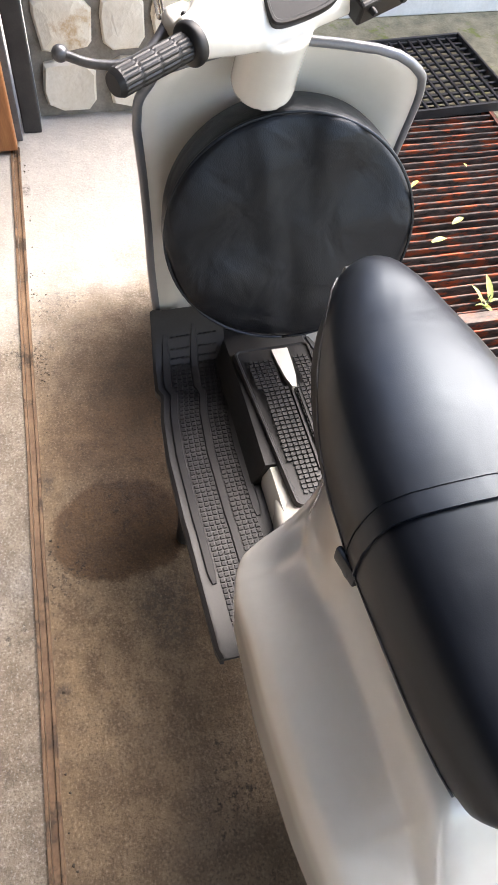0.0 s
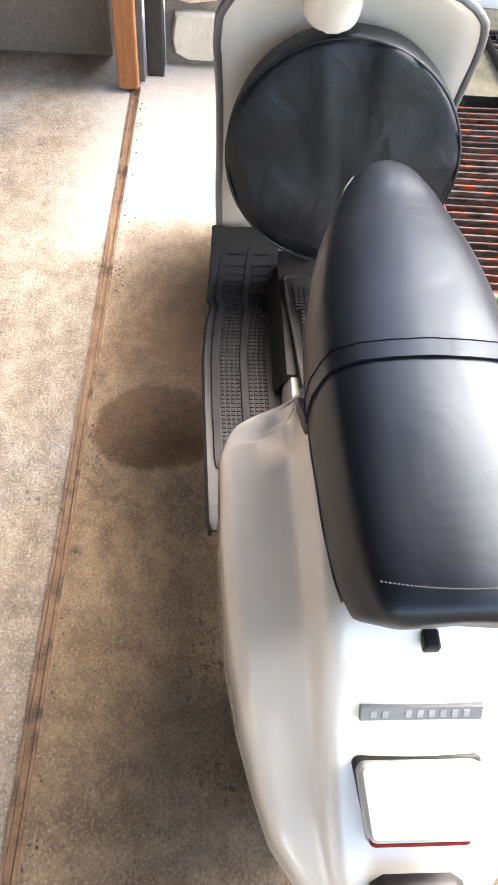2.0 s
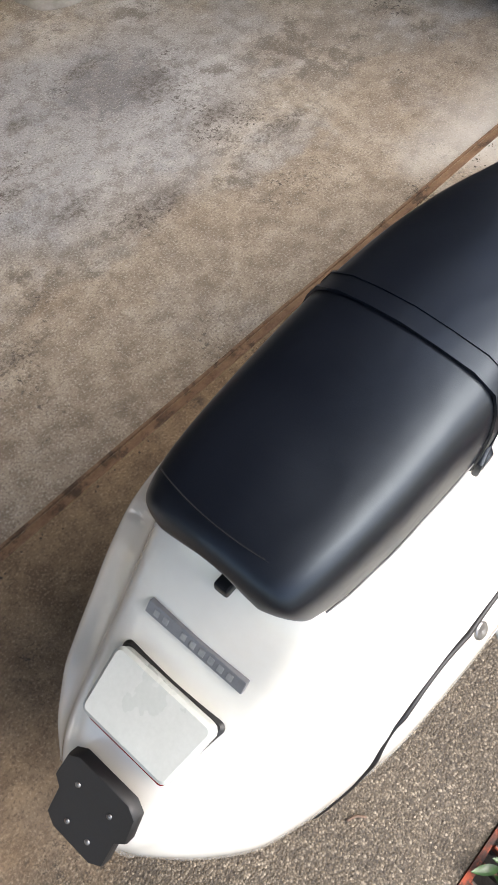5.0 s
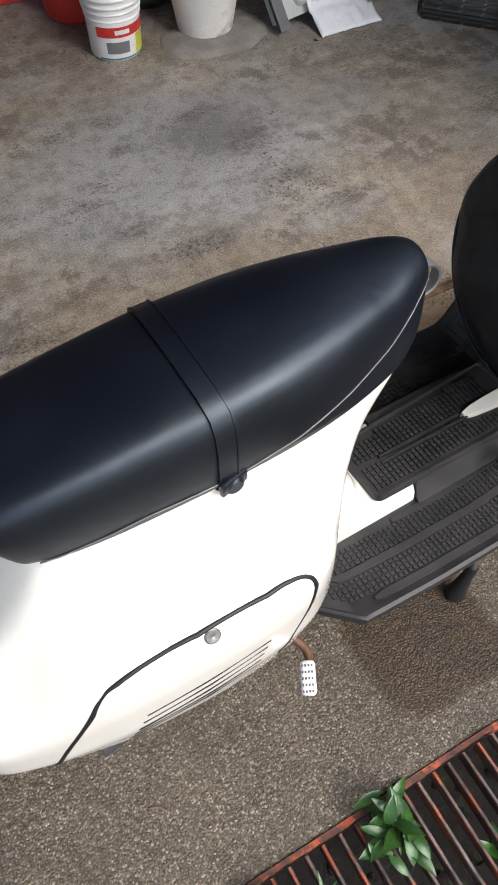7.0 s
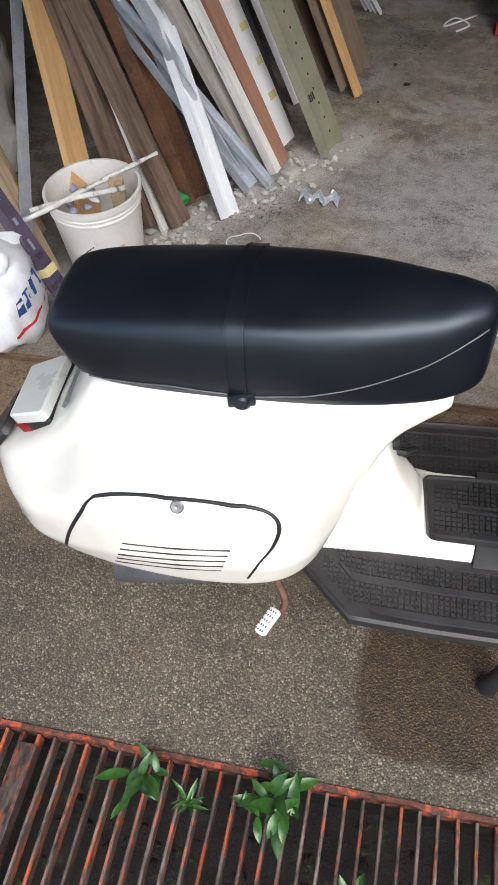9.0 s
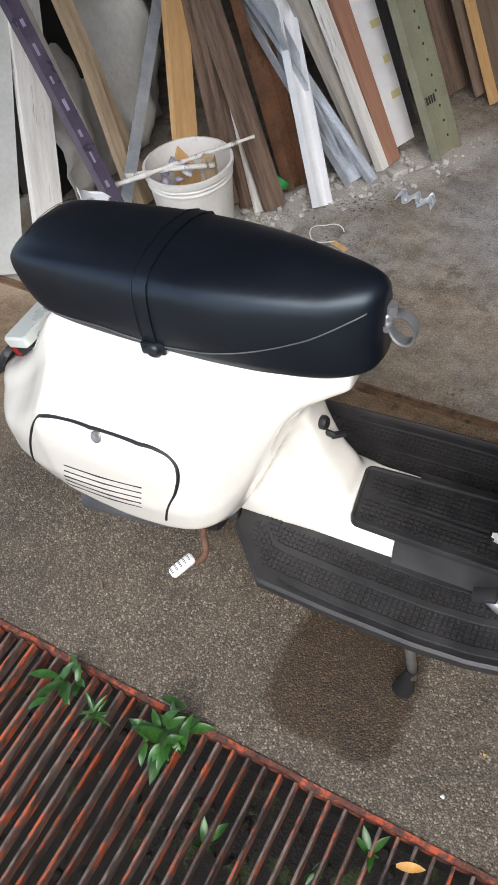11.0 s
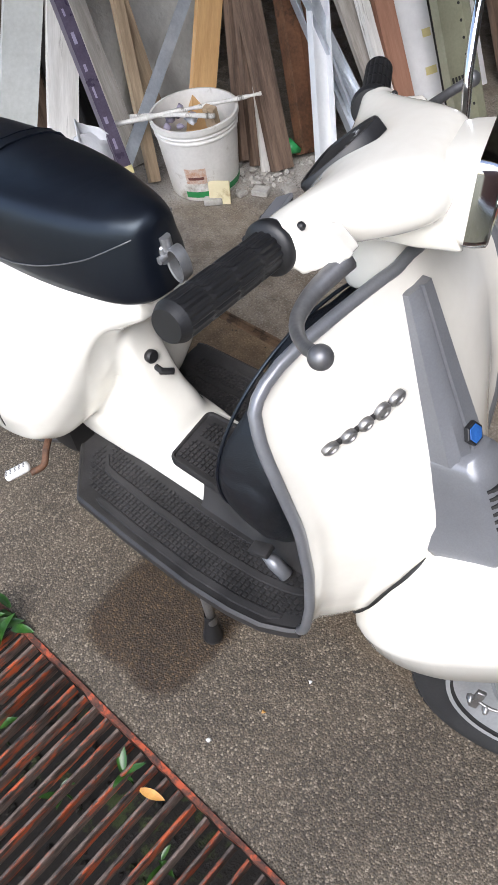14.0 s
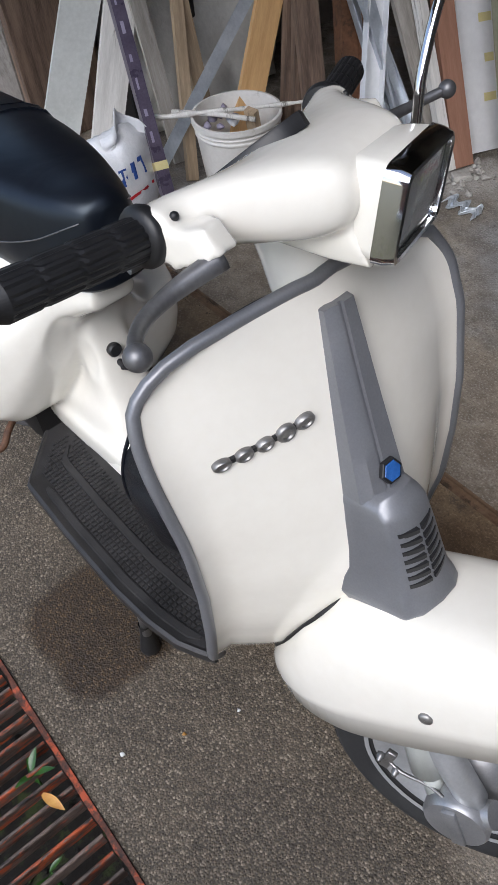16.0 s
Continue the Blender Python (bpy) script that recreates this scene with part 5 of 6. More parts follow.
for s in (1, -1):
    bm = bmesh.new()
    pts = []
    for k in range(48):
        x = -0.60 + 0.578 * k / 47
        z = lerp(x, PIPING)
        rim = seat_section(0.0, *seat_at(x))[:9] if s > 0 else seat_section(0.0, *seat_at(x))[:7:-1]
        y = float(np.interp(z, [p.z for p in rim], [abs(p.y) for p in rim]))
        slant = 0.034 * min(1.0, max(0.0, (-x - 0.47) / 0.14))
        pts.append((x + 0.8 * slant, s * (y + 0.0006), z))
    tube(bm, pts, 0.0012, 6)
    part("piping", bm, M_LEVER, seat, "thin grey seat piping")
bm = bmesh.new()
for k in range(44):
    u = -1 + 2 * k / 43
    box(bm, (-0.0007, -0.0011, 0), (0.0007, 0.0011, 0.0008), 0, Matrix.Translation((-0.598 - 0.012 * (1 - u * u), 0.076 * u, 0.7885 + 0.0098 * (1 - u * u))))
part("stitching", bm, M_BLACK, seat, smooth=False)
bm = bmesh.new()
box(bm, (-0.612, -0.009, 0.650), (-0.590, 0.009, 0.664), 0.003)
part("seat_latch", bm, M_BLACK, scooter, smooth=False)
# bag hook at the nose of the seat
bm = bmesh.new()
rings(bm, [[Vector((0.016 + r * 0.021 * math.cos(a), -0.004 * math.cos(a) + dy, 0.744 + r * 0.027 * math.sin(a))) for r, dy in ((0.86, -0.008), (1.0, -0.0095), (1.03, 0.0), (1.0, 0.0095), (0.86, 0.008))] for a in (2 * math.pi * k / 30 for k in range(31))], True, False)
box(bm, (-0.018, -0.013, 0.738), (-0.001, 0.013, 0.770), 0.005)
tube(bm, [(-0.003, 0, 0.762), (-0.003, 0, 0.783)], 0.009, 12)
tube(bm, [(-0.003, -0.020, 0.752), (-0.003, -0.006, 0.752)], 0.006, 10)
part("bag_hook", bm, M_ALU, scooter, "cast metal bag hook", angle=50)

# tail light
TAIL = pose(-0.688, 0, 0.540, 0, -22, 0)


def tail_box(z0, z1, x0, x1, hw0, hw1, r):
    bm = bmesh.new()
    def ring(z, k):
        pts = []
        for cx, cy, hw, a0 in ((x1 - r, 1, hw1, 0), (x0 + r, 1, hw0, 90), (x0 + r, -1, hw0, 180), (x1 - r, -1, hw1, 270)):
            for q in range(4):
                a = radians(a0 + 30 * q)
                pts.append(TAIL @ Vector((cx + (r - k) * math.cos(a), cy * (hw - r) + (r - k) * math.sin(a), z)))
        return pts
    return rings(bm, [ring(z0, 0), ring(z1 - 0.004, 0), ring(z1, 0.004)])


tail = part("tail_light", tail_box(0.0, 0.022, -0.078, 0.0, 0.061, 0.068, 0.010), M_LAMPTOP, scooter, "pale grey tail light housing", angle=40)
part("gasket", tail_box(-0.050, 0.002, -0.066, 0.005, 0.058, 0.071, 0.008), M_BLACK, tail, angle=40)
part("red_lens", tail_box(-0.028, -0.001, -0.0875, -0.034, 0.055, 0.0600, 0.006), M_RED, tail, "red tail light lens", angle=40)
# rear nameplate: a dark bar with plain light blocks
bm = bmesh.new()
BADGE = pose(-0.6505, 0, 0.583, 0, -56, 0)
box(bm, (-0.0085, -0.066, -0.006), (0.0085, 0.066, 0.003), 0.001, BADGE)
plate_badge = part("rear_emblem", bm, M_GREYPAINT, scooter, "narrow grey metal nameplate", smooth=False)
for k in range(9):
    if k != 2:
        bm = bmesh.new()
        box(bm, (-0.0045, 0.052 - 0.0125 * k - 0.0035, 0.002), (0.0045, 0.052 - 0.0125 * k + 0.0035, 0.0040), 0.0008, BADGE)
        part("plain_bar", bm, M_ALU, plate_badge, smooth=False)
# licence plate bracket
bm = bmesh.new()
PLATE = pose(-0.800, 0, 0.418, 0, -52, 0)
secs = []
for h, k in ((0.0, 0.0), (0.012, 0.0), (0.015, 0.003)):
    secs.append([PLATE @ Vector((x * 0.80 * (1 - k * 10), y * 0.98 * (1 - k * 10), h)) for x, y in ((0.075, 0.038), (0.062, 0.052), (0.015, 0.056), (0.0, 0.045), (-0.055, 0.045), (-0.07, 0.03), (-0.07, -0.03), (-0.055, -0.045), (0.0, -0.045), (0.015, -0.056), (0.062, -0.052), (0.075, -0.038))])
secs = [[p + Vector((-0.025, 0, 0.004)) for p in s2] for s2 in secs]
rings(bm, secs)
plate = part("plate_bracket", bm, M_BLACK, scooter, "black plastic plate bracket", angle=40)
for x, y in ((0.026, 0.024), (0.026, -0.024), (-0.030, 0.016), (-0.030, -0.016)):
    bm = bmesh.new()
    lathe(bm, ((0.0035, 0.012), (0.0035, 0.0165), (0.0001, 0.017)), Matrix.Translation((-0.025, 0, 0.004)) @ PLATE @ Matrix.Translation((x, y, 0)), 10)
    part("bolt", bm, M_STEEL, plate)


# engine door on the right: its rubber seam, lock and cooling slots follow the bulge
def side_at(x, z):
    rows = np.array(sorted(BODY))
    v = [float(np.interp(x, rows[:, 0], rows[:, k])) for k in range(1, 8)]
    sec = body_section(x, *v)[12:23][::-1]
    return float(np.interp(z, [p.z for p in sec], [-p.y for p in sec]))


def on_side(x, z, proud=0.0):
    return Vector((x, -(side_at(x, z) + proud), z))


seam = spline([(x, 0, z) for x, z in ((-0.672, 0.336), (-0.645, 0.405), (-0.615, 0.465), (-0.583, 0.519), (-0.556, 0.541), (-0.50, 0.553), (-0.44, 0.559), (-0.37, 0.561), (-0.32, 0.558), (-0.291, 0.546), (-0.280, 0.522), (-0.292, 0.475), (-0.315, 0.425), (-0.336, 0.366))], 90)
bm = bmesh.new()
tube(bm, [on_side(p.x, p.z, -0.0012) for p in seam], 0.0036, 8)
edoor = part("engine_door", bm, M_BLACK, scooter, "engine door outlined by a black rubber seal")
bm = bmesh.new()
lathe(bm, ((0.0001, 0.002), (0.004, 0.0035), (0.009, 0.0035), (0.0108, 0.002), (0.0112, -0.004)), Matrix.Translation(on_side(-0.434, 0.550)) @ pose(0, 0, 0, 55, 0, 0), 24)
lock = part("lock", bm, M_STEEL, edoor, "round metal door lock", angle=40)
for k in range(5):
    bm = bmesh.new()
    ends = (-0.540 - 0.008 * k, 0.432 - 0.0215 * k), (-0.357 - 0.005 * k, 0.465 - 0.018 * k)
    pts = [tuple(ends[0][i] + (ends[1][i] - ends[0][i]) * f for i in (0, 1)) for f in np.linspace(0, 1, 14)]
    secs = []
    for x, zz in pts:
        secs.append([on_side(x, zz + 0.0014, -0.004), on_side(x, zz + 0.0014, 0.0014), on_side(x, zz - 0.0013, 0.0014), on_side(x, zz - 0.0014, -0.004)])
    rings(bm, secs)
    part("cooling_slot", bm, M_BLACK, edoor, smooth=False)

# kick starter, exhaust, stand
bm = bmesh.new()
tube(bm, spline([(-0.32, -0.14, 0.300), (-0.292, -0.185, 0.292), (-0.276, -0.212, 0.276), (-0.284, -0.240, 0.274)], 12), 0.0070, 10)
kick = part("kick_starter", bm, M_RUSTBAR, scooter, "rust-brown steel kick starter arm")
bm = bmesh.new()
box(bm, (-0.0115, -0.026, -0.008), (0.0115, 0.026, 0.008), 0.006, pose(-0.300, -0.256, 0.284, 12, -14, -32))
pad = part("pedal_rubber", bm, M_WHITEPL, kick, "dirty white kick pedal rubber", angle=50)
bm = bmesh.new()
for i in range(4):
    for j in range(5):
        box(bm, (-0.0085 + 0.005 * i, -0.022 + 0.0095 * j, 0.0075), (-0.0060 + 0.005 * i, -0.0185 + 0.0095 * j, 0.0086), 0, pose(-0.300, -0.256, 0.284, 12, -14, -32))
part("pedal_groove", bm, M_LEVER, pad, smooth=False)
bm = bmesh.new()
tube(bm, [(-0.30, -0.05, 0.20), (-0.45, -0.10, 0.19), (-0.62, -0.13, 0.20)], [0.03, 0.05, 0.045], 14)
part("exhaust", bm, M_DARKGREY, scooter, "dark grey exhaust silencer under the engine")
bm = bmesh.new()
box(bm, (-0.62, -0.13, 0.18), (-0.30, 0.12, 0.33), 0.03)
part("engine", bm, M_BLACK, scooter, "dark engine block", angle=40)
for s in (1, -1):
    bm = bmesh.new()
    tube(bm, [(0.06, s * 0.06, 0.245), (0.09, s * 0.15, 0.235), (0.115, s * 0.195, 0.20), (0.132, s * 0.208, 0.085)], 0.0095, 10)
    leg = part("stand_leg", bm, M_STEEL, scooter, "worn grey steel stand leg")
    bm = bmesh.new()
    lathe(bm, ((0.0110, 0.0), (0.0118, 0.035), (0.0135, 0.05), (0.0155, 0.075), (0.0195, 0.098), (0.0205, 0.108), (0.018, 0.114), (0.0001, 0.115)), pose(0.128, s * 0.206, 0.114, 180, 7, 0), 16, False)
    part("stand_foot", bm, M_BLACK, leg, "black rubber stand foot", angle=50)
# fuel tap, choke knob and key on the neck
bm = bmesh.new()
lathe(bm, ((0.0001, 0.016), (0.010, 0.016), (0.013, 0.012), (0.012, 0.0), (0.006, -0.01)), pose(-0.124, -0.004, 0.488, 0, 80, 0), 16)
part("choke_knob", bm, M_BLACK, scooter, angle=40)
bm = bmesh.new()
box(bm, (-0.006, -0.008, -0.004), (0.022, 0.004, 0.004), 0.002, pose(-0.099, 0.000, 0.460, 0, 0, 35))
tube(bm, [(-0.125, -0.002, 0.464), (-0.097, -0.002, 0.460)], 0.006, 8)
part("fuel_tap", bm, M_BLACK, scooter, angle=40)


# ---- garage clutter ----
def plank(name, foot, top, width, thick, material, label, category="board", shape="board", face=(1.0, -0.25, 0.35), upto=2.35, wall_x=-1.80):
    """A long piece that leans on the west wall: from its foot through a point higher up, on until it meets the wall."""
    f, t = Vector((*foot, 0.0)), Vector(top)
    d = (t - f).normalized()
    length = min((wall_x - f.x) / d.x if d.x < -1e-3 else 9.0, upto / d.z)
    out = Vector(face)
    out = (out - d * out.dot(d)).normalized()
    side = d.cross(out)
    m = Matrix.Translation(f) @ Matrix((side, out, d)).transposed().to_4x4()
    bm = bmesh.new()
    w, h = width / 2, thick / 2
    ring = {"board": [(-w, -h), (w, -h), (w, h), (-w, h)],
            "channel": [(-w, -h), (w, -h), (w, h), (w - 0.004, h), (w - 0.004, -h + 0.004), (-w + 0.004, -h + 0.004), (-w + 0.004, h), (-w, h)],
            "angle": [(-w, -h), (w, -h), (w, -h + 0.006), (-w + 0.008, -h + 0.006), (-w + 0.008, h), (-w, h)],
            "round": [(w * math.cos(a), w * math.sin(a)) for a in (2 * math.pi * k / 14 for k in range(14))]}[shape]
    secs, n = [], 14
    seed = sum(map(ord, label))
    rough = 0.04 if shape == "board" else 0.0
    for k in range(n + 1):
        z = length * k / n
        secs.append([Vector((x * (1 + rough * noise.noise(Vector((seed, z * 3, x * 30)))), y + 0.15 * rough * width * noise.noise(Vector((seed + 9, z * 2, 0))), z)) for x, y in ring])
    rings(bm, secs)
    if shape == "board":
        bmesh.ops.bevel(bm, geom=[e for e in bm.edges if e.calc_face_angle(0) > 0.6], offset=min(width, thick) * 0.10, segments=1, affect="EDGES")
    low = min((m @ v.co).z for v in bm.verts)
    m = Matrix.Translation((0, 0, 0.001 - low)) @ m
    ob = part(name, bm, material, smooth=(shape == "round"))
    ob.matrix_world = m
    return tagged(ob, label, category, "leaning pieces")


plank("cement_board", (-1.506, 0.60), (-1.59, 0.965, 0.60), 0.12, 0.03, M_CEMENT, "long grey cement board leaning on the wall", upto=1.6)
plank("weathered_plank", (-1.425, 0.75), (-1.545, 1.07, 0.60), 0.10, 0.03, M_W_PALE, "pale weathered plank with dark bare patches", upto=1.7)
tube_ob = plank("packaging_tube", (-1.027, 0.765), (-1.325, 0.868, 0.6), 0.038, 0.038, M_PURPLE, "long square tube wrapped in purple printed film", "tube", upto=1.9)
plank("batten", (-1.175, 0.945), (-1.473, 1.184, 0.6), 0.035, 0.03, M_W_TAN, "thin tan wooden batten by the wall", upto=1.8)
plank("batten", (-1.32, 1.00), (-1.62, 1.02, 1.2), 0.05, 0.02, M_W_GREY, "grey-brown wooden batten by the wall", upto=1.5)
plank("batten", (-1.30, 1.13), (-1.58, 1.16, 1.2), 0.05, 0.03, M_W_TAN, "light wooden post beside the bucket", upto=1.9)
plank("perforated_strip", (-1.16, 0.72), (-1.40, 1.64, 0.6), 0.04, 0.004, M_GALV, "grey perforated galvanised strip", "metal strip", upto=0.95, face=(1.0, -0.5, 0.3))
plank("old_pole", (-0.985, 1.20), (-1.66, 1.95, 1.5), 0.05, 0.04, M_W_DARK, "dark splintered wooden pole", "pole")
plank("old_pole", (-0.94, 1.20), (-1.62, 1.90, 1.5), 0.035, 0.03, M_W_DARK, "thin dark wooden pole by the wall", "pole")
plank("splintered_lath", (-0.895, 1.195), (-1.60, 1.93, 1.5), 0.028, 0.012, M_W_PALE, "pale splintered wooden lath leaning upright", "lath", upto=1.2)
plank("old_plank", (-0.85, 1.23), (-1.55, 1.67, 1.5), 0.075, 0.03, M_W_DARK, "dark brown weathered plank with worn edges")
plank("rusty_beam", (-0.825, 1.35), (-1.54, 1.92, 1.5), 0.085, 0.05, M_RUSTBAR, "rust-brown folded steel profile", "steel profile", "channel")
plank("galvanised_channel", (-0.665, 1.45), (-1.08, 1.55, 0.52), 0.06, 0.03, M_GALV, "blue-grey galvanised steel channel leaning over", "steel profile", "channel")
plank("galvanised_channel", (-0.605, 1.475), (-1.05, 1.53, 0.54), 0.035, 0.02, M_GALV, "bright galvanised steel channel leaning over", "steel profile", "channel")
plank("white_profile", (-0.70, 1.28), (-1.40, 2.07, 1.5), 0.068, 0.03, M_PVC, "white plastic cable profile leaning upright", "plastic profile", "channel", upto=1.5)
plank("galvanised_bar", (-0.69, 1.50), (-1.39, 1.42, 1.5), 0.05, 0.025, M_GALV, "dull galvanised steel bar leaning upright", "steel profile", "angle")
plank("grey_board", (-0.665, 1.585), (-1.36, 1.56, 1.5), 0.06, 0.02, M_W_GREY, "grey-brown narrow board leaning on the wall")
plank("pale_board", (-0.605, 1.555), (-1.31, 1.69, 1.5), 0.035, 0.03, M_W_PALE, "pale painted narrow board")
plank("brown_board", (-0.59, 1.605), (-1.29, 1.83, 1.5), 0.07, 0.02, M_W_BROWN, "smooth reddish brown board")
gyp = plank("plasterboard", (-0.60, 1.72), (-1.31, 2.05, 1.5), 0.13, 0.012, M_GYPSUM, "white panel with yellow tape marks", "panel")
plank("grey_metal_sheet", (-0.62, 1.83), (-1.33, 2.27, 1.5), 0.10, 0.006, M_DARKGREY, "dark grey metal sheet leaning upright", "metal sheet")
olive = plank("shelf_upright", (-0.43, 1.70), (-1.13, 2.02, 1.5), 0.125, 0.035, M_OLIVE, "olive-grey steel shelf upright with punched holes", "shelf upright", "channel")
plank("plasterboard", (-0.60, 2.02), (-1.31, 2.30, 1.5), 0.06, 0.02, M_GYPSUM, "narrow white plasterboard offcut by the wall", "panel")
plank("dark_board", (-0.52, 2.18), (-1.22, 2.45, 1.5), 0.22, 0.02, M_W_DARK, "dark wide board leaning on the wall", upto=1.8)
plank("fibreboard_sheet", (-0.41, 2.20), (-1.11, 2.52, 1.5), 0.28, 0.012, M_CHIP, "brown fibreboard sheet with a lighter edge", "board", upto=1.9)
plank("fibreboard_edge", (-0.385, 2.08), (-1.09, 2.40, 1.5), 0.035, 0.02, M_W_ORANGE, "narrow orange-brown batten on the sheet edge", "batten", upto=1.9)
for k in range(4):
    plank("white_lath", (-0.37 - 0.022 * k, 2.76 + 0.012 * k), (-1.07, 1.95 + 0.015 * k, 1.5), 0.018, 0.010, M_GYPSUM, "thin white plastic lath in a bundle", "lath", upto=1.8, face=(1, -0.1, 0.3))
bm = bmesh.new()
box(bm, (-1.818, 0.705, 0.002), (-1.775, 1.00, 1.5), 0.004)
tagged(part("dark_board", bm, M_W_DARK, smooth=False), "dark brown wide board standing against the wall", "board")
# printing on the purple tube, tape on the white panel, holes in the upright: pieces that sit on them
for k in range(22):
    z = 0.16 + 0.075 * k
    bm = bmesh.new()
    box(bm, (-0.009, 0.0188, z), (-0.003 + 0.002 * (k % 3), 0.0204, z + 0.02 + 0.012 * (k % 2)))
    part("plain_bar", bm, M_LILAC, tube_ob, smooth=False)
bm = bmesh.new()
box(bm, (-0.0205, -0.0205, 0.155), (0.0205, 0.0212, 0.18))
part("yellow_tape", bm, M_TAPE, tube_ob, smooth=False)
for k in range(9):
    bm = bmesh.new()
    box(bm, (0.012 + 0.012 * (k % 2), 0.006, 0.15 + 0.115 * k), (0.058, 0.0075, 0.175 + 0.115 * k))
    part("yellow_tape", bm, M_TAPE, gyp, smooth=False)
bm = bmesh.new()
for k in range(24):
    for x in (-0.045, 0.045):
        lathe(bm, ((0.005, 0.0), (0.005, 0.0008), (0.0001, 0.0008)), pose(x, -0.0132, 0.05 + 0.05 * k, -90, 0, 0), 8)
for k in range(5):
    box(bm, (-0.028 + 0.013 * k, -0.0136, 0.17), (-0.020 + 0.013 * k, -0.0125, 0.195))
tagged(part("punched_hole", bm, M_BLACK, olive, smooth=False), kind="stuff")


def bucket(name, at, r0, r1, h, material, label, lip=0.006, ribs=(), m=None):
    root = thing(name, label, "bucket", m or Matrix.Translation((*at, 0.0)))
    bm = bmesh.new()
    prof = [(0.0001, 0.001), (r0 - 0.004, 0.001), (r0, 0.006)]
    for f in np.linspace(0.05, 0.93, 54):
        bump_r = 0.0035 if any(abs(f - q) < 0.014 for q in ribs) else 0.0
        prof.append((r0 + (r1 - r0) * f + bump_r, h * f))
    prof += [(r1 + lip, h * 0.94), (r1 + lip, h), (r1 - 0.002, h + 0.001), (r1 - 0.004, h * 0.95), (r0 - 0.002, 0.012), (0.0001, 0.012)]
    lathe(bm, prof, None, 40)
    part("shell", bm, material, root, angle=35)
    return root


def handle(root, r, h, drop, material, turn=0.0):
    bm = bmesh.new()
    tube(bm, [(r * math.cos(a), -drop * math.sin(a) * 0.45 - 0.004, h - drop * math.sin(a)) for a in (math.pi * k / 20 for k in range(21))], 0.003, 6)
    bmesh.ops.transform(bm, matrix=pose(0, 0, 0, 0, 0, turn), verts=bm.verts[:])
    part("handle", bm, material, root)


def wrap(root, r, z0, z1, a0, a1, material, name, slope=0.0):
    bm = bmesh.new()
    secs = []
    for k in range(13):
        a = radians(a0 + (a1 - a0) * k / 12)
        secs.append([((r + slope * z) * math.cos(a), (r + slope * z) * math.sin(a), z) for z in (z0, z1)])
    rings(bm, secs, False)
    part(name, bm, material, root)


# bucket full of offcuts below the boards
b1 = bucket("rubble_bucket", (-1.035, 1.05), 0.112, 0.135, 0.255, M_BUCKET, "dirty white plastic bucket full of wood offcuts", ribs=(0.82, 0.88))
wrap(b1, 0.1135, 0.07, 0.125, -70, -38, M_FADED, "paper_label", 0.095)
wrap(b1, 0.1142, 0.085, 0.095, -66, -42, M_MAROON, "plain_bar", 0.095)
wrap(b1, 0.1138, 0.018, 0.04, -75, 40, M_GREENPL, "green_band", 0.095)
plank("pine_plank", (-1.055, 1.03), (-1.40, 1.72, 0.9), 0.085, 0.025, M_W_ORANGE, "yellow pine plank standing in the bucket", upto=1.9)
bm = bmesh.new()
tube(bm, spline([(-1.20, 0.82, 0.262), (-1.08, 0.95, 0.272), (-0.99, 1.08, 0.268), (-0.88, 1.20, 0.278)], 16), [0.009 - 0.0002 * k + 0.002 * math.sin(k * 2.1) for k in range(16)], 8)
tagged(part("stick", bm, M_W_PALE), "knobbly bare stick lying across the bucket", "stick")
bm = bmesh.new()
tube(bm, [(-1.16, 0.90, 0.268), (-1.05, 0.98, 0.267), (-0.93, 1.04, 0.266)], 0.008, 8)
tagged(part("stick", bm, M_W_PALE), "short pale stick on the bucket rim", "stick")
bm = bmesh.new()
box(bm, (-0.02, -0.012, 0.0), (0.02, 0.012, 0.27), 0.002, pose(-0.985, 1.10, 0.02, 12, 4, 10))
tagged(part("wood_offcut", bm, M_W_TAN, smooth=False), "short wood offcut in the bucket", "wood")
for k in range(9):
    bm = bmesh.new()
    rough_lump(bm, (0, 0, 0), 0.024, k)
    ob = part("crumpled_wrapper", bm, M_LILAC if k % 3 else M_BAG)
    ob.matrix_world = Matrix.Translation((-1.06 + random.uniform(-0.055, 0.055), 1.0 + random.uniform(-0.05, 0.05), 0.220 + random.uniform(0, 0.03)))
    tagged(ob, "crumpled lilac or white wrapper in the bucket", "wrapper", "wrappers in the bucket")

# grey sheet hanging behind, dark crate
bm = bmesh.new()
secs = []
for i in range(26):
    row = []
    for j in range(20):
        y, z = 1.02 + 0.62 * i / 25, 0.02 + 0.95 * j / 19
        row.append((-1.62 + 0.10 * noise.noise(Vector((y * 4, z * 3, 2))) + 0.05 * noise.noise(Vector((y * 11, z * 9, 5))) - 0.08 * z + 0.10 * (1 - z), y, z))
    secs.append(row)
rings(bm, secs, False)
tarp = tagged(part("plastic_sheet", bm, M_TARP), "crumpled grey plastic sheet behind the boards", "plastic sheet")
tarp.modifiers.new("thick", "SOLIDIFY").thickness = 0.003
bm = bmesh.new()
box(bm, (-1.80, 1.02, 0.72), (-1.50, 1.34, 1.05), 0.01)
box(bm, (-1.80, 1.02, 0.0), (-1.62, 1.34, 0.715), 0.01)
tagged(part("crate", bm, M_BLACKPOST, smooth=False), "dark grey crate standing against the wall", "crate")


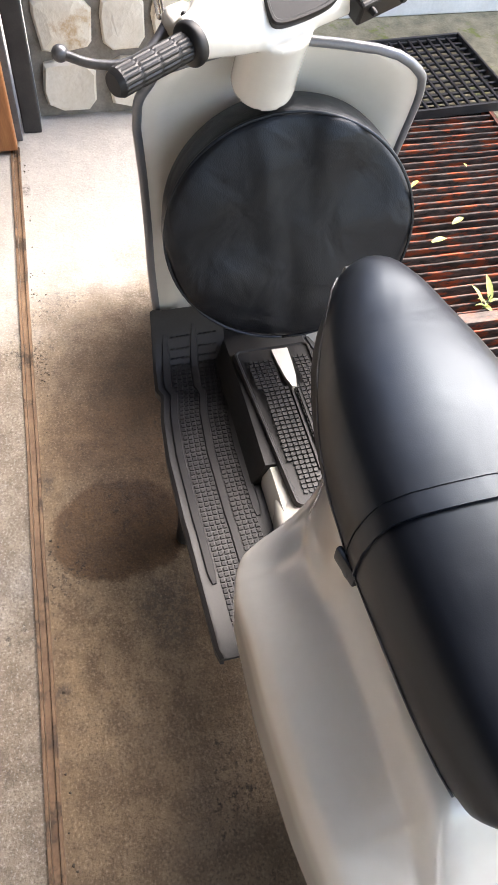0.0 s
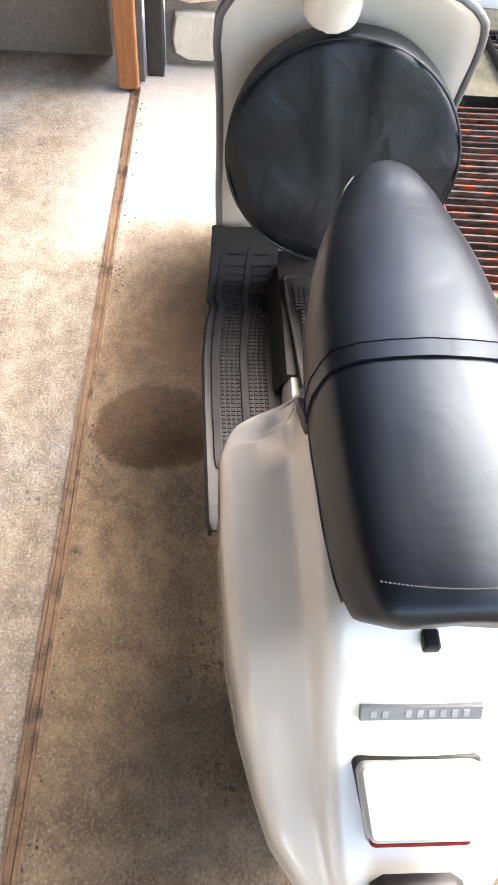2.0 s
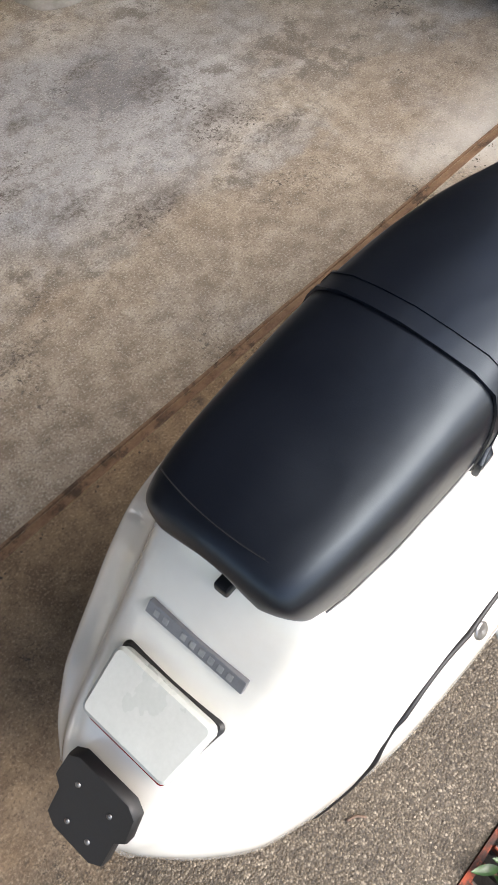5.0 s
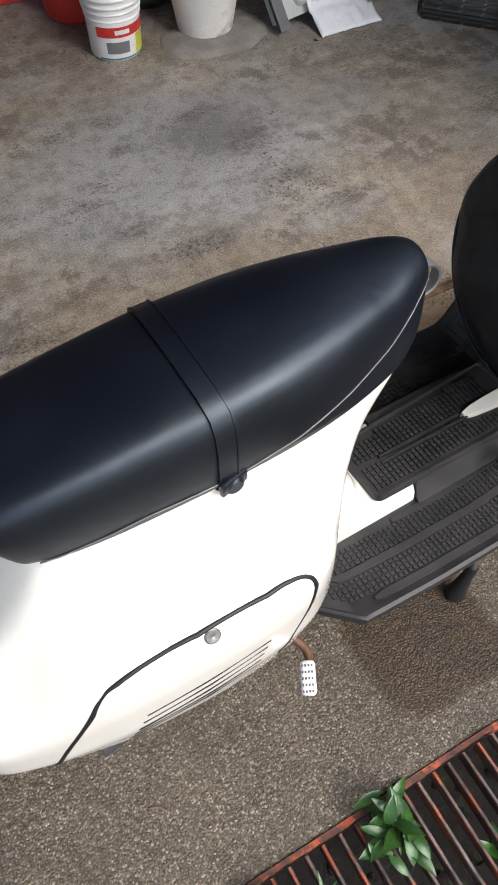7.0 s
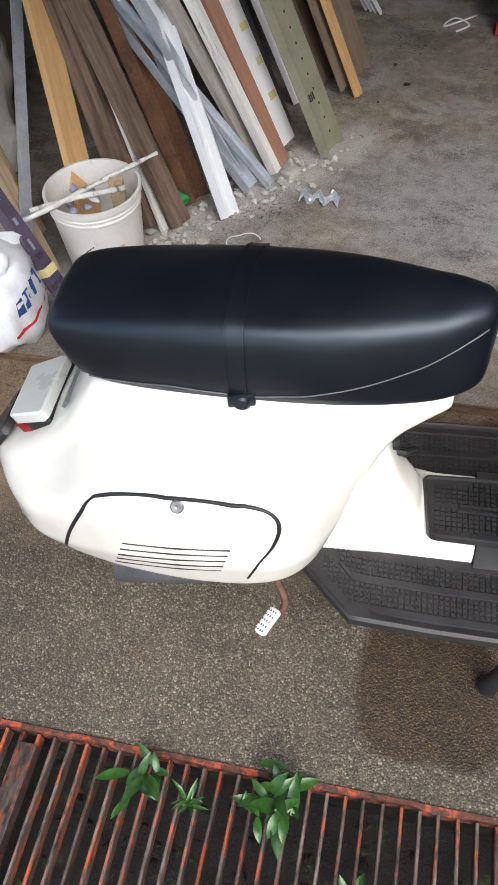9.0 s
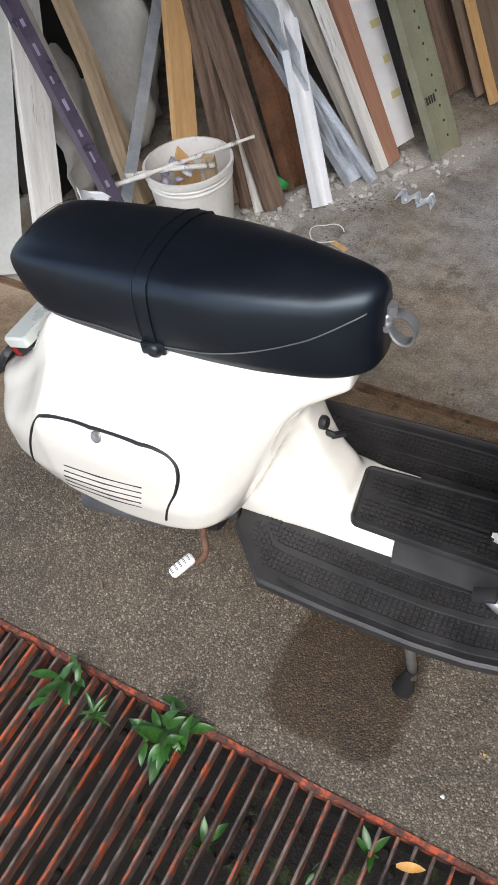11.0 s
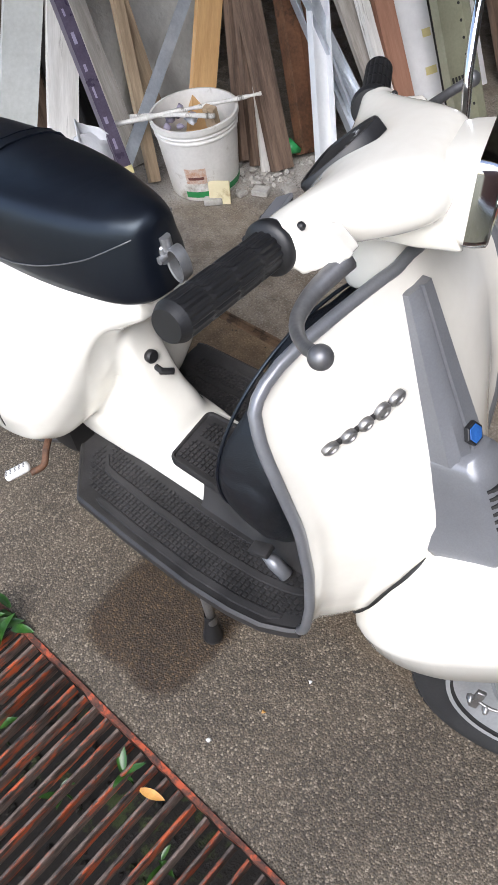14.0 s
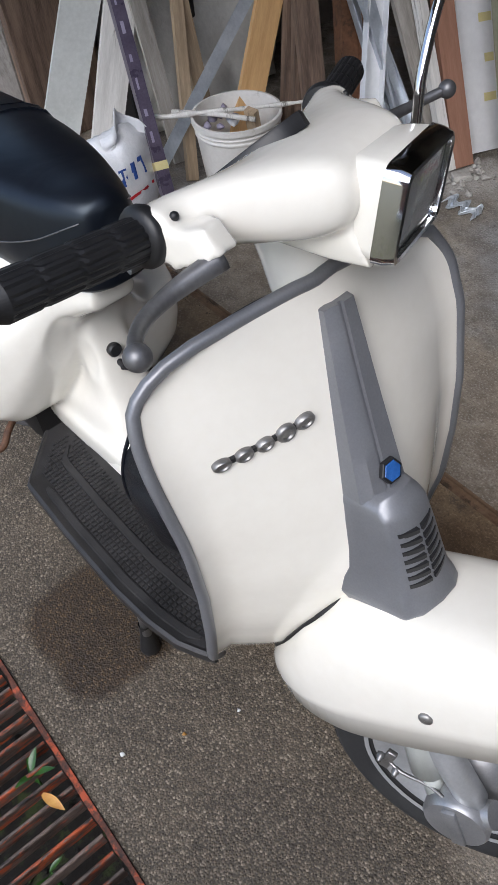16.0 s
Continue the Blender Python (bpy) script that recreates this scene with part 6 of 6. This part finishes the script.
def bag(name, at, size, material, label, seed, lean=0.0):
    bm = bmesh.new()
    made = bmesh.ops.create_icosphere(bm, subdivisions=4, radius=1.0)["verts"]
    for v in made:
        p = v.co.copy()
        k = 1 + 0.20 * noise.noise(p * 1.7 + Vector((seed, 0, 0))) + 0.10 * noise.noise(p * 4.3 + Vector((0, seed, 0))) + 0.035 * noise.noise(p * 11)
        v.co = Vector((p.x * size[0] * k + lean * p.z, p.y * size[1] * k, max(-0.88, p.z * k) * size[2]))
    root = thing(name, label, "bag", Matrix.Translation((at[0], at[1], 0.88 * size[2])))
    part("sack", bm, material, root)
    return root


shop = bag("shopping_bag", (-1.19, 0.70), (0.10, 0.13, 0.15), M_BAG, "full white plastic shopping bag with blue and red print", 3.0)


def print_on(root, points, width, material, name, seed):
    bm = bmesh.new()
    secs = [[Vector(p) + Vector((0, 0, width / 2)), Vector(p) - Vector((0, 0, width / 2))] for p in spline(points, 14)]
    rings(bm, secs, False)
    ob = part(name, bm, material, root)
    w = ob.modifiers.new("lie", "SHRINKWRAP")
    w.target, w.offset = next(c for c in root.children if c.name.startswith("sack")), 0.003
    return ob


for k in range(4):
    print_on(shop, [(0.085, -0.085 + 0.034 * k, 0.03 + 0.008 * k), (0.095, -0.062 + 0.034 * k, 0.035 + 0.008 * k)], 0.055, M_BLUEINK, "plain_bar", k)
print_on(shop, [(0.07, -0.12, -0.045), (0.10, -0.04, -0.030), (0.09, 0.06, -0.01)], 0.010, M_REDINK, "red_stripe", 1)
bm = bmesh.new()
secs = []
for i in range(16):
    secs.append([(0.02 + 0.03 * math.sin(i * 0.5) + 0.02 * noise.noise(Vector((i * 0.4, j * 0.5, 3))), -0.06 + 0.16 * i / 15, 0.10 + 0.10 * j / 7 * (1 - abs(i - 8) / 11) + 0.015 * noise.noise(Vector((i * 0.5, j * 0.6, 9)))) for j in range(8)])
rings(bm, secs, False)
part("bag_top", bm, M_BAG, shop).modifiers.new("thick", "SOLIDIFY").thickness = 0.003

# tins and buckets at the back
red_tin = thing("oil_tin", "square red oil tin with a white worn top band", "tin", pose(0.195, 2.68, 0, 0, 0, -6))
bm = bmesh.new()
box(bm, (-0.085, -0.085, 0), (0.085, 0.085, 0.215), 0.006)
part("tin_body", bm, M_REDPAINT, red_tin, smooth=False)
bm = bmesh.new()
box(bm, (-0.0865, -0.0865, 0.19), (0.0865, 0.0865, 0.29), 0.006)
part("white_band", bm, M_WHITEBAR, red_tin, smooth=False)
drum = bucket("paint_drum", (0.37, 2.45), 0.125, 0.145, 0.33, M_REDPAINT, "red paint drum with a cream plastic rim", ribs=(0.7, 0.78))
wrap(drum, 0.149, 0.26, 0.333, 0, 360, M_CREAM, "cream_rim")
tin = bucket("paint_bucket", (0.375, 2.115), 0.088, 0.100, 0.275, M_WHITEPL, "white paint bucket with a red, white and lime band", ribs=(0.5, 0.58, 0.66, 0.74, 0.82))
wrap(tin, 0.0895, 0.085, 0.120, -150, 10, M_REDPAINT, "red_band", 0.043)
wrap(tin, 0.0895, 0.014, 0.083, -62, 0, M_LIME, "lime_band", 0.043)
wrap(tin, 0.0895, 0.008, 0.014, -150, 10, M_BLUEBAG, "blue_band", 0.043)
wrap(tin, 0.0900, 0.095, 0.110, -110, -78, M_WHITEBAR, "plain_bar", 0.043)
wrap(tin, 0.0900, 0.030, 0.070, -130, -80, M_GREYPAINT, "plain_bar", 0.043)
handle(tin, 0.102, 0.21, 0.13, M_WHITEPL, -18)
pail = bucket("mortar_pail", (0.715, 2.09), 0.098, 0.150, 0.305, M_BUCKET, "large off-white mortar pail with dried splashes", ribs=(0.9,))
handle(pail, 0.155, 0.28, 0.06, M_STEEL, 25)
for k in range(3):
    bucket("stacked_bucket", (0.0, 0.0), 0.10, 0.125, 0.22, M_WHITEPL, "white bucket in a stack", ribs=(0.75, 0.85), m=Matrix.Translation((0.78, 2.72, 0.001 + 0.055 * k)))["group"] = "stacked buckets"
bag("blue_sack", (0.56, 2.55), (0.14, 0.13, 0.21), M_BLUEBAG, "dusty blue plastic sack on the floor", 8.0)
bag("black_sack", (0.60, 2.36), (0.10, 0.08, 0.05), M_BLACKPOST, "flat black plastic sack on the floor", 5.0)
carton = thing("torn_packet", "torn orange, red and white building packet", "packet", pose(0.84, 2.45, 0.09, 0, 0, 0))
bm = bmesh.new()
box(bm, (-0.10, -0.03, -0.05), (0.10, 0.03, 0.05), 0.01, pose(0, 0, 0.11, 0, -28, 0))
part("packet_body", bm, M_ORANGE, carton, angle=40)
bm = bmesh.new()
box(bm, (0.065, -0.032, -0.05), (0.103, 0.032, 0.052), 0.008, pose(0, 0, 0.11, 0, -28, 0))
part("red_end", bm, M_REDPAINT, carton, angle=40)
bm = bmesh.new()
box(bm, (-0.12, -0.05, -0.09), (0.12, 0.06, 0.06), 0.01)
part("packet_base", bm, M_GREENPL, carton, angle=40)
# dark steel frame leaning beside the pail, with white sacks and a plank
plank("steel_frame_bar", (0.945, 1.90), (0.86, 2.35, 0.62), 0.045, 0.045, M_DARKGREY, "dark grey steel bar leaning on the heap", "steel bar", "angle", face=(-0.3, -1, 0.4), upto=0.75, wall_x=-9)
plank("cement_sheet", (1.00, 1.96), (0.93, 2.40, 0.62), 0.14, 0.012, M_CEMENT, "dusty grey panel leaning on the heap", "panel", face=(-0.3, -1, 0.4), upto=0.7, wall_x=-9)
plank("steel_sheet", (1.34, 2.10), (1.22, 2.50, 0.6), 0.10, 0.015, M_DARKGREY, "dark grey panel leaning on the heap", "panel", face=(-0.3, -1, 0.4), upto=0.7, wall_x=-9)
plank("batten", (1.42, 2.12), (1.30, 2.50, 0.6), 0.035, 0.025, M_W_TAN, "yellowish batten leaning on the heap", "batten", face=(-0.3, -1, 0.4), upto=0.8, wall_x=-9)
ws = bag("white_sack", (1.10, 2.06), (0.11, 0.13, 0.15), M_BAG, "crumpled white sack with blue print", 11.0)
print_on(ws, [(-0.02, -0.13, 0.09), (0.04, -0.13, 0.10)], 0.09, M_BLUEINK, "plain_bar", 2)
bm = bmesh.new()
secs = []
for i in range(22):
    row = []
    for j in range(14):
        u, v = i / 21, j / 13
        row.append((1.05 + 0.26 * u, 1.82 + 0.20 * v, 0.004 + 0.09 * v * (1 - u * 0.6) + 0.09 * abs(noise.noise(Vector((u * 5, v * 4, 1)))) * (0.15 + v) + 0.03 * abs(noise.noise(Vector((u * 13, v * 11, 5)))) * (0.2 + v)))
    secs.append(row)
rings(bm, secs, False)
tagged(part("plastic_film", bm, M_BAG), "crumpled white film on the floor", "plastic film").modifiers.new("thick", "SOLIDIFY").thickness = 0.004
bag("heap_sack", (1.28, 2.55), (0.28, 0.25, 0.24), M_TARP, "grey sack at the back of the heap", 15.0)
bm = bmesh.new()
tube(bm, spline([(-0.05, 2.62, 0.006), (0.0, 2.68, 0.006), (-0.06, 2.74, 0.006), (-0.10, 2.66, 0.006), (0.03, 2.77, 0.006)], 20), 0.004, 6)
tagged(part("cable_loop", bm, M_WHITEPL), "short white cable loop on the floor", "cable")
# low worn plinth of spilt mortar beneath the pail
bm = bmesh.new()
secs = []
for r, h in ((1.0, 0.001), (0.95, 0.012), (0.7, 0.014), (0.0001, 0.014)):
    secs.append([(0.72 + r * (0.20 + 0.05 * noise.noise(Vector((math.cos(a) * 2, math.sin(a) * 2, 7)))) * math.cos(a), 2.02 + r * (0.13 + 0.03 * noise.noise(Vector((math.cos(a) * 2, math.sin(a) * 2, 3)))) * math.sin(a), h) for a in (2 * math.pi * k / 40 for k in range(40))])
rings(bm, secs, True, False)
tagged(part("mortar_spill", bm, M_SLAB), "thin slab of dried grey mortar on the floor", "mortar")

# rubble and scraps along the foot of the boards
rnd = random.Random(5)
bm = bmesh.new()
for k in range(420):
    f = rnd.random()
    x, y = -0.98 + 0.60 * f + rnd.gauss(0, 0.045), 1.10 + 0.62 * f + rnd.gauss(0, 0.055)
    s = rnd.choice((0.004, 0.006, 0.009, 0.013, 0.02)) * rnd.uniform(0.7, 1.2)
    rough_lump(bm, (x, y, s * 0.45), s, k)
tagged(part("rubble", bm, M_RUBBLE, smooth=False), "loose mortar crumbs and small rubble", "rubble", kind="stuff")
for k, (x, y, s, r) in enumerate(((-0.83, 1.10, 0.028, 20), (-0.76, 1.16, 0.022, 70), (-0.93, 0.98, 0.03, 40), (-0.72, 1.06, 0.02, 10), (-0.55, 1.55, 0.03, 55), (-0.88, 1.06, 0.018, 85))):
    bm = bmesh.new()
    box(bm, (-s, -s * 0.7, 0), (s, s * 0.7, s * 0.7), s * 0.12, pose(x, y, 0.001, 0, 0, r))
    tagged(part("mortar_chunk", bm, M_RUBBLE, smooth=False), "broken pale mortar chunk on the floor", "rubble chunk", "mortar chunks")
bm = bmesh.new()
box(bm, (-0.035, -0.004, 0.0), (0.035, 0.004, 0.075), 0.002, pose(-0.905, 0.985, 0.001, -14, 0, 32))
tagged(part("cardboard_scrap", bm, M_CREAM, smooth=False), "pale cardboard scrap leaning on the bucket", "cardboard")
bm = bmesh.new()
secs = []
for i in range(20):
    secs.append([(-0.50 + 0.13 * i / 19, 1.40 + 0.05 * j / 7 + 0.018 * math.sin(i * 0.9), 0.006 + 0.016 * abs(noise.noise(Vector((i * 0.7, j * 0.9, 4))))) for j in range(8)])
rings(bm, secs, False)
tagged(part("foil_scrap", bm, M_GALV, smooth=False), "crumpled silver foil scrap on the floor", "foil").modifiers.new("thick", "SOLIDIFY").thickness = 0.002
bm = bmesh.new()
box(bm, (-0.032, -0.009, 0), (0.032, 0.009, 0.004), 0.0015, pose(-0.572, 1.125, 0.001, 0, 0, -22))
tagged(part("wood_chip", bm, M_W_ORANGE, smooth=False), "orange wood chip on the floor", "wood chip")
bm = bmesh.new()
tube(bm, [(-0.63 + 0.055 * math.cos(a), 1.16 + 0.05 * math.sin(a), 0.004 + 0.012 * abs(math.sin(a * 1.5))) for a in (radians(30 + 290 * k / 24) for k in range(25))], 0.002, 6)
tagged(part("wire", bm, M_WHITEPL), "thin pale wire loop on the rubble", "wire")
bm = bmesh.new()
rough_lump(bm, (-0.87, 1.30, 0.055), 0.05, 3, 1.0)
tagged(part("green_bottle", bm, M_GREENPL), "crushed green plastic scrap between the boards", "plastic scrap")
for k, (x, y, s) in enumerate(((-0.215, 2.18, 0.018), (-0.27, 2.33, 0.014), (1.02, 1.82, 0.012), (-0.31, 2.05, 0.008))):
    bm = bmesh.new()
    rough_lump(bm, (x, y, s * 0.25), s, k + 40, 0.35)
    tagged(part("dirt_clod", bm, M_BLACKPOST, smooth=False), "small black clod on the floor", "clod", "clods")
bm = bmesh.new()
tube(bm, spline([(-0.585, -0.165, 0.003), (-0.570, -0.172, 0.006), (-0.560, -0.185, 0.003)], 8), 0.0025, 6)
tagged(part("twig", bm, M_W_DARK), "tiny dark twig on the pebbled concrete", "twig")
for x, y, mat, lab in ((0.257, -0.263, M_WHITEPL, "white pebble on the concrete"), (0.33, -0.06, M_WHITEPL, "white pebble on the concrete"), (0.30, -0.16, M_DRYLEAF, "pale brown leaf scrap on the concrete")):
    bm = bmesh.new()
    rough_lump(bm, (x, y, 0.002), 0.006, x * 10, 0.5)
    tagged(part("pebble", bm, mat), lab, "pebble", "pebbles")

# dark grit swept against the door track
bm = bmesh.new()
rnd = random.Random(21)
for k in range(420):
    x = rnd.uniform(-0.9, 1.5)
    if noise.noise(Vector((x * 6, 0, 3))) < 0.12 and rnd.random() < 0.9:
        continue
    s = rnd.choice((0.0014, 0.0018, 0.0025, 0.004))
    rough_lump(bm, (x, 0.580 - abs(rnd.gauss(0, 0.012)), s * 0.4), s, k)
tagged(part("track_grit", bm, M_GRIT, smooth=False), "dark grit swept against the door track", "grit", kind="stuff")

# ---- stone pier: pale stones bedded in mortar ----
pier = thing("stone_pier", "rubble stone wall pier of pale limestone with grey mortar", "wall", kind="structure")
bm = bmesh.new()
box(bm, (1.725, -0.05, 0), (2.15, 0.512, 2.6))
part("mortar_core", bm, M_MORTAR, pier, smooth=False)
rnd = random.Random(11)
cells = []
z = 0.01
while z < 1.3:
    h = rnd.uniform(0.14, 0.24)
    y = 0.505
    while y > 0.0:
        w = rnd.uniform(0.13, 0.25)
        w = min(w, y + 0.045)
        if w > 0.05:
            cells.append((y - w / 2, z + h / 2, w, h))
        y -= w
    z += h
for cy, cz, w, h in cells:
    bm = bmesh.new()
    n = 9
    base = []
    for k in range(n):
        a = 2 * math.pi * (k + rnd.uniform(-0.25, 0.25)) / n
        base.append((math.copysign(abs(math.cos(a)) ** 0.52, math.cos(a)) * (w / 2 - 0.006) * rnd.uniform(0.89, 1.0), math.copysign(abs(math.sin(a)) ** 0.52, math.sin(a)) * (h / 2 - 0.006) * rnd.uniform(0.89, 1.0)))
    secs = []
    for k, x in ((1.0, 1.735), (0.99, 1.712), (0.90, 1.700 + rnd.uniform(-0.004, 0.004)), (0.5, 1.696 + rnd.uniform(-0.006, 0.004))):
        secs.append([(x + 0.004 * noise.noise(Vector((p * 30, q * 30, cz * 9))), cy + p * k, max(0.003, cz + q * k)) for p, q in base])
    rings(bm, secs)
    part("stone", bm, M_STONE, pier, smooth=False)

# ---- rusty drain grating ----
grate = thing("drain_grating", "rusty iron drain grating with red paint remains", "grating")
for y0, y1, nm in ((-0.3565, -0.3465, "frame_bar"), (-0.996, -0.980, "frame_bar")):
    bm = bmesh.new()
    secs = []
    for k in range(121):
        x = -2.58 + 4.18 * k / 120
        w = 0.004 * noise.noise(Vector((x * 9, y0 * 5, 0))) + 0.006 * noise.noise(Vector((x * 28.6, y0, 2)))
        edge_y = y1 if y0 > -0.5 else y0
        secs.append([(x, y0 + (w if y0 > -0.5 else 0), -0.03), (x, y0 + (w if y0 > -0.5 else 0), 0.004 + w), (x, y1 + (0 if y0 > -0.5 else w), 0.005 + w * 0.6), (x, y1 + (0 if y0 > -0.5 else w), -0.03)])
    rings(bm, secs)
    part(nm, bm, M_RUST, grate, smooth=False)
bm = bmesh.new()
secs = []
for k in range(9):
    y = -0.36 - 0.62 * k / 8
    w = 0.0012 * noise.noise(Vector((y * 9, 3, 0)))
    secs.append([(-0.0030 + w, y, -0.030), (-0.0033 + w, y, 0.000 + w), (-0.0018 + w, y, 0.0015 + w), (0.0020 + w, y, 0.0012 + w), (0.0033 + w, y, -0.001 + w), (0.0030 + w, y, -0.030)])
rings(bm, secs)
first = part("slat", bm, M_SLAT, grate, smooth=False)
PITCH = 0.0333
count = int(4.10 / PITCH)
for k in range(count):
    x = -0.155 - 71 * PITCH + PITCH * k
    ob = first if k == 0 else new("slat", first.data)
    ob.parent = grate
    ob.matrix_basis = pose(x + 0.0012 * noise.noise(Vector((k * 1.7, 0, 0))), 0, 0.002 * noise.noise(Vector((k * 0.9, 4, 0))), 0, 2.0 * noise.noise(Vector((k * 2.3, 8, 0))), 0.4 * noise.noise(Vector((k * 1.1, 2, 0))))
for x in (-0.735, 0.62):
    bm = bmesh.new()
    box(bm, (x - 0.018, -0.965, -0.028), (x + 0.018, -0.380, 0.0055), 0.002)
    part("cross_bar", bm, M_SLAT, grate, smooth=False)
# litter in the channel
bm = bmesh.new()
rnd = random.Random(3)
for k in range(500):
    s = rnd.uniform(0.006, 0.022)
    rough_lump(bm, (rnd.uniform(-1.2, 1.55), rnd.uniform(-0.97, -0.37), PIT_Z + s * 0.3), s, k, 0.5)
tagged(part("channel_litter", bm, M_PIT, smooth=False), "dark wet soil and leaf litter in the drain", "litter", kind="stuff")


def leaf_mesh(length, width, bend):
    bm = bmesh.new()
    secs = []
    for k in range(7):
        f = k / 6
        w = width * math.sin(math.pi * min(1, 0.06 + f * 0.94)) ** 0.8 * (1 - 0.3 * f) + 0.0006
        x, z = length * f * (1 - 0.18 * bend * f), length * (0.30 * f - bend * 0.55 * f * f)
        secs.append([(x, -w / 2, z + 0.12 * w), (x, 0, z - 0.06 * w), (x, w / 2, z + 0.12 * w)])
    rings(bm, secs, False)
    return bm


def weed(at, count, size, seed, label, material=None, slim=0.30, steep=(25, 70), spread=0.10):
    rnd = random.Random(seed)
    root = thing("weed", label, "plant", Matrix.Translation(at), "weeds in the drain")
    bm = bmesh.new()
    tube(bm, [(0, 0, -0.11), (0.003, 0.002, -0.03), (0.0, 0.0, 0.035 * size / 0.08)], [0.003, 0.0025, 0.0015], 6)
    part("stem", bm, M_LEAF, root)
    for k in range(count):
        length = size * rnd.choice((0.5, 0.75, 0.95, 1.15)) * rnd.uniform(0.85, 1.1)
        bm = leaf_mesh(length, length * slim * rnd.uniform(0.85, 1.2), rnd.uniform(0.3, 1.0))
        ob = part("leaf", bm, material or M_LEAF, root)
        ob.matrix_basis = pose(rnd.gauss(0, spread) * size, rnd.gauss(0, spread) * size, rnd.uniform(-0.02, 0.045) * size / 0.08, 0, 0, 360 * (k * 0.382 + rnd.uniform(-0.2, 0.2))) @ pose(0, 0, 0, rnd.uniform(-15, 15), -rnd.uniform(*steep) + 20, 0)
    return root


weed((-0.497, -0.405, 0.012), 15, 0.064, 1, "broad-leaved green weed growing through the grating", slim=0.32, steep=(10, 80), spread=0.26)
weed((-0.400, -0.425, 0.010), 22, 0.042, 2, "fine-leaved feathery green weed in the grating", slim=0.16)
weed((-0.244, -0.396, 0.014), 34, 0.070, 4, "bushy broad-leaved green weed growing through the grating", slim=0.34, steep=(0, 75), spread=0.34)
weed((0.175, -0.405, -0.02), 5, 0.050, 7, "small green weed between the slats")
weed((0.66, -0.60, 0.01), 9, 0.07, 9, "pale green weed growing through the grating", M_PALELEAF)
weed((0.10, -0.50, -0.05), 7, 0.05, 12, "small green weed down in the drain")
weed((-0.10, -0.52, -0.06), 7, 0.05, 14, "small green weed down in the drain")
weed((0.33, -0.46, -0.05), 6, 0.05, 15, "small green weed down in the drain")
weed((0.56, -0.415, -0.01), 6, 0.06, 16, "green weed at the grating's edge")
for x, y, s, r, mat, lab in ((0.225, -0.405, 0.055, 20, M_DRYLEAF, "curled orange-brown dry leaf on the slats"), (0.995, -0.63, 0.06, -60, M_PALELEAF, "yellow-green leaf lying on the grating"), (0.925, -0.54, 0.06, -75, M_PALELEAF, "pale yellow leaf lying on the grating"),
                             (1.26, -0.78, 0.025, 10, M_PALELEAF, "small yellow leaf on the grating"), (1.21, -0.60, 0.05, 130, M_PALELEAF, "thin yellow leaf on the grating")):
    bm = leaf_mesh(s, s * 0.34, 0.55)
    ob = part("fallen_leaf", bm, mat)
    ob.matrix_world = pose(x, y, 0.008, 6, 4, r)
    tagged(ob, lab, "leaf", "fallen leaves")

# black plastic mesh lying at the end of the grating
lattice = thing("plastic_grid", "black plastic lattice lying by the grating", "plastic grid", pose(1.80, -0.86, 0.012, 0, 0, 4))
bars = [((-0.245, -0.21, -0.012), (0.235, -0.20, 0.022)), ((-0.245, 0.19, -0.012), (0.235, 0.20, 0.022)), ((-0.245, -0.20, -0.012), (-0.235, 0.19, 0.022)), ((0.225, -0.20, -0.012), (0.235, 0.19, 0.022))]
bars += [((-0.225 + 0.04 * k, -0.20, 0.0), (-0.215 + 0.04 * k, 0.19, 0.010)) for k in range(1, 12)]
bars += [((-0.235, -0.20 + 0.039 * k, 0.004), (0.225, -0.190 + 0.039 * k, 0.014)) for k in range(1, 10)]
for k, (lo, hi) in enumerate(bars):
    bm = bmesh.new()
    box(bm, lo, hi, 0.0015, None, 1)
    part("frame_bar" if k < 4 else "lattice_bar", bm, M_BLACK, lattice, smooth=False)
